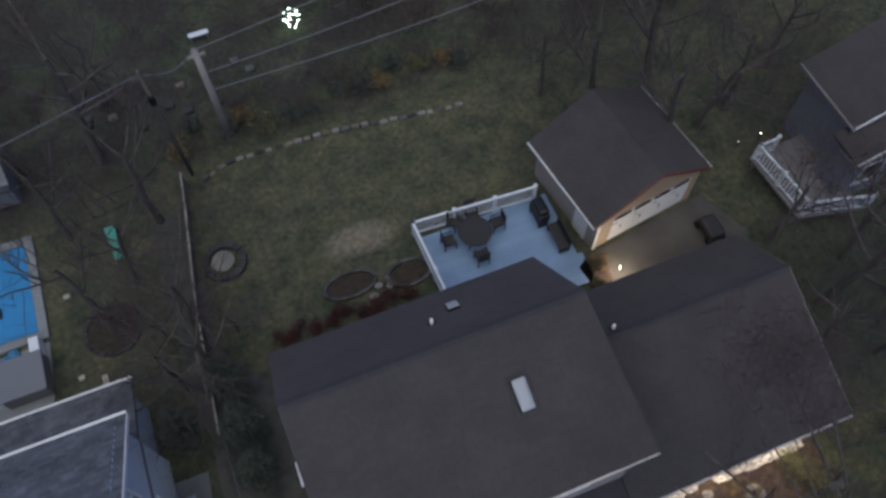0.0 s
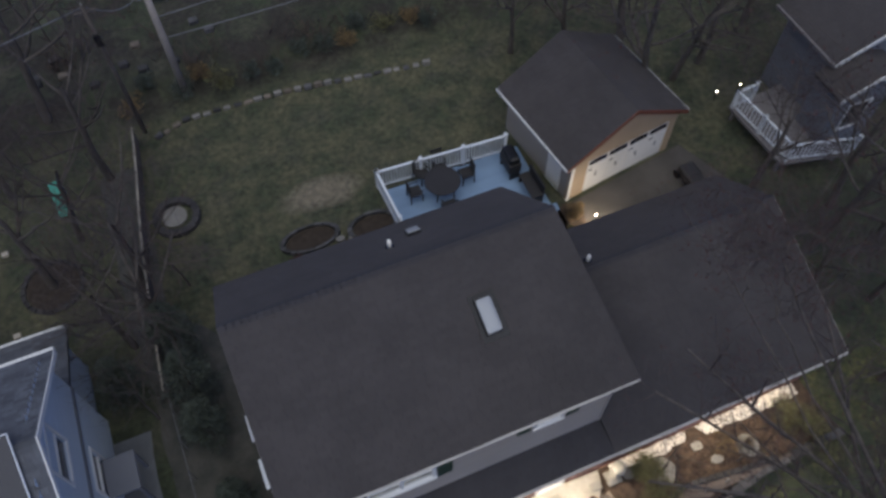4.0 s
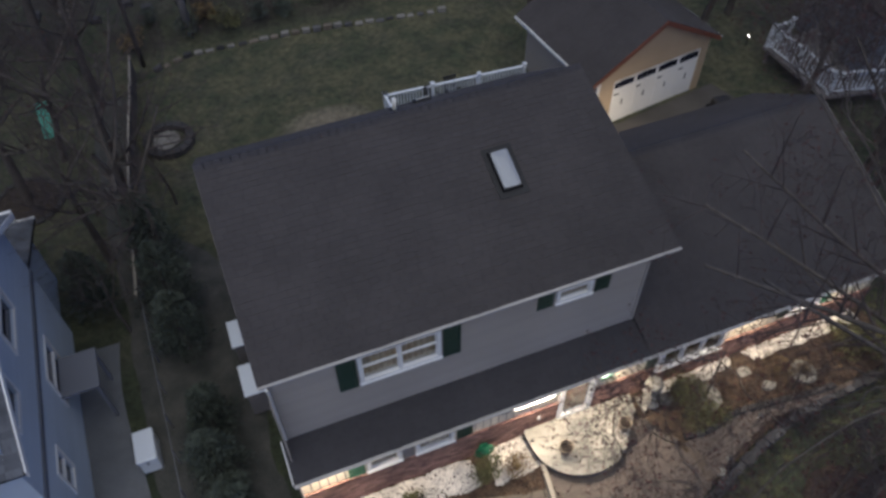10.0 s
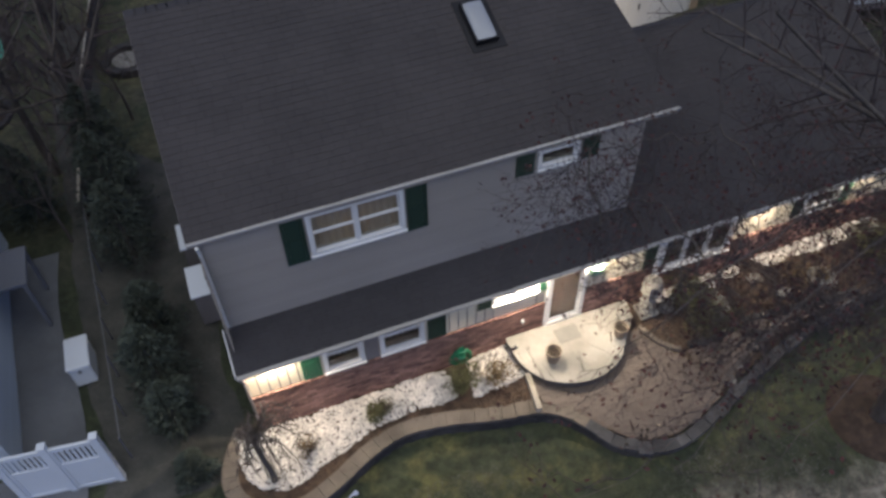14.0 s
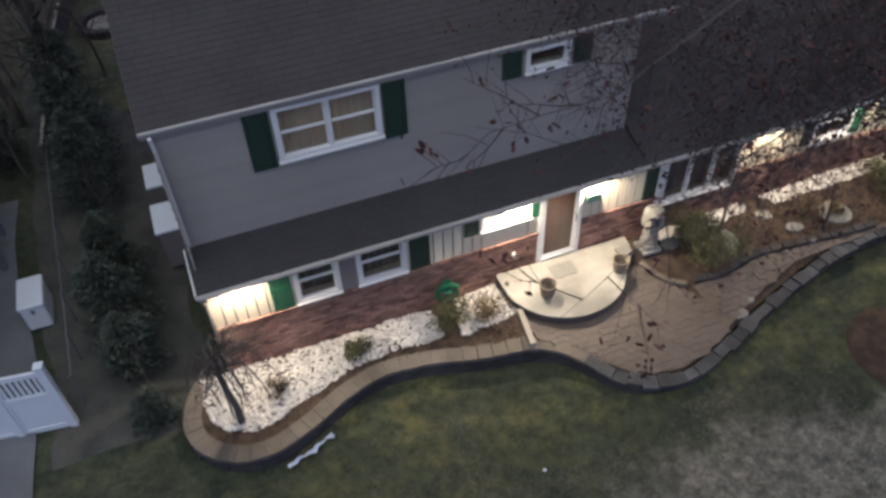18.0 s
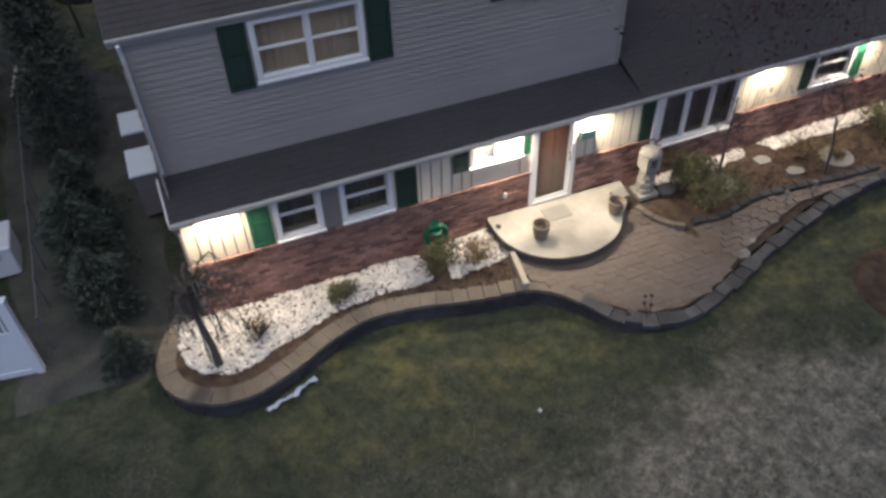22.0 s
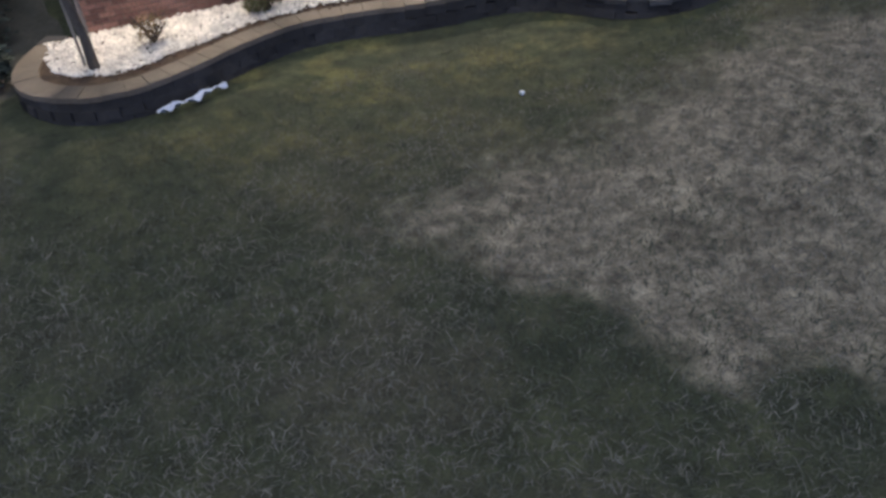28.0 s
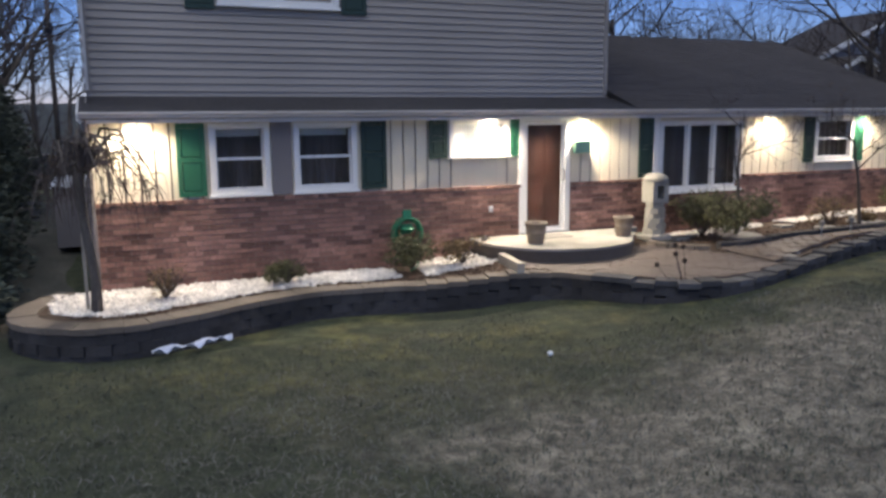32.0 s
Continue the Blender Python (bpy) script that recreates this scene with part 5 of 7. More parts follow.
# young trees in front of the wing, and the big one on the lawn
tree("young_tree", 10.70, -0.85, -0.15, 3.9, 0.04, 31, "thin bare young tree in a round stone pad", 3, ("redleaf", 0.35, 0.02), (7, 5, 4), lean=(-0.06, 0.0), cap=(0.9, 0.5, 0.3))
tree("young_tree", 13.0, -1.5, -0.12, 3.4, 0.04, 35, "thin bare young tree before the wing", 3, ("dryleaf", 0.3, 0.02), (7, 6, 4), lean=(0.05, 0.03), cap=(0.9, 0.5, 0.3))
BT = (12.4, -4.6)
ov = random.Random(23)
overhang, forks = (), []


def reach_out(end, count, reach, first):
    """A limb to the given end, forking off an earlier limb where one lies on the way."""
    end = Vector(end)
    root = Vector((0, 0, ov.uniform(5.0, 6.8)))
    if not first:
        root = min(forks, key=lambda p: (end - p).length + 0.35 * p.length)
    jog = Vector((ov.gauss(0, 0.25), ov.gauss(0, 0.25), ov.uniform(0.1, 0.7)))
    pts = [root, root.lerp(end, 0.33) + jog, root.lerp(end, 0.68) + jog * 0.8 + Vector((ov.gauss(0, 0.15), ov.gauss(0, 0.15), 0.0)), end]
    forks.extend((pts[1], pts[2], pts[1].lerp(pts[2], 0.5)))
    return ((tuple(tuple(p) for p in pts), 0.034 if first else 0.014, count, reach),)


for k in range(36):
    ex, ey = ov.uniform(-8.4, -3.6), ov.uniform(-2.0, 1.2)
    if k < 4:
        ex = ov.uniform(-5.4, -3.6)
    overhang += reach_out((ex, ey, 7.2 + 0.22 * (-ex - 4.0) + ov.uniform(-0.3, 1.6)), 26, 1.0, k < 4)
for k in range(22):
    overhang += reach_out((ov.uniform(-2.6, 2.4), ov.uniform(3.2, 7.4), ov.uniform(8.4, 12.5)), 28, 1.2, k < 3)
tree("lawn_tree", BT[0], BT[1], gz(*BT), 13.0, 0.21, 41, "large bare tree with dark red buds standing on the front lawn", 4, ("redleaf", 0.7, 0.026), (9, 8, 6, 4),
     extra=(((0, 0, 6.4), (-5.2, 2.4, 9.6), 0.065), ((0, 0, 5.5), (-5.4, 1.4, 10.0), 0.06),
            ((0, 0, 6.2), (-4.0, 3.8, 8.6), 0.06), ((0, 0, 6.6), (-3.0, 4.6, 8.8), 0.06), ((0, 0, 5.0), (-1.6, 3.2, 6.6), 0.05), ((0, 0, 7.0), (-1.2, 5.0, 10.4), 0.06), ((0, 0, 6.0), (0.8, 4.6, 8.2), 0.06)), cap=(3.4, 2.0, 1.0, 0.5),
     limbs=overhang + ((((-0.3, 0, 7.0), (-4.4, -1.2, 10.2), (-7.8, -2.2, 10.6), (-9.3, -2.8, 10.4), (-10.5, -2.9, 10.05)), 0.008, 18, 0.5), (((-0.3, 0, 6.4), (-4.6, -1.6, 8.8), (-7.6, -2.7, 9.7), (-9.0, -3.1, 9.8), (-10.1, -3.4, 9.45)), 0.007, 18, 0.5),
            (((-0.2, 0, 6.8), (-3.6, -0.4, 9.2), (-6.4, -0.9, 9.6), (-8.2, -1.3, 9.2), (-9.0, -1.5, 8.7)), 0.018, 22, 0.8), (((-0.2, 0, 5.8), (-3.6, -0.8, 8.0), (-5.8, -1.2, 8.4), (-7.4, -1.9, 8.6), (-8.3, -2.2, 8.2)), 0.018, 22, 0.8),
            (((-0.2, 0.1, 5.4), (-3.0, 0.0, 7.4), (-5.2, 0.2, 8.4), (-7.0, -0.2, 8.6), (-8.0, -0.2, 8.3)), 0.018, 22, 0.9)))
g = G().lathe([(0.02, 0.06), (0.8, 0.05), (1.05, 0.0), (1.08, -0.12)], 30, (BT[0], BT[1], gz(*BT) + 0.02))
tagged(part("tree_bed", g, M["mulch"], smooth_shade=True), "round dark mulch bed under the large tree", "mulch bed", kind="structure")

# =====================  behind the house  =====================
# deck with boards and white railing
deck = thing("deck", "blue-grey painted timber deck", "deck", (0, 0, 0))
y = 8.0
while y < 12.25:
    x1_ = 12.2 if y < 9.2 else 12.0
    part("deck_board", box(6.62, x1_, y, y + 0.135, 0.06, 0.10, ch=0.004), M["deck"], deck)
    y += 0.142
part("deck_frame", box(6.66, 12.0, 8.02, 12.22, -0.1, 0.058), M["darkwood"], deck)
rail = thing("deck_railing", "white vinyl deck railing with posts and balusters", "railing", (0, 0, 0))


def railing(parent, pts, z, h, step=0.11, m="vinyl", posts=1.8):
    for (xa, ya), (xb, yb) in zip(pts, pts[1:]):
        L_ = math.hypot(xb - xa, yb - ya)
        M0 = Matrix.Translation((xa, ya, z)) @ Matrix.Rotation(math.atan2(yb - ya, xb - xa), 4, "Z")
        part("top_rail", box(0, L_, -0.045, 0.045, h - 0.06, h, m=M0, ch=0.01), M[m], parent)
        part("bottom_rail", box(0, L_, -0.03, 0.03, 0.08, 0.13, m=M0), M[m], parent)
        n_ = max(1, round(L_ / posts))
        for k in range(n_ + 1):
            xx = L_ * k / n_
            p_ = part("post", box(xx - 0.055, xx + 0.055, -0.055, 0.055, 0, h + 0.06, m=M0), M[m], parent)
            part("post_cap", G().box(xx - 0.07, xx + 0.07, -0.07, 0.07, h + 0.06, h + 0.09, m=M0), M[m], p_)
        xx = 0.11
        while xx < L_ - 0.06:
            part("baluster", box(xx - 0.019, xx + 0.019, -0.019, 0.019, 0.13, h - 0.06, m=M0), M[m], parent)
            xx += step


railing(rail, [(6.5, 8.1), (6.36, 12.5), (11.45, 12.2)], 0.08, 0.98)


def chair(at, turn):
    c = thing("patio_chair", "dark slatted patio chair on the deck", "chair", at, "chairs round the patio table")
    c.rotation_euler = (0, 0, radians(turn))
    part("seat", box(-0.25, 0.25, -0.25, 0.25, 0.40, 0.44, ch=0.01), M["darkwood"], c)
    for k in range(5):
        part("back_slat", box(-0.2 + 0.09 * k, -0.15 + 0.09 * k, 0.23, 0.26, 0.44, 0.98), M["darkwood"], c)
    part("back_rail", box(-0.25, 0.25, 0.225, 0.265, 0.95, 1.02, ch=0.01), M["darkwood"], c)
    for sx_ in (-0.23, 0.23):
        for sy_ in (-0.23, 0.23):
            part("leg", box(sx_ - 0.02, sx_ + 0.02, sy_ - 0.02, sy_ + 0.02, 0, 0.4), M["darkwood"], c)
        part("armrest", box(sx_ - 0.025, sx_ + 0.025, -0.25, 0.25, 0.62, 0.65), M["darkwood"], c)
    return c


tbl = thing("patio_table", "round dark patio table on the deck", "table", (8.5, 11.35, 0.1))
part("tabletop", G().lathe([(0.02, 0.70), (0.66, 0.70), (0.68, 0.72), (0.66, 0.74), (0.02, 0.74)], 28), M["darkwood"], tbl)
for k in range(4):
    a = 0.78 + k * 1.571
    part("leg", G().tube([(0.5 * math.cos(a), 0.5 * math.sin(a), 0), (0.35 * math.cos(a), 0.35 * math.sin(a), 0.7)], 0.025, 6), M["darkwood"], tbl)
for dx_, dy_, tn in ((-1.05, 0.15, 90), (0.25, 1.0, 0), (1.05, 0.2, -90), (-0.1, -0.95, 180), (-0.5, 0.85, 25)):
    chair((8.5 + dx_, 11.35 + dy_, 0.1), tn)
gr = thing("barbecue", "dark covered barbecue by the garage wall", "barbecue", (11.25, 11.3, 0.1))
part("body", box(-0.25, 0.25, -0.45, 0.45, 0.35, 0.8, ch=0.04), M["darkwood"], gr)
part("hood", box(-0.23, 0.23, -0.42, 0.42, 0.8, 1.1, ch=0.12), M["darkmetal"], gr)
for sy_ in (-0.4, 0.4):
    part("leg", box(-0.2, 0.2, sy_ - 0.03, sy_ + 0.03, 0, 0.35), M["darkmetal"], gr)
bn = thing("garden_bench", "dark wooden bench by the garage wall", "bench", (11.55, 10.1, 0.1))
part("seat", box(-0.25, 0.2, -0.6, 0.6, 0.38, 0.44, ch=0.01), M["darkwood"], bn)
part("backrest", box(0.18, 0.24, -0.6, 0.6, 0.44, 0.9, ch=0.01), M["darkwood"], bn)
for sy_ in (-0.55, 0.55):
    part("leg", box(-0.22, 0.22, sy_ - 0.03, sy_ + 0.03, 0, 0.38), M["darkwood"], bn)

# garage
gar = thing("garage", "detached tan garage with white carriage door and dark roof", "garage", (12.62, 9.27, 0))
gar.rotation_euler = (0, 0, radians(8))
GW, GD, GE, GP = 4.75, 4.1, 2.3, 3.72
part("front_wall", wall_with_holes(0, GW, -0.1, GE, 0, 0.15, [(0.72, 4.45, -0.1, 1.86)]), M["garagewall"], gar)
part("side_wall", box(0, 0.15, 0.15, GD, -0.1, GE), M["siding"], gar, "pale side wall")
part("side_wall", box(GW - 0.15, GW, 0.15, GD, -0.1, GE), M["garagewall"], gar)
part("back_wall", box(0.15, GW - 0.15, GD - 0.15, GD, -0.1, GE), M["garagewall"], gar)
g = G()
g.add([(0, 0, GE), (GW, 0, GE), (GW / 2, 0, GP - 0.12), (0, 0.15, GE), (GW, 0.15, GE), (GW / 2, 0.15, GP - 0.12)], [(0, 1, 2), (5, 4, 3), (0, 3, 4, 1), (1, 4, 5, 2), (2, 5, 3, 0)])
part("gable", g, M["garagewall"], gar)
OH = 0.34


def pitched(parent, x0, x1, xr, y0, y1, ze, zr, m, seed, th=0.09, field="shingle"):
    """A gable roof with its ridge along y."""
    g = G()
    prof = [(x0, ze), (xr, zr), (x1, ze), (x1, ze - th), (xr, zr - th * 1.3), (x0, ze - th)]
    n_ = len(prof)
    g.add([(x, y0, z) for x, z in prof] + [(x, y1, z) for x, z in prof], [tuple(range(n_)), tuple(range(n_, 2 * n_))[::-1]] + [(i, n_ + i, n_ + (i + 1) % n_, (i + 1) % n_) for i in range(n_)])
    r_ = part("roof", g, M["underlay"], parent)
    for xe, s in ((x0, seed), (x1, seed + 1)):
        ps = tabs(y0, y1, abs(xe - xr) * -1, ze, 0.0, zr, seed=s)
        sg = 1 if xe == x0 else -1
        g2 = G()
        for v, f in ps:
            g2.add([(xr + sg * w[1], w[0], w[2]) for w in v], f)
        me = bpy.data.meshes.new("shingle_field")
        me.from_pydata(g2.v, [], g2.f)
        part("shingle_field", me, M[field], r_, kind="stuff")
    return r_


pitched(gar, -OH, GW + OH, GW / 2, -0.12, GD + 0.3, GE - 0.12, GP, M, 50)
for xe, xr in ((-OH, GW / 2), (GW + OH, GW / 2)):
    g = G()
    a, b = Vector((xe, -0.15, GE - 0.13)), Vector((xr, -0.15, GP - 0.01))
    g.add([a, b, b + Vector((0, 0, -0.17)), a + Vector((0, 0, -0.17)), a + Vector((0, 0.03, 0)), b + Vector((0, 0.03, 0)), b + Vector((0, 0.03, -0.17)), a + Vector((0, 0.03, -0.17))], [(0, 1, 2, 3), (7, 6, 5, 4), (0, 4, 5, 1), (3, 2, 6, 7), (0, 3, 7, 4), (1, 5, 6, 2)])
    part("rake_board", g, M["redtrim"], gar)
    part("gutter", G().box(xe - 0.05 if xe < 0 else xe - 0.02, xe + 0.02 if xe < 0 else xe + 0.05, -0.12, GD + 0.3, GE - 0.24, GE - 0.14), M["white"], gar)
gd = part("garage_door", box(0.72, 4.45, 0.04, 0.09, -0.08, 1.86), M["white"], gar, "white carriage-style garage door")
for k in range(4):
    a = 0.76 + 0.925 * k
    part("door_panel", box(a + 0.03, a + 0.87, 0.025, 0.042, -0.04, 1.42, ch=0.008), M["white"], gd)
    for j in range(4):
        aa = a + 0.05 + 0.20 * j
        part("door_light", box(aa, aa + 0.185, 0.028, 0.042, 1.49, 1.77 - 0.03 * abs(j - 1.5)), M["solar"], gd)
    part("hinge", box(a + 0.06, a + 0.26, 0.018, 0.026, 1.20, 1.26), M["darkmetal"], gd)
    part("handle", box(a + 0.44, a + 0.48, 0.005, 0.026, 0.70, 0.92), M["darkmetal"], gd)
part("side_door", box(-0.03, 0.0, 0.55, 1.35, -0.05, 1.9, ch=0.006), M["white"], gar, "white side door")
part("corner_trim", box(-0.02, 0.12, -0.02, 0.0, -0.1, GE - 0.05), M["white"], gar)
tagged(part("driveway", G().slab([(12.3, 6.2), (17.6, 6.0), (18.8, 7.6), (17.9, 9.9), (12.8, 9.1)], -0.12, 0.02), M["drive"]), "worn grey-brown driveway before the garage", "driveway", kind="structure")
tagged(part("garage_bed", G().slab([(12.0, 7.3), (12.7, 7.5), (13.0, 8.9), (12.4, 9.1), (11.8, 8.7)], -0.1, 0.10), M["mulch"]), "small mulch bed by the garage corner", "mulch bed", kind="structure")
shrub(12.55, 8.45, 0.08, 0.42, 0.75, 1600, "dryleaf", "rusty shrub lit by a lamp at the garage corner", 61, 0.035)
shrub(12.15, 7.75, 0.08, 0.3, 0.45, 700, "leaf", "small shrub by the deck walk", 62)
shrub(10.4, 8.75, 0.08, 0.38, 0.6, 700, "dryleaf", "dry shrub at the deck edge behind the house", 63)
yl = thing("yard_light", "small warm yard lamp on a stake", "lamp", (13.1, 7.95, 0.0))
part("stake", G().lathe([(0.015, 0), (0.015, 0.5), (0.01, 0.5)], 8), M["darkmetal"], yl)
part("head", G().lathe([(0.006, 0.5), (0.014, 0.505), (0.014, 0.53), (0.006, 0.54)], 10), bulb, yl)
tr = thing("covered_mower", "dark covered machine parked on the driveway", "mower", (17.3, 8.2, 0.02))
part("body", box(-0.33, 0.33, -0.5, 0.5, 0.15, 0.6, ch=0.12), M["darkwood"], tr)
for sx_ in (-0.33, 0.33):
    for sy_ in (-0.4, 0.4):
        part("wheel", G().tube([(sx_ - 0.05, sy_, 0.16), (sx_ + 0.05, sy_, 0.16)], 0.16, 12), M["darkmetal"], tr)

# beds behind the house
for i in range(9):
    shrub(0.3 + 0.62 * i, 10.15 + 0.12 * math.sin(i * 2), -0.02, 0.42, 0.55, 600, "redleaf", "dark red low hedge plant behind the house", 70 + i, 0.04)


def ring(name, label, cat, x, y, r, w, h, n, m, z=0.0, squash=1.0):
    o = thing(name, label, cat, (x, y, z))
    for k in range(n):
        a0, a1 = 2 * math.pi * k / n + 0.02, 2 * math.pi * (k + 1) / n - 0.02
        p_ = [((r + w) * math.cos(a0), (r + w) * math.sin(a0) * squash), ((r + w) * math.cos(a1), (r + w) * math.sin(a1) * squash), (r * math.cos(a1), r * math.sin(a1) * squash), (r * math.cos(a0), r * math.sin(a0) * squash)]
        part("stone", G().slab(p_, -0.08, h + 0.02 * rng.random()), M[m], o)
    return o


ring("fire_pit", "round stone fire pit ring on the back lawn", "fire pit", -0.95, 14.15, 0.62, 0.25, 0.22, 16, "block", gz(-0.95, 14.15))
tagged(part("ash_disc", G().lathe([(0.02, 0.0), (0.45, 0.0), (0.46, 0.05), (0.02, 0.07)], 20, (-1.02, 14.22, gz(-1.0, 14.2) + 0.05)), M["stone"]), "pale ash disc in the fire pit", "stone disc")
ring("tree_ring", "stone ring round a dark bare tree", "edging", -5.6, 13.0, 0.95, 0.16, 0.08, 22, "block", gz(-5.6, 13))
ring("bed_ring", "curved stone edging of a back bed", "edging", 3.3, 11.35, 0.95, 0.18, 0.14, 20, "rimcap", 0.0, 0.5)
ring("bed_ring", "curved stone edging beside the deck", "edging", 5.6, 11.0, 0.8, 0.18, 0.14, 18, "rimcap", 0.0, 0.6)
for (x, y, a, b) in ((3.3, 11.35, 0.93, 0.46), (5.6, 11.0, 0.78, 0.46), (-5.6, 13.0, 0.93, 0.93)):
    tagged(part("bed_soil", G().slab([(x + a * math.cos(k * 0.314), y + b * math.sin(k * 0.314)) for k in range(20)], gz(x, y) - 0.05, gz(x, y) + 0.05), M["soil"]), "dark soil inside the edging", "soil", kind="structure")
for i, (x, y) in enumerate(((4.3, 10.9), (4.75, 10.75), (4.0, 10.55))):
    tagged(part("garden_stone", G().slab([(x + 0.18 * math.cos(k * 0.9 + i), y + 0.13 * math.sin(k * 0.9 + i)) for k in range(7)], 0.0, 0.12), M["stone"]), "pale stone by the back bed", "stone", "garden stones")

# stone wall across the back of the lawn
bw = thing("back_garden_wall", "low pale fieldstone wall across the back lawn", "stone wall", (0, 0, 0))
bp_ = curve_points([(-0.9, 18.2), (0.25, 18.65), (2.4, 18.7), (4.2, 18.6), (7.6, 18.2), (10.9, 17.75)], 0.42)
for a, b in zip(bp_, bp_[1:]):
    d = b - a
    m = Matrix.Translation((*((a + b) / 2), gz(a.x, a.y) + 0.05)) @ Matrix.Rotation(math.atan2(d.y, d.x) + rng.uniform(-0.1, 0.1), 4, "Z") @ Matrix.Rotation(rng.uniform(-0.08, 0.08), 4, "X")
    part("stone", box(-0.19, 0.06 + 0.13 * rng.random(), -0.06 - 0.06 * rng.random(), 0.10, -0.2, 0.0 + 0.16 * rng.random(), m=m, ch=0.04), M[rng.choice(["stone", "rimcap", "cap"])], bw)
for i in range(14):
    x = -1.5 + 1.0 * i + rng.uniform(-0.3, 0.3)
    shrub(x, 19.9 + rng.uniform(-0.2, 0.9), gz(x, 20.2), rng.uniform(0.4, 0.75), rng.uniform(0.5, 0.9), 420, rng.choice(["evergreen", "dryleaf", "leaf", "evergreen"]), "bushy plant above the stone wall", 90 + i, 0.06)

# fence line between the gardens
fe = thing("garden_fence", "weathered board fence with a pale top rail", "fence", (0, 0, 0))
fp = curve_points([(-1.55, 18.4), (-1.75, 16.6), (-2.25, 13.0), (-2.55, 9.6), (-2.75, 7.0)], 0.32)
for a, b in zip(fp, fp[1:]):
    d = b - a
    m = Matrix.Translation((*((a + b) / 2), gz(a.x, a.y))) @ Matrix.Rotation(math.atan2(d.y, d.x), 4, "Z")
    part("fence_board", box(-0.15, 0.15, -0.015, 0.015, -0.05, 0.78 + 0.03 * rng.random(), m=m), M["bark"], fe)
    part("top_rail", box(-0.165, 0.165, -0.035, 0.035, 0.80, 0.84, m=m), M["timber"], fe)

# poles and wires
for (x, y, h, r, m, lab) in ((0.78, 19.9, 5.4, 0.15, "polewood", "pale wooden utility pole"), (-1.2, 18.75, 6.4, 0.09, "bark", "thin dark pole with a box")):
    po = thing("utility_pole", lab, "utility pole", (x, y, gz(x, y)), "utility poles")
    part("pole", G().tube([(0, 0, -0.3), (0, 0, h * 0.5), (0, 0, h)], [r, r * 0.92, r * 0.82], 12), M[m], po, "", True)
    part("crossarm", box(-0.35, 0.35, -0.05, 0.05, h - 0.35, h - 0.25), M[m], po)
    part("insulator", G().lathe([(0.03, 0), (0.05, 0.05), (0.03, 0.12)], 8, (0, 0, h)), M["stone"], po)
    if m == "bark":
        part("box", box(-0.12, 0.12, -0.16, -0.06, h - 1.7, h - 1.2, ch=0.02), M["darkmetal"], po)
wires = [((0.78, 19.9, 5.5), (20, 21.5, 8.0)), ((0.78, 19.9, 5.5), (-1.2, 18.75, 6.3)), ((-1.2, 18.75, 6.3), (-22, 14.0, 7.0)), ((0.78, 19.9, 3.2), (20, 19.6, 5.0)), ((0.78, 19.9, 4.2), (20, 20.6, 6.2))]
for a, b in wires:
    a, b = Vector(a), Vector(b)
    pts = [a.lerp(b, k / 12) + Vector((0, 0, -0.5 * math.sin(math.pi * k / 12))) for k in range(13)]
    tagged(part("overhead_cable", G().tube(pts, 0.022, 5), M["cable"]), "overhead cable between poles", "cable", "overhead cables")
# pale table and far clutter
pt = thing("garden_bench", "low pale backless bench on the far lawn", "bench", (0.9, 25.2, gz(0.9, 25.2)))
part("tabletop", box(-0.45, 0.45, -0.13, 0.13, 0.36, 0.41, ch=0.01), M["vinyl"], pt)
for sx_ in (-0.36, 0.36):
    part("leg", box(sx_ - 0.03, sx_ + 0.03, -0.11, 0.11, 0, 0.36), M["taupe"], pt)
for i in range(12):
    x, y = rng.uniform(-5, 3), rng.uniform(21.0, 23.5)
    tagged(part("rubble_stone", box(x - 0.2, x + 0.2, y - 0.15, y + 0.15, gz(x, y) - 0.05, gz(x, y) + rng.uniform(0.1, 0.25), ch=0.05), M[rng.choice(["rimcap", "cap", "block"])]), "loose stone on the bank", "stone", "stones on the bank")

q = random.Random(31)
g = G()
for k in range(130):
    bx_, by_ = q.uniform(-12, 22), q.uniform(20.2, 30.0)
    bz_ = gz(bx_, by_)
    for j in range(16):
        a, l = q.uniform(0, 6.28), q.uniform(0.4, 1.4)
        o = Vector((math.cos(a) * l * 0.5, math.sin(a) * l * 0.5, l * q.uniform(0.5, 1.0)))
        s = Vector((bx_ + q.uniform(-0.5, 0.5), by_ + q.uniform(-0.5, 0.5), bz_))
        g.tube([s, s + o * 0.55 + Vector((0, 0, 0.1)), s + o], [0.014, 0.010, 0.004], 3, False)
me = bpy.data.meshes.new("brush")
me.from_pydata(g.v, [], g.f)
tagged(part("brushwood", me, M["brush"]), "tangled brown brush on the far bank", "brush", kind="stuff")

# =====================  the neighbours  =====================
nb = thing("blue_house", "pale blue two-storey neighbour house with solar panels", "house", (0, 0, 0))
NX, NY0, NY1, NE, NR, NRY = -4.75, 1.0, 7.35, 4.75, 6.7, 4.3
NH = [(2.05, 2.95, 4.0, 5.3), (4.05, 5.25, 4.0, 5.3), (2.0, 2.6, 1.0, 2.0), (4.4, 5.6, 1.0, 2.2)]


def wall_yz(x0, x1, holes, y0, y1, z0, z1):
    g0 = wall_with_holes(y0, y1, z0, z1, x0, x1, holes)
    g = G()
    g.v, g.f = [(p[1], p[0], p[2]) for p in g0.v], g0.f
    return g


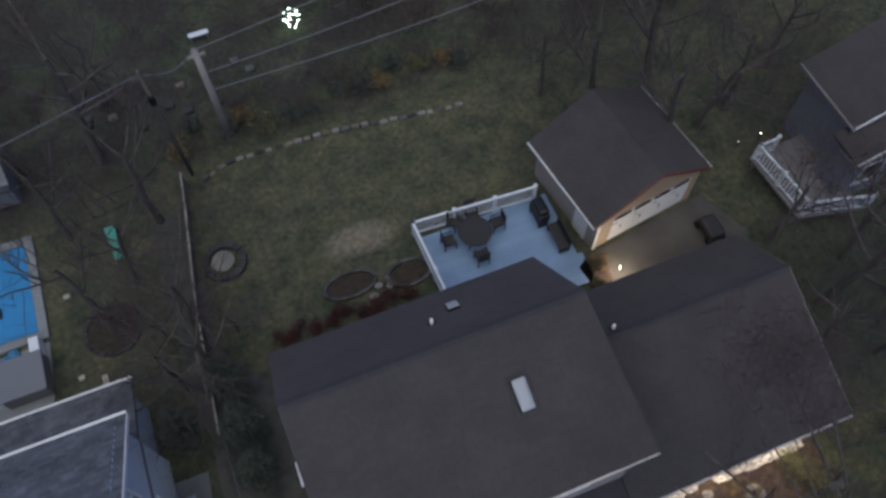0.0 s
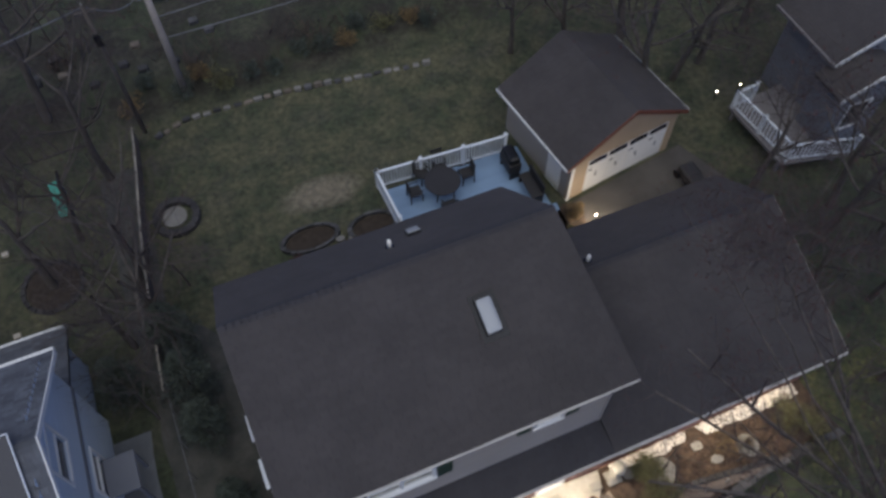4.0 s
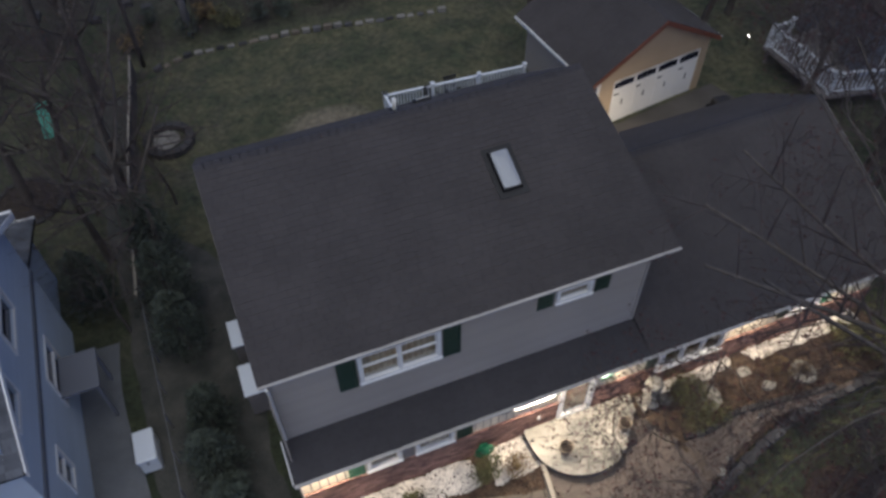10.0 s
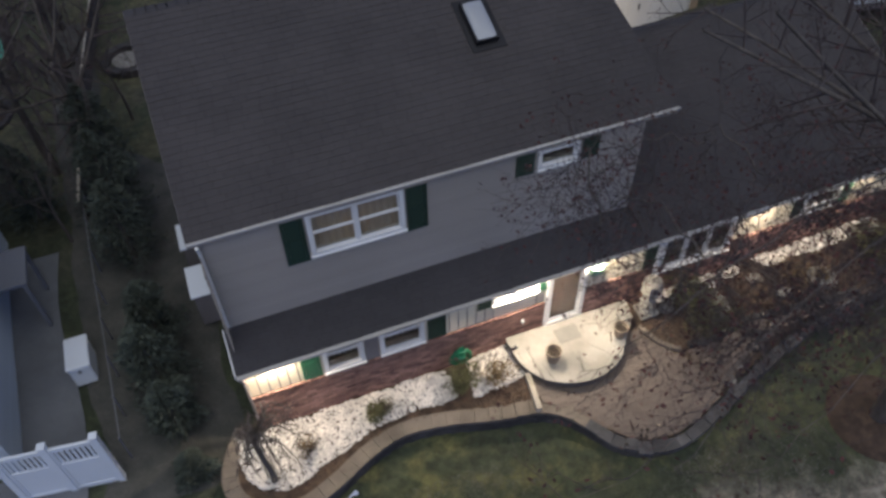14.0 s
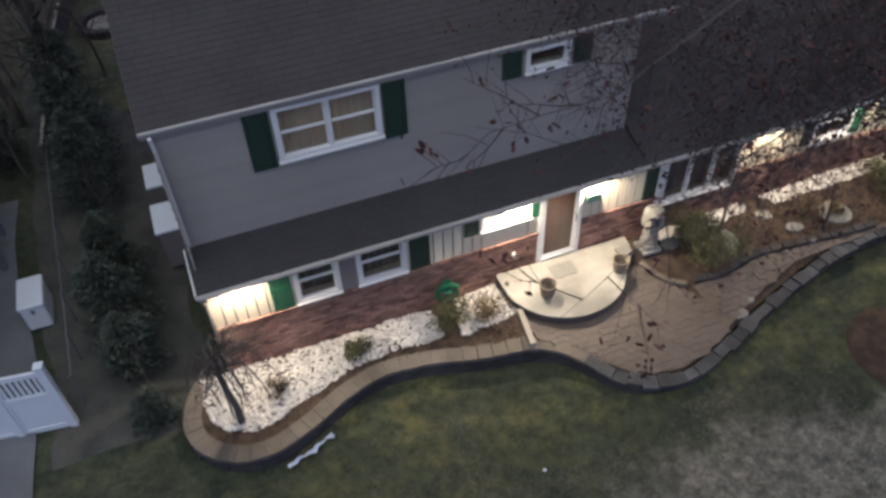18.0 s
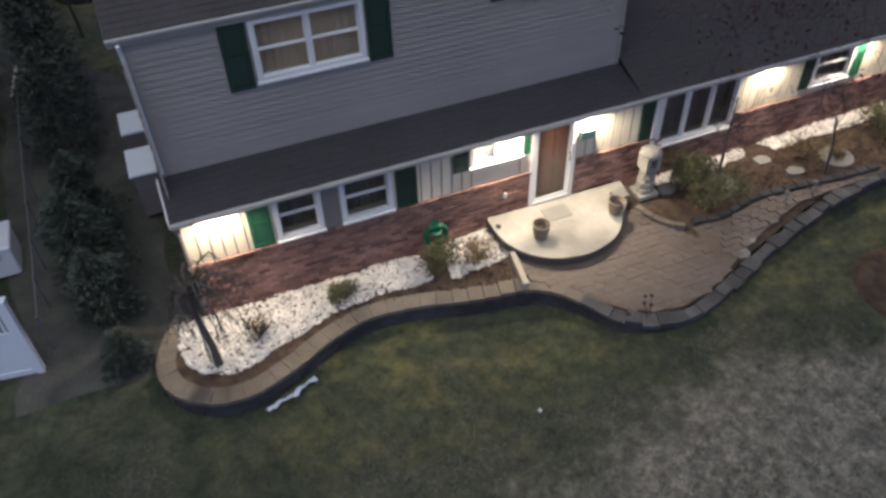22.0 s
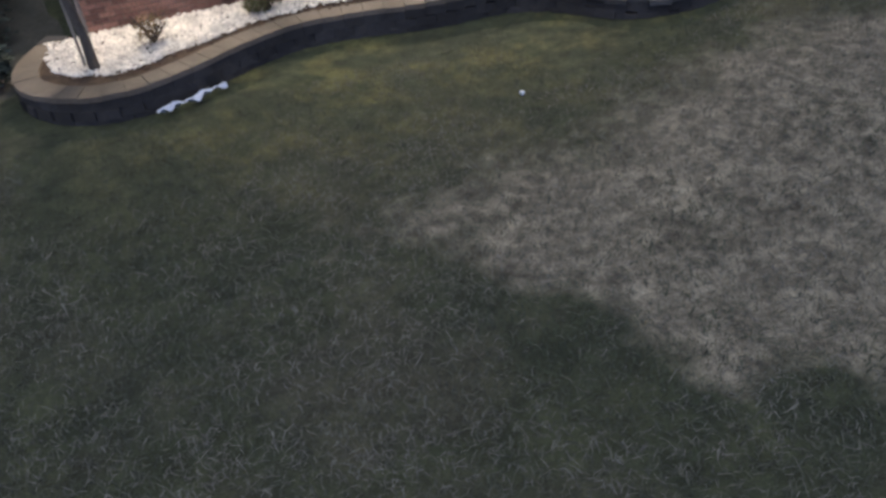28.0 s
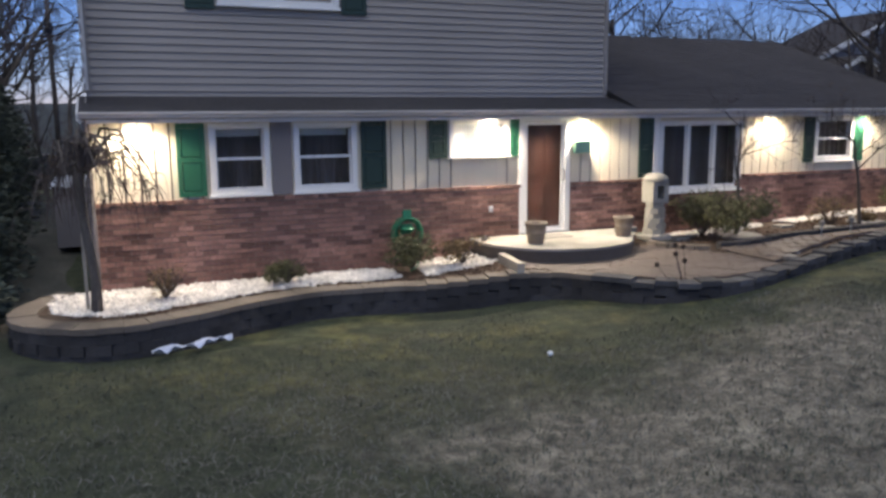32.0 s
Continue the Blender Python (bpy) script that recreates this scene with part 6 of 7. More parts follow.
part("gable_wall", wall_yz(NX - 0.18, NX, NH, NY0, NY1, -0.8, NE), M["bluesiding"], nb)
g = G().prism([(NY0, NE), (NY1, NE), (NRY, NR - 0.15)], NX - 0.18, NX)
part("gable_top", g, M["bluesiding"], nb)
part("front_wall", box(-13, NX - 0.18, NY0, NY0 + 0.18, -0.8, NE), M["bluesiding"], nb)
part("back_wall", box(-13, NX - 0.18, NY1 - 0.18, NY1, -0.5, NE), M["bluesiding"], nb)
z = -0.6
while z < 6.2:
    ya, yb = NY0, NY1
    if z > NE:
        f = (z - NE) / (NR - NE)
        ya, yb = NY0 + (NRY - NY0) * f, NY1 - (NY1 - NRY) * f
    segs = [(ya, yb)]
    for h in NH:
        if z + 0.12 > h[2] and z < h[3]:
            segs = [s for a, b in segs for s in ((a, min(b, h[0])), (max(a, h[1]), b)) if s[1] - s[0] > 0.05]
    for a, b in segs:
        part("lap_board", G().add([(NX, a, z), (NX + 0.022, a, z), (NX, a, z + 0.15), (NX, b, z), (NX + 0.022, b, z), (NX, b, z + 0.15)], [(0, 1, 2), (5, 4, 3), (1, 4, 5, 2), (0, 3, 4, 1)]), M["bluesiding"], nb)
    z += 0.15
for h in NH:
    w = part("window", wall_yz(NX, NX + 0.05, [(h[0], h[1], h[2], h[3])], h[0] - 0.08, h[1] + 0.08, h[2] - 0.08, h[3] + 0.08), M["white"], nb)
    part("pane", box(NX - 0.06, NX - 0.05, h[0], h[1], h[2], h[3]), M["solar"], w)
    part("mullion", box(NX - 0.05, NX + 0.02, h[0], h[1], (h[2] + h[3]) / 2 - 0.025, (h[2] + h[3]) / 2 + 0.025), M["white"], w)
    part("room_back", box(NX - 0.15, NX - 0.1, h[0], h[1], h[2], h[3]), M["room"], w)
part("belt_trim", box(NX + 0.024, NX + 0.06, NY0, NY1, 2.75, 2.92), M["greysiding"], nb)
nroof = part("roof", G().prism([(NY0 - 0.3, NE - 0.15), (NRY, NR), (NY1 + 0.3, NE - 0.15), (NY1 + 0.3, NE - 0.27), (NRY, NR - 0.14), (NY0 - 0.3, NE - 0.27)], -13.2, NX + 0.3), M["underlay"], nb)
lay("shingle_field", tabs(-13.2, NX + 0.3, NY0 - 0.32, NE - 0.16, NRY, NR, seed=60), nroof, M["gshingle"])
lay("shingle_field", tabs(-13.2, NX + 0.3, NY1 + 0.32, NE - 0.16, NRY, NR, seed=61), nroof, M["gshingle"])
for (ya, za, yb, zb) in ((NY0 - 0.3, NE - 0.15, NRY, NR), (NRY, NR, NY1 + 0.3, NE - 0.15)):
    part("rake_board", G().prism([(ya, za), (yb, zb), (yb, zb - 0.18), (ya, za - 0.18)], NX + 0.3, NX + 0.335), M["white"], nb)
part("gutter", box(-13.2, NX + 0.3, NY1 + 0.3, NY1 + 0.42, NE - 0.28, NE - 0.15), M["white"], nb)
ns = (NR - NE + 0.15) / (NRY - NY0 + 0.3)
for i in range(5):
    for j in range(2):
        x_, s = -5.95 - 1.05 * i, 0.45 + 1.68 * j
        ya = NY0 + s
        m = Matrix.Translation((x_, ya, NE - 0.15 + ns * (s + 0.3) + 0.09)) @ Matrix.Rotation(math.atan(ns), 4, "X")
        sp = part("solar_panel", box(0, 1.0, 0, 1.62, 0, 0.03, m=m), M["solar"], nb, "dark solar panel with pale frame")
        for a_ in ((0, 1.0, -0.012, 0.012), (0, 1.0, 1.61, 1.634), (-0.012, 0.012, 0, 1.62), (0.988, 1.012, 0, 1.62)):
            part("panel_frame", G().box(a_[0], a_[1], a_[2], a_[3], 0.0, 0.042, m=m), M["vinyl"], sp)
# low rear wing of the blue house
part("rear_wall", box(-12, -5.0, 9.3, 9.45, -0.3, 2.3), M["bluesiding"], nb)
part("rear_wall", box(-5.15, -5.0, NY1, 9.3, -0.3, 2.3), M["bluesiding"], nb)
rr_ = part("rear_roof", G().prism([(NY1, 3.0), (9.75, 2.3), (9.75, 2.2), (NY1, 2.88)], -12.3, -4.72), M["underlay"], nb)
lay("shingle_field", tabs(-12.3, -4.72, 9.77, 2.3, NY1 + 0.02, 3.0, seed=62), rr_, M["gshingle"])
part("rear_gutter", box(-12.3, -4.72, 9.75, 9.86, 2.2, 2.31), M["white"], nb)
# side bump with flat canopy and steps
part("side_canopy", box(NX + 0.03, NX + 0.95, 4.3, 5.5, 1.35, 1.45, ch=0.02), M["greysiding"], nb)
for sy_ in (4.36, 5.44):
    part("canopy_post", box(NX + 0.84, NX + 0.92, sy_ - 0.04, sy_ + 0.04, -0.6, 1.35), M["greysiding"], nb)
ut = thing("utility_cabinet", "rounded white plastic cabinet beside the drive", "utility cabinet", (-3.25, 2.95, gz(-3.2, 3) - 0.02))
part("cabinet_body", box(-0.24, 0.24, -0.42, 0.42, 0.0, 0.62, ch=0.05), M["vinyl"], ut)
part("cabinet_lid", box(-0.26, 0.26, -0.45, 0.45, 0.62, 0.72, ch=0.04), M["vinyl"], ut)
part("latch", box(-0.03, 0.03, -0.465, -0.45, 0.5, 0.6), M["metal"], ut)
g = G()
nx_, ny_ = 8, 26
for j_ in range(ny_ + 1):
    y_ = -14 + 20.5 * j_ / ny_
    xr_ = -3.55 + 0.12 * math.sin(y_)
    xl_ = -9 if y_ < 0.8 else NX + 0.02
    for i_ in range(nx_ + 1):
        x_ = xl_ + (xr_ - xl_) * i_ / nx_
        g.v.append((x_, y_, gz(x_, y_) + 0.045))
g.f = [(j_ * (nx_ + 1) + i_, j_ * (nx_ + 1) + i_ + 1, (j_ + 1) * (nx_ + 1) + i_ + 1, (j_ + 1) * (nx_ + 1) + i_) for j_ in range(ny_) for i_ in range(nx_)]
tagged(part("side_drive", g, M["sidedrive"]), "grey concrete drive of the neighbour house", "driveway", kind="structure")
wg = thing("white_gate", "white vinyl privacy gate with lattice and dark hinges", "gate", (-2.84, 0.12, -0.74))
wg.rotation_euler = (0, 0, radians(-8))
for k in range(2):
    x0_ = -0.95 * (k + 1)
    part("gate_frame", wall_with_holes(x0_ + 0.02, x0_ + 0.93, 0.06, 1.75, -0.03, 0.03, [(x0_ + 0.12, x0_ + 0.83, 0.18, 1.05), (x0_ + 0.12, x0_ + 0.83, 1.15, 1.64)]), M["vinyl"], wg)
    part("gate_panel", box(x0_ + 0.12, x0_ + 0.83, -0.012, 0.012, 0.18, 1.05), M["vinyl"], wg)
    for j in range(7):
        part("gate_slat", box(x0_ + 0.14 + 0.1 * j, x0_ + 0.19 + 0.1 * j, -0.012, 0.012, 1.15, 1.64), M["vinyl"], wg)
    for zz in (0.3, 1.45):
        part("hinge", box(x0_ + 0.90, x0_ + 0.99, -0.05, -0.03, zz, zz + 0.09), M["darkmetal"], wg)
for k in range(3):
    p_ = part("gate_post", box(-0.95 * k - 0.065, -0.95 * k + 0.065, -0.065, 0.065, -0.1, 1.86), M["vinyl"], wg)
    part("post_cap", G().box(-0.95 * k - 0.08, -0.95 * k + 0.08, -0.08, 0.08, 1.86, 1.91), M["vinyl"], p_)
# fence with wire between the drives
wf = thing("wire_fence", "thin grey wire fence between the houses", "fence", (0, 0, 0))
for k in range(8):
    part("fence_post", G().tube([(-2.6, 0.5 + 1.0 * k, gz(-2.6, k) - 0.1), (-2.6, 0.5 + 1.0 * k, gz(-2.6, k) + 0.95)], 0.022, 6), M["cable"], wf)
for zz in (0.9,):
    part("fence_rail", G().tube([(-2.6, 0.5 + 0.5 * k, gz(-2.6, 0.5 * k) + zz) for k in range(15)], 0.014, 5), M["cable"], wf)

# swimming pool in the neighbour's garden
po_ = thing("swimming_pool", "in-ground pool with blue liner and pale coping", "pool", (-9.6, 15.9, 0.02))
part("pool_floor", box(-1.4, 1.4, -2.0, 2.0, -0.02, 0.0), M["pool"], po_)
part("pool_drain", box(-0.2, 0.2, -0.9, -0.45, 0.001, 0.012), M["darkmetal"], po_)
for a_ in ((-1.75, 1.75, -2.35, -2.0), (-1.75, 1.75, 2.0, 2.35), (-1.75, -1.4, -2.0, 2.0), (1.4, 1.75, -2.0, 2.0)):
    part("coping", box(a_[0], a_[1], a_[2], a_[3], -0.05, 0.12, ch=0.02), M["paving"], po_)
part("pool_water", box(-1.4, 1.4, -2.0, 2.0, 0.05, 0.08), M["water"], po_).visible_shadow = False
tagged(part("pool_patio", G().slab([(-14, 10.6), (-8.1, 10.6), (-7.9, 13.4), (-14, 13.4)], -0.05, 0.03), M["paving"]), "pale paving by the pool", "paving", kind="structure")
sp = thing("covered_spa", "square grey covered hot tub beside the pool", "hot tub", (-8.8, 12.0, 0.02))
part("tub", box(-0.8, 0.8, -0.75, 0.75, 0, 0.75, ch=0.06), M["taupe"], sp)
part("tub_cover", box(-0.84, 0.84, -0.79, 0.79, 0.75, 0.84, ch=0.03), M["greysiding"], sp)
bo = thing("storage_box", "white storage box by the pool", "storage box", (-8.3, 13.2, 0.02))
part("body", box(-0.18, 0.18, -0.35, 0.35, 0, 0.5, ch=0.02), M["vinyl"], bo)
for i, (x, y) in enumerate(((-9.5, 13.1), (-9.2, 13.3))):
    tagged(part("pool_float", G().lathe([(0.05, 0.0), (0.2, 0.03), (0.22, 0.12), (0.1, 0.2), (0.02, 0.2)], 12, (x, y, 0.03)), M["pool"]), "blue pool float on the paving", "pool toy", "pool toys")
sl = thing("play_slide", "small green garden slide", "slide", (-4.75, 15.9, gz(-4.75, 15.9)))
part("chute", G().add([(-0.2, 0, 0.05), (0.2, 0, 0.05), (0.2, 1.1, 0.75), (-0.2, 1.1, 0.75), (-0.2, 0, 0.0), (0.2, 0, 0.0), (0.2, 1.1, 0.70), (-0.2, 1.1, 0.70)], [(0, 1, 2, 3), (7, 6, 5, 4), (0, 4, 5, 1), (1, 5, 6, 2), (2, 6, 7, 3), (3, 7, 4, 0)]), mat("teal_plastic", (0.03, 0.30, 0.22), 0.4), sl)
for sx_ in (-0.18, 0.18):
    part("leg", box(sx_ - 0.03, sx_ + 0.03, 1.05, 1.12, 0, 0.75), M["greysiding"], sl)
for i, (x, y) in enumerate(((-6.2, 10.9), (-7.0, 11.5), (-7.0, 15.0))):
    tagged(part("garden_toy", box(x - 0.12, x + 0.12, y - 0.3 * (i == 0) - 0.1, y + 0.1 + 0.3 * (i == 0), gz(x, y), gz(x, y) + 0.12, ch=0.03), M["timber"]), "pale toy lying on the neighbour lawn", "toy", "toys on the lawn")
shed = thing("garden_shed", "pale weathered shed by the far lawn", "shed", (-8.9, 20.5, gz(-8.9, 20.5)))
part("wall", box(-1.0, 1.0, -0.8, 0.8, 0, 1.6), M["greysiding"], shed)
part("roof", G().prism([(-1.0, 1.55), (0, 2.1), (1.0, 1.55), (1.0, 1.48), (0, 2.02), (-1.0, 1.48)], -1.2, 1.2), M["paving"], shed)

# grey house to the right, with its deck
gh = thing("grey_house", "grey neighbour house with dark roof and white trimmed gables", "house", (-0.9, 0, 0))
part("front_wall", wall_with_holes(23.8, 32.2, -0.2, 3.7, 8.9, 9.1, [(26.0, 27.4, 1.0, 2.3)]), M["greysiding"], gh)
part("side_wall", box(23.8, 24.0, 9.1, 11.6, -0.2, 3.7), M["greysiding"], gh)
part("side_wall", box(32.0, 32.2, 9.1, 11.6, -0.2, 3.7), M["greysiding"], gh)
part("back_wall", box(24.0, 32.0, 11.4, 11.6, -0.2, 3.7), M["greysiding"], gh)
g = G()
g.add([(23.8, 8.9, 3.7), (32.2, 8.9, 3.7), (28.0, 8.9, 5.5), (23.8, 9.1, 3.7), (32.2, 9.1, 3.7), (28.0, 9.1, 5.5)], [(0, 1, 2), (5, 4, 3), (0, 3, 4, 1), (1, 4, 5, 2), (2, 5, 3, 0)])
part("gable", g, M["greysiding"], gh)
pitched(gh, 23.4, 32.6, 28.0, 8.6, 12.0, 3.72, 5.65, M, 84)
part("bay_wall", wall_with_holes(23.2, 25.7, -0.2, 3.15, 7.6, 7.8, [(24.0, 24.9, 1.0, 2.3)]), M["greysiding"], gh)
for sx_ in (23.2, 25.5):
    part("bay_side", box(sx_, sx_ + 0.2, 7.8, 8.9, -0.2, 3.15), M["greysiding"], gh)
g = G()
g.add([(23.2, 7.6, 3.15), (25.7, 7.6, 3.15), (24.45, 7.6, 3.7), (23.2, 7.8, 3.15), (25.7, 7.8, 3.15), (24.45, 7.8, 3.7)], [(0, 1, 2), (5, 4, 3), (0, 3, 4, 1), (1, 4, 5, 2), (2, 5, 3, 0)])
part("bay_gable", g, M["greysiding"], gh)
pitched(gh, 22.95, 25.95, 24.45, 7.4, 8.9, 3.2, 3.85, M, 86)
for (xe, ze, xr, zr, yy) in ((23.4, 3.72, 28.0, 5.65, 8.56), (32.6, 3.72, 28.0, 5.65, 8.56), (22.95, 3.2, 24.45, 3.85, 7.36), (25.95, 3.2, 24.45, 3.85, 7.36)):
    a, b = Vector((xe, yy, ze)), Vector((xr, yy, zr))
    g = G().add([a, b, b + Vector((0, 0, -0.18)), a + Vector((0, 0, -0.18)), a + Vector((0, 0.04, 0)), b + Vector((0, 0.04, 0)), b + Vector((0, 0.04, -0.18)), a + Vector((0, 0.04, -0.18))], [(0, 1, 2, 3), (7, 6, 5, 4), (0, 4, 5, 1), (3, 2, 6, 7), (0, 3, 7, 4), (1, 5, 6, 2)])
    part("rake_board", g, M["white"], gh)
part("gutter", box(23.3, 23.42, 8.6, 12.0, 3.58, 3.70), M["taupe"], gh)
for h, y_ in (((26.0, 27.4, 1.0, 2.3), 8.9), ((24.0, 24.9, 1.0, 2.3), 7.6)):
    w = part("window", wall_with_holes(h[0] - 0.08, h[1] + 0.08, h[2] - 0.08, h[3] + 0.08, y_ - 0.04, y_, [h]), M["white"], gh)
    part("pane", box(h[0], h[1], y_ + 0.05, y_ + 0.06, h[2], h[3]), M["solar"], w)
rd = thing("grey_house_deck", "raised timber deck of the grey house", "deck", (0, 0, 0))
part("deck_floor", G().slab([(20.5, 7.2), (23.15, 6.6), (23.15, 10.6), (20.3, 10.4)], 0.55, 0.65), M["taupe"], rd)
for (x, y) in ((20.6, 7.4), (20.5, 10.2), (22.9, 7.0), (22.9, 10.3)):
    part("deck_post", box(x - 0.06, x + 0.06, y - 0.06, y + 0.06, -0.2, 0.55), M["taupe"], rd)
rr2 = thing("grey_house_railing", "white railing round the raised deck", "railing", (0, 0, 0))
railing(rr2, [(21.3, 10.35), (20.4, 10.3), (20.75, 7.3), (23.2, 6.65)], 0.65, 0.9, 0.16)

# far white house beyond the back garden
fh = thing("far_house", "white house behind the back gardens", "house", (10.4, 26.0, gz(10, 26)))
part("wall", box(-4, 4, 0, 6, 0, 3.0), M["white"], fh)
part("roof", G().prism([(-0.5, 2.9), (3, 4.6), (6.5, 2.9), (6.5, 2.8), (3, 4.45), (-0.5, 2.8)], -4.4, 4.4), M["gshingle"], fh)
part("far_door", box(-1.0, -0.1, -0.04, 0.0, 0, 2.0), M["taupe"], fh)
ls_ = thing("lit_shrub", "shrub hung with small cool white lights", "light string", (5.0, 24.3, gz(5, 24.3)))
part("stemwork", twigs(0.4, 1.2, 18, 500), M["twig"], ls_)
cool = mat("cool_bulb", (0.75, 1.0, 0.85), 0.4, emit=5.0, bump=0)
q = random.Random(8)
for k in range(22):
    p_ = (q.uniform(-0.35, 0.35), q.uniform(-0.3, 0.3), q.uniform(0.15, 1.2))
    part("bulb", G().lathe([(0.004, -0.034), (0.034, 0.0), (0.004, 0.034)], 6, p_), cool, ls_)
for (x, y) in ((20.4, 11.3), (21.5, 11.3)):
    ol = thing("garden_lamp", "tiny lit garden lamp", "lamp", (x, y, gz(x, y)), "garden lamps")
    part("stake", G().lathe([(0.02, 0), (0.02, 0.5), (0.01, 0.5)], 6), M["darkmetal"], ol)
    part("bulb", G().lathe([(0.004, 0.5), (0.013, 0.512), (0.004, 0.524)], 8), bulb, ol)

# =====================  trees and hedges round about  =====================
def plain_tree(name, seed, h, r, label, dens=(7, 5, 4), top=3, leaf=None):
    return tree(name, 0, 0, -50, h, r, seed, label, top, leaf, dens)


kinds = [plain_tree("bare_tree", 201, 8.5, 0.16, "tall bare winter tree behind the gardens", (8, 7, 5)), plain_tree("bare_tree", 202, 7.5, 0.14, "bare winter tree with many twigs", (9, 7, 5)), plain_tree("bare_tree", 203, 9.5, 0.18, "large bare winter tree", (8, 7, 5), 3, ("redleaf", 0.4, 0.05))]
spots = []
for i in range(34):
    spots.append((rng.uniform(-26, 44), rng.uniform(23.5, 42)))
for i in range(8):
    spots.append((rng.uniform(-20, -10), rng.uniform(20, 30)))
spots += [(-5.6, 13.0), (-7.4, 21.0), (-4.6, 20.5), (-11, 19.8), (19.5, 13.0), (18.8, 16.0), (22, 19.5), (25.5, 20), (19.6, 4.0), (20.5, 1.5), (18.9, -1.0), (21.5, 5.2), (19.2, 7.0), (18.6, 2.4), (22.3, 3.4), (20.2, -1.8), (18.0, -3.4), (17.6, 12.2), (21.0, 13.4), (24.0, 14.6), (16.0, 15.8), (14.0, 17.0), (28, 4.0), (24.5, 2.0),
          (-3.4, 9.6), (-4.4, 14.6), (-2.7, 11.6), (-2.9, 17.0), (-2.0, 9.9), (-6.5, 17.5), (25, 25), (28, 24), (31, 26), (34, 25), (37, 27), (23, 27)]
for i, (x, y) in enumerate(spots):
    k = kinds[i % 3]
    s = rng.uniform(0.75, 1.15)
    copy_thing(k, Matrix.Translation((x, y, gz(x, y) - 0.05)) @ Matrix.Rotation(rng.uniform(0, 6.28), 4, "Z") @ Matrix.Diagonal((s, s, s, 1)))
for k in kinds:
    for o in list(k.children_recursive) + [k]:
        bpy.data.objects.remove(o, do_unlink=True)

# evergreen screen between the houses
def conifer(x, y, z, r, h, seed):
    t = thing("evergreen_bush", "dense dark evergreen between the houses", "evergreen", (x, y, z), "evergreens between the houses")
    part("trunk", G().tube([(0, 0, -0.1), (0, 0, h * 0.9)], [0.07, 0.02], 6), M["bark"], t)
    q = random.Random(seed)
    g = G()
    for _ in range(4600):
        f = q.random() ** 0.8
        a = q.uniform(0, 6.28)
        rad = r * (1 - f ** 2.2) ** 0.8 * (0.35 + 0.65 * q.random() ** 0.6) * (0.95 + 0.8 * noise.noise((f * 2.6 * h, a * 0.9, seed * 1.7)))
        p = Vector((math.cos(a) * rad, math.sin(a) * rad, 0.1 + f * h))
        d = (Vector((math.cos(a), math.sin(a), q.uniform(-0.4, 0.7)))).normalized()
        b = d.cross(Vector((q.gauss(0, 1), q.gauss(0, 1), q.gauss(0, 1)))).normalized()
        k = q.uniform(0.04, 0.10)
        g.add([p - d * k * 0.4, p + b * k * 0.3, p + d * k, p - b * k * 0.3], [(0, 1, 2), (0, 2, 3)])
    me = bpy.data.meshes.new("needles")
    me.from_pydata(g.v, [], g.f)
    part("foliage", me, M["evergreen"], t)


for i, (x, y, r, h) in enumerate(((-1.55, 0.9, 0.6, 1.6), (-1.7, 2.0, 0.7, 2.1), (-1.6, 3.2, 0.65, 1.9), (-1.75, 5.6, 0.75, 2.6), (-1.9, 7.2, 0.8, 2.8), (-2.0, 9.0, 0.8, 2.9), (-3.9, 8.0, 0.7, 2.4), (-1.35, -0.4, 0.42, 0.9))):
    conifer(x, y, gz(x, y), r, h, 300 + i)
g = G()
nx_, ny_ = 6, 30
for j_ in range(ny_ + 1):
    y_ = -1.0 + 18.5 * j_ / ny_
    for i_ in range(nx_ + 1):
        f_ = i_ / nx_
        x_ = -3.5 + 0.25 * noise.noise((y_ * 0.6, 1.0, 4.0)) + (3.55 - 1.9 * smooth(7.6, 11.0, y_) + 0.3 * noise.noise((y_ * 0.5, 7.0, 4.0)) - 0.7 * (1 - smooth(-1.0, 0.2, y_))) * f_
        g.v.append((x_, y_, gz(x_, y_) + (0.03 if 0 < i_ < nx_ and 0 < j_ < ny_ else -0.03)))
g.f = [(j_ * (nx_ + 1) + i_, j_ * (nx_ + 1) + i_ + 1, (j_ + 1) * (nx_ + 1) + i_ + 1, (j_ + 1) * (nx_ + 1) + i_) for j_ in range(ny_) for i_ in range(nx_)]
tagged(part("leaf_litter", g, M["litter"], smooth_shade=True), "dark strip of leaf litter under the evergreens", "leaf litter", kind="structure")
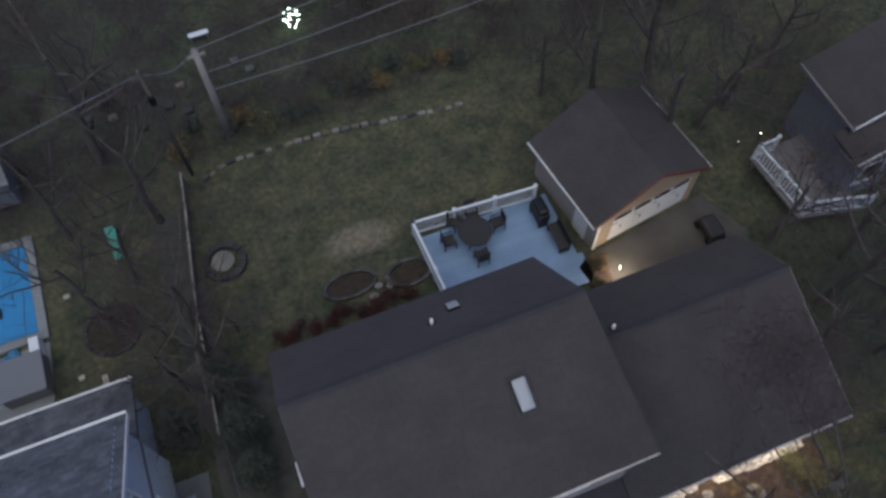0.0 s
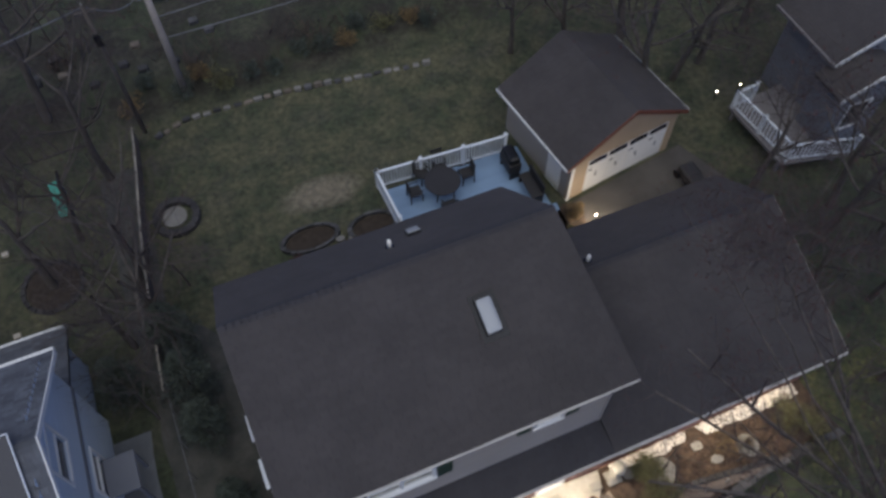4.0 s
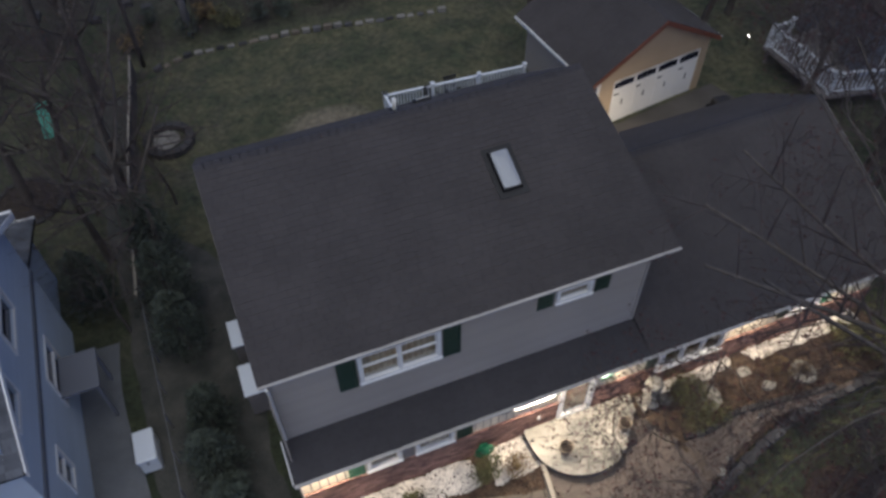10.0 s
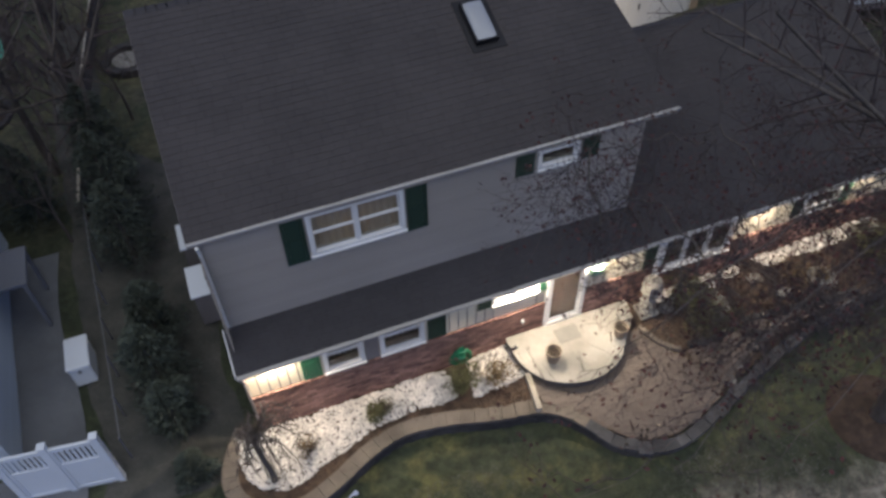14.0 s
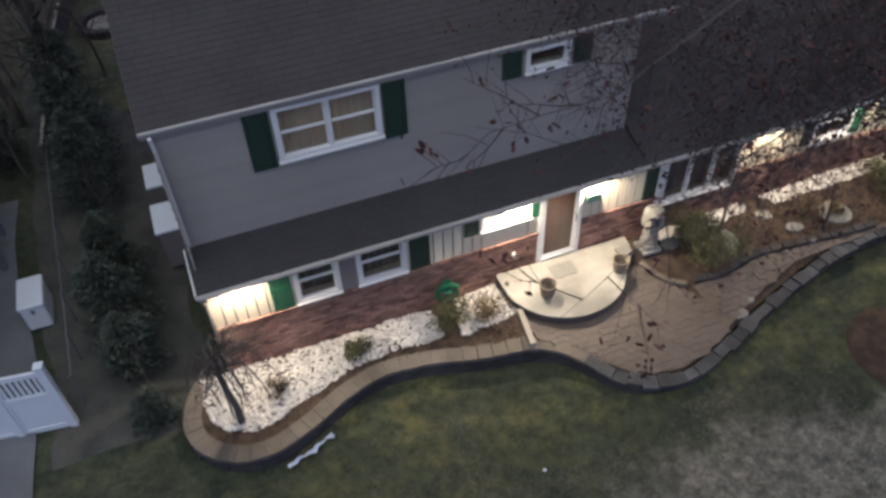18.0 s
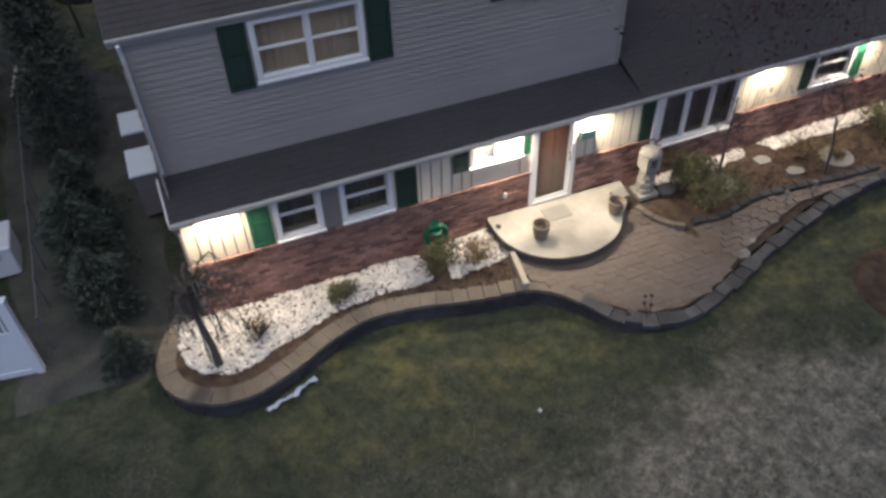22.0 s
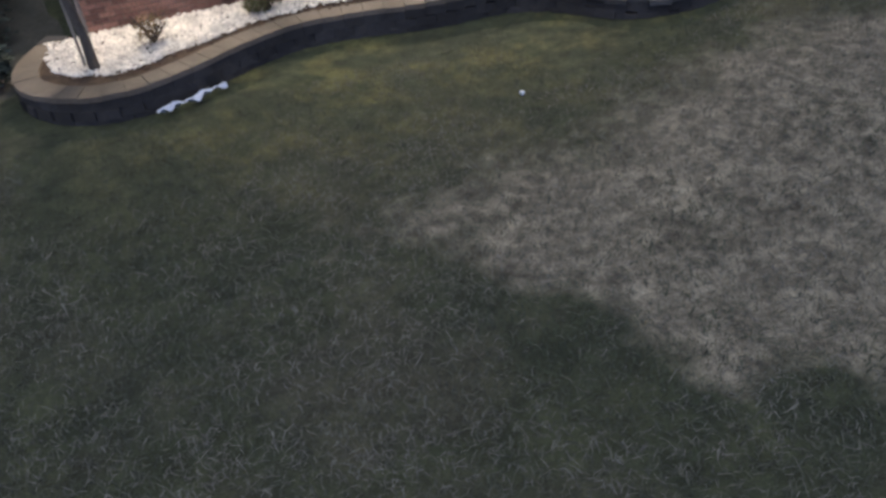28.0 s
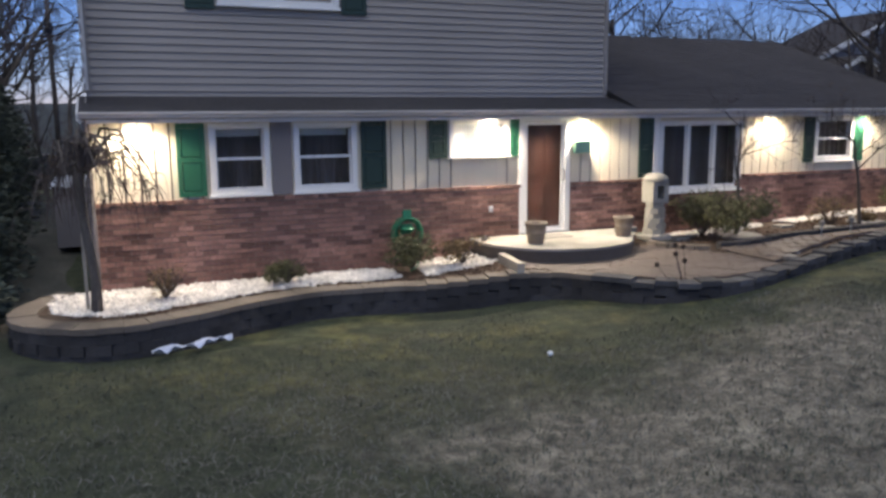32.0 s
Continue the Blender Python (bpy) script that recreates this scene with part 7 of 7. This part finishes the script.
# thin leafless saplings left of the house
for i, (x, y) in enumerate(((-3.2, 6.8), (-2.3, 10.8), (-1.2, 11.2), (-3.6, 11.6))):
    tree("sapling", x, y, gz(x, y), 4.6, 0.05, 400 + i, "thin bare sapling between the gardens", 3, None, (7, 5, 4))

# ---- grass blades on the front lawn ----
def blades(n, seed, ys, ls, hs, ws, far):
    q = random.Random(seed)
    g = G()
    while n > 0:
        x, y = q.uniform(-3.0, 11.0), q.uniform(*ys)
        if (y > -2.3 and -1.2 < x < 5) or (5.5 < x < 10.8 and y > -3.9):
            continue
        if far and noise.noise((x * 2.2, y * 2.2, 3.0)) < q.uniform(-0.5, 0.35):
            continue
        n -= 1
        z = gz(x, y)
        a, turn = q.uniform(0, 6.28), q.uniform(-0.9, 0.9)
        l, hgt, w = q.uniform(*ls), q.uniform(*hs), q.uniform(*ws)
        c, s = math.cos(a), math.sin(a)
        c2, s2 = math.cos(a + turn), math.sin(a + turn)
        mx, my = x + c * l * 0.5, y + s * l * 0.5
        g.add([(x - s * w, y + c * w, z), (x + s * w, y - c * w, z), (mx + s * w, my - c * w, z + hgt), (mx - s * w, my + c * w, z + hgt), (mx + c2 * l * 0.5, my + s2 * l * 0.5, z + hgt * 0.6)],
              [(0, 1, 2, 3), (3, 2, 4)])
    me = bpy.data.meshes.new("grass_blades")
    me.from_pydata(g.v, [], g.f)
    return me


blade = mat("grass_blade", (0.122, 0.118, 0.098), 0.8, 5, 0.35, 0.0, island=0.55, second=(0.046, 0.058, 0.036))
strawblade = mat("straw_blade", (0.21, 0.205, 0.185), 0.8, 5, 0.3, 0.0, island=0.45)
tagged(part("grass_blades", blades(60000, 9, (-11.6, -1.9), (0.04, 0.12), (0.012, 0.055), (0.002, 0.0045), False), blade), "matted winter grass blades, straw and green", "grass", kind="stuff")
tagged(part("straw_blades", blades(15000, 19, (-11.6, -4.2), (0.05, 0.16), (0.012, 0.045), (0.0014, 0.0030), True), strawblade), "long pale dead grass blades lying in tangles", "grass", kind="stuff")
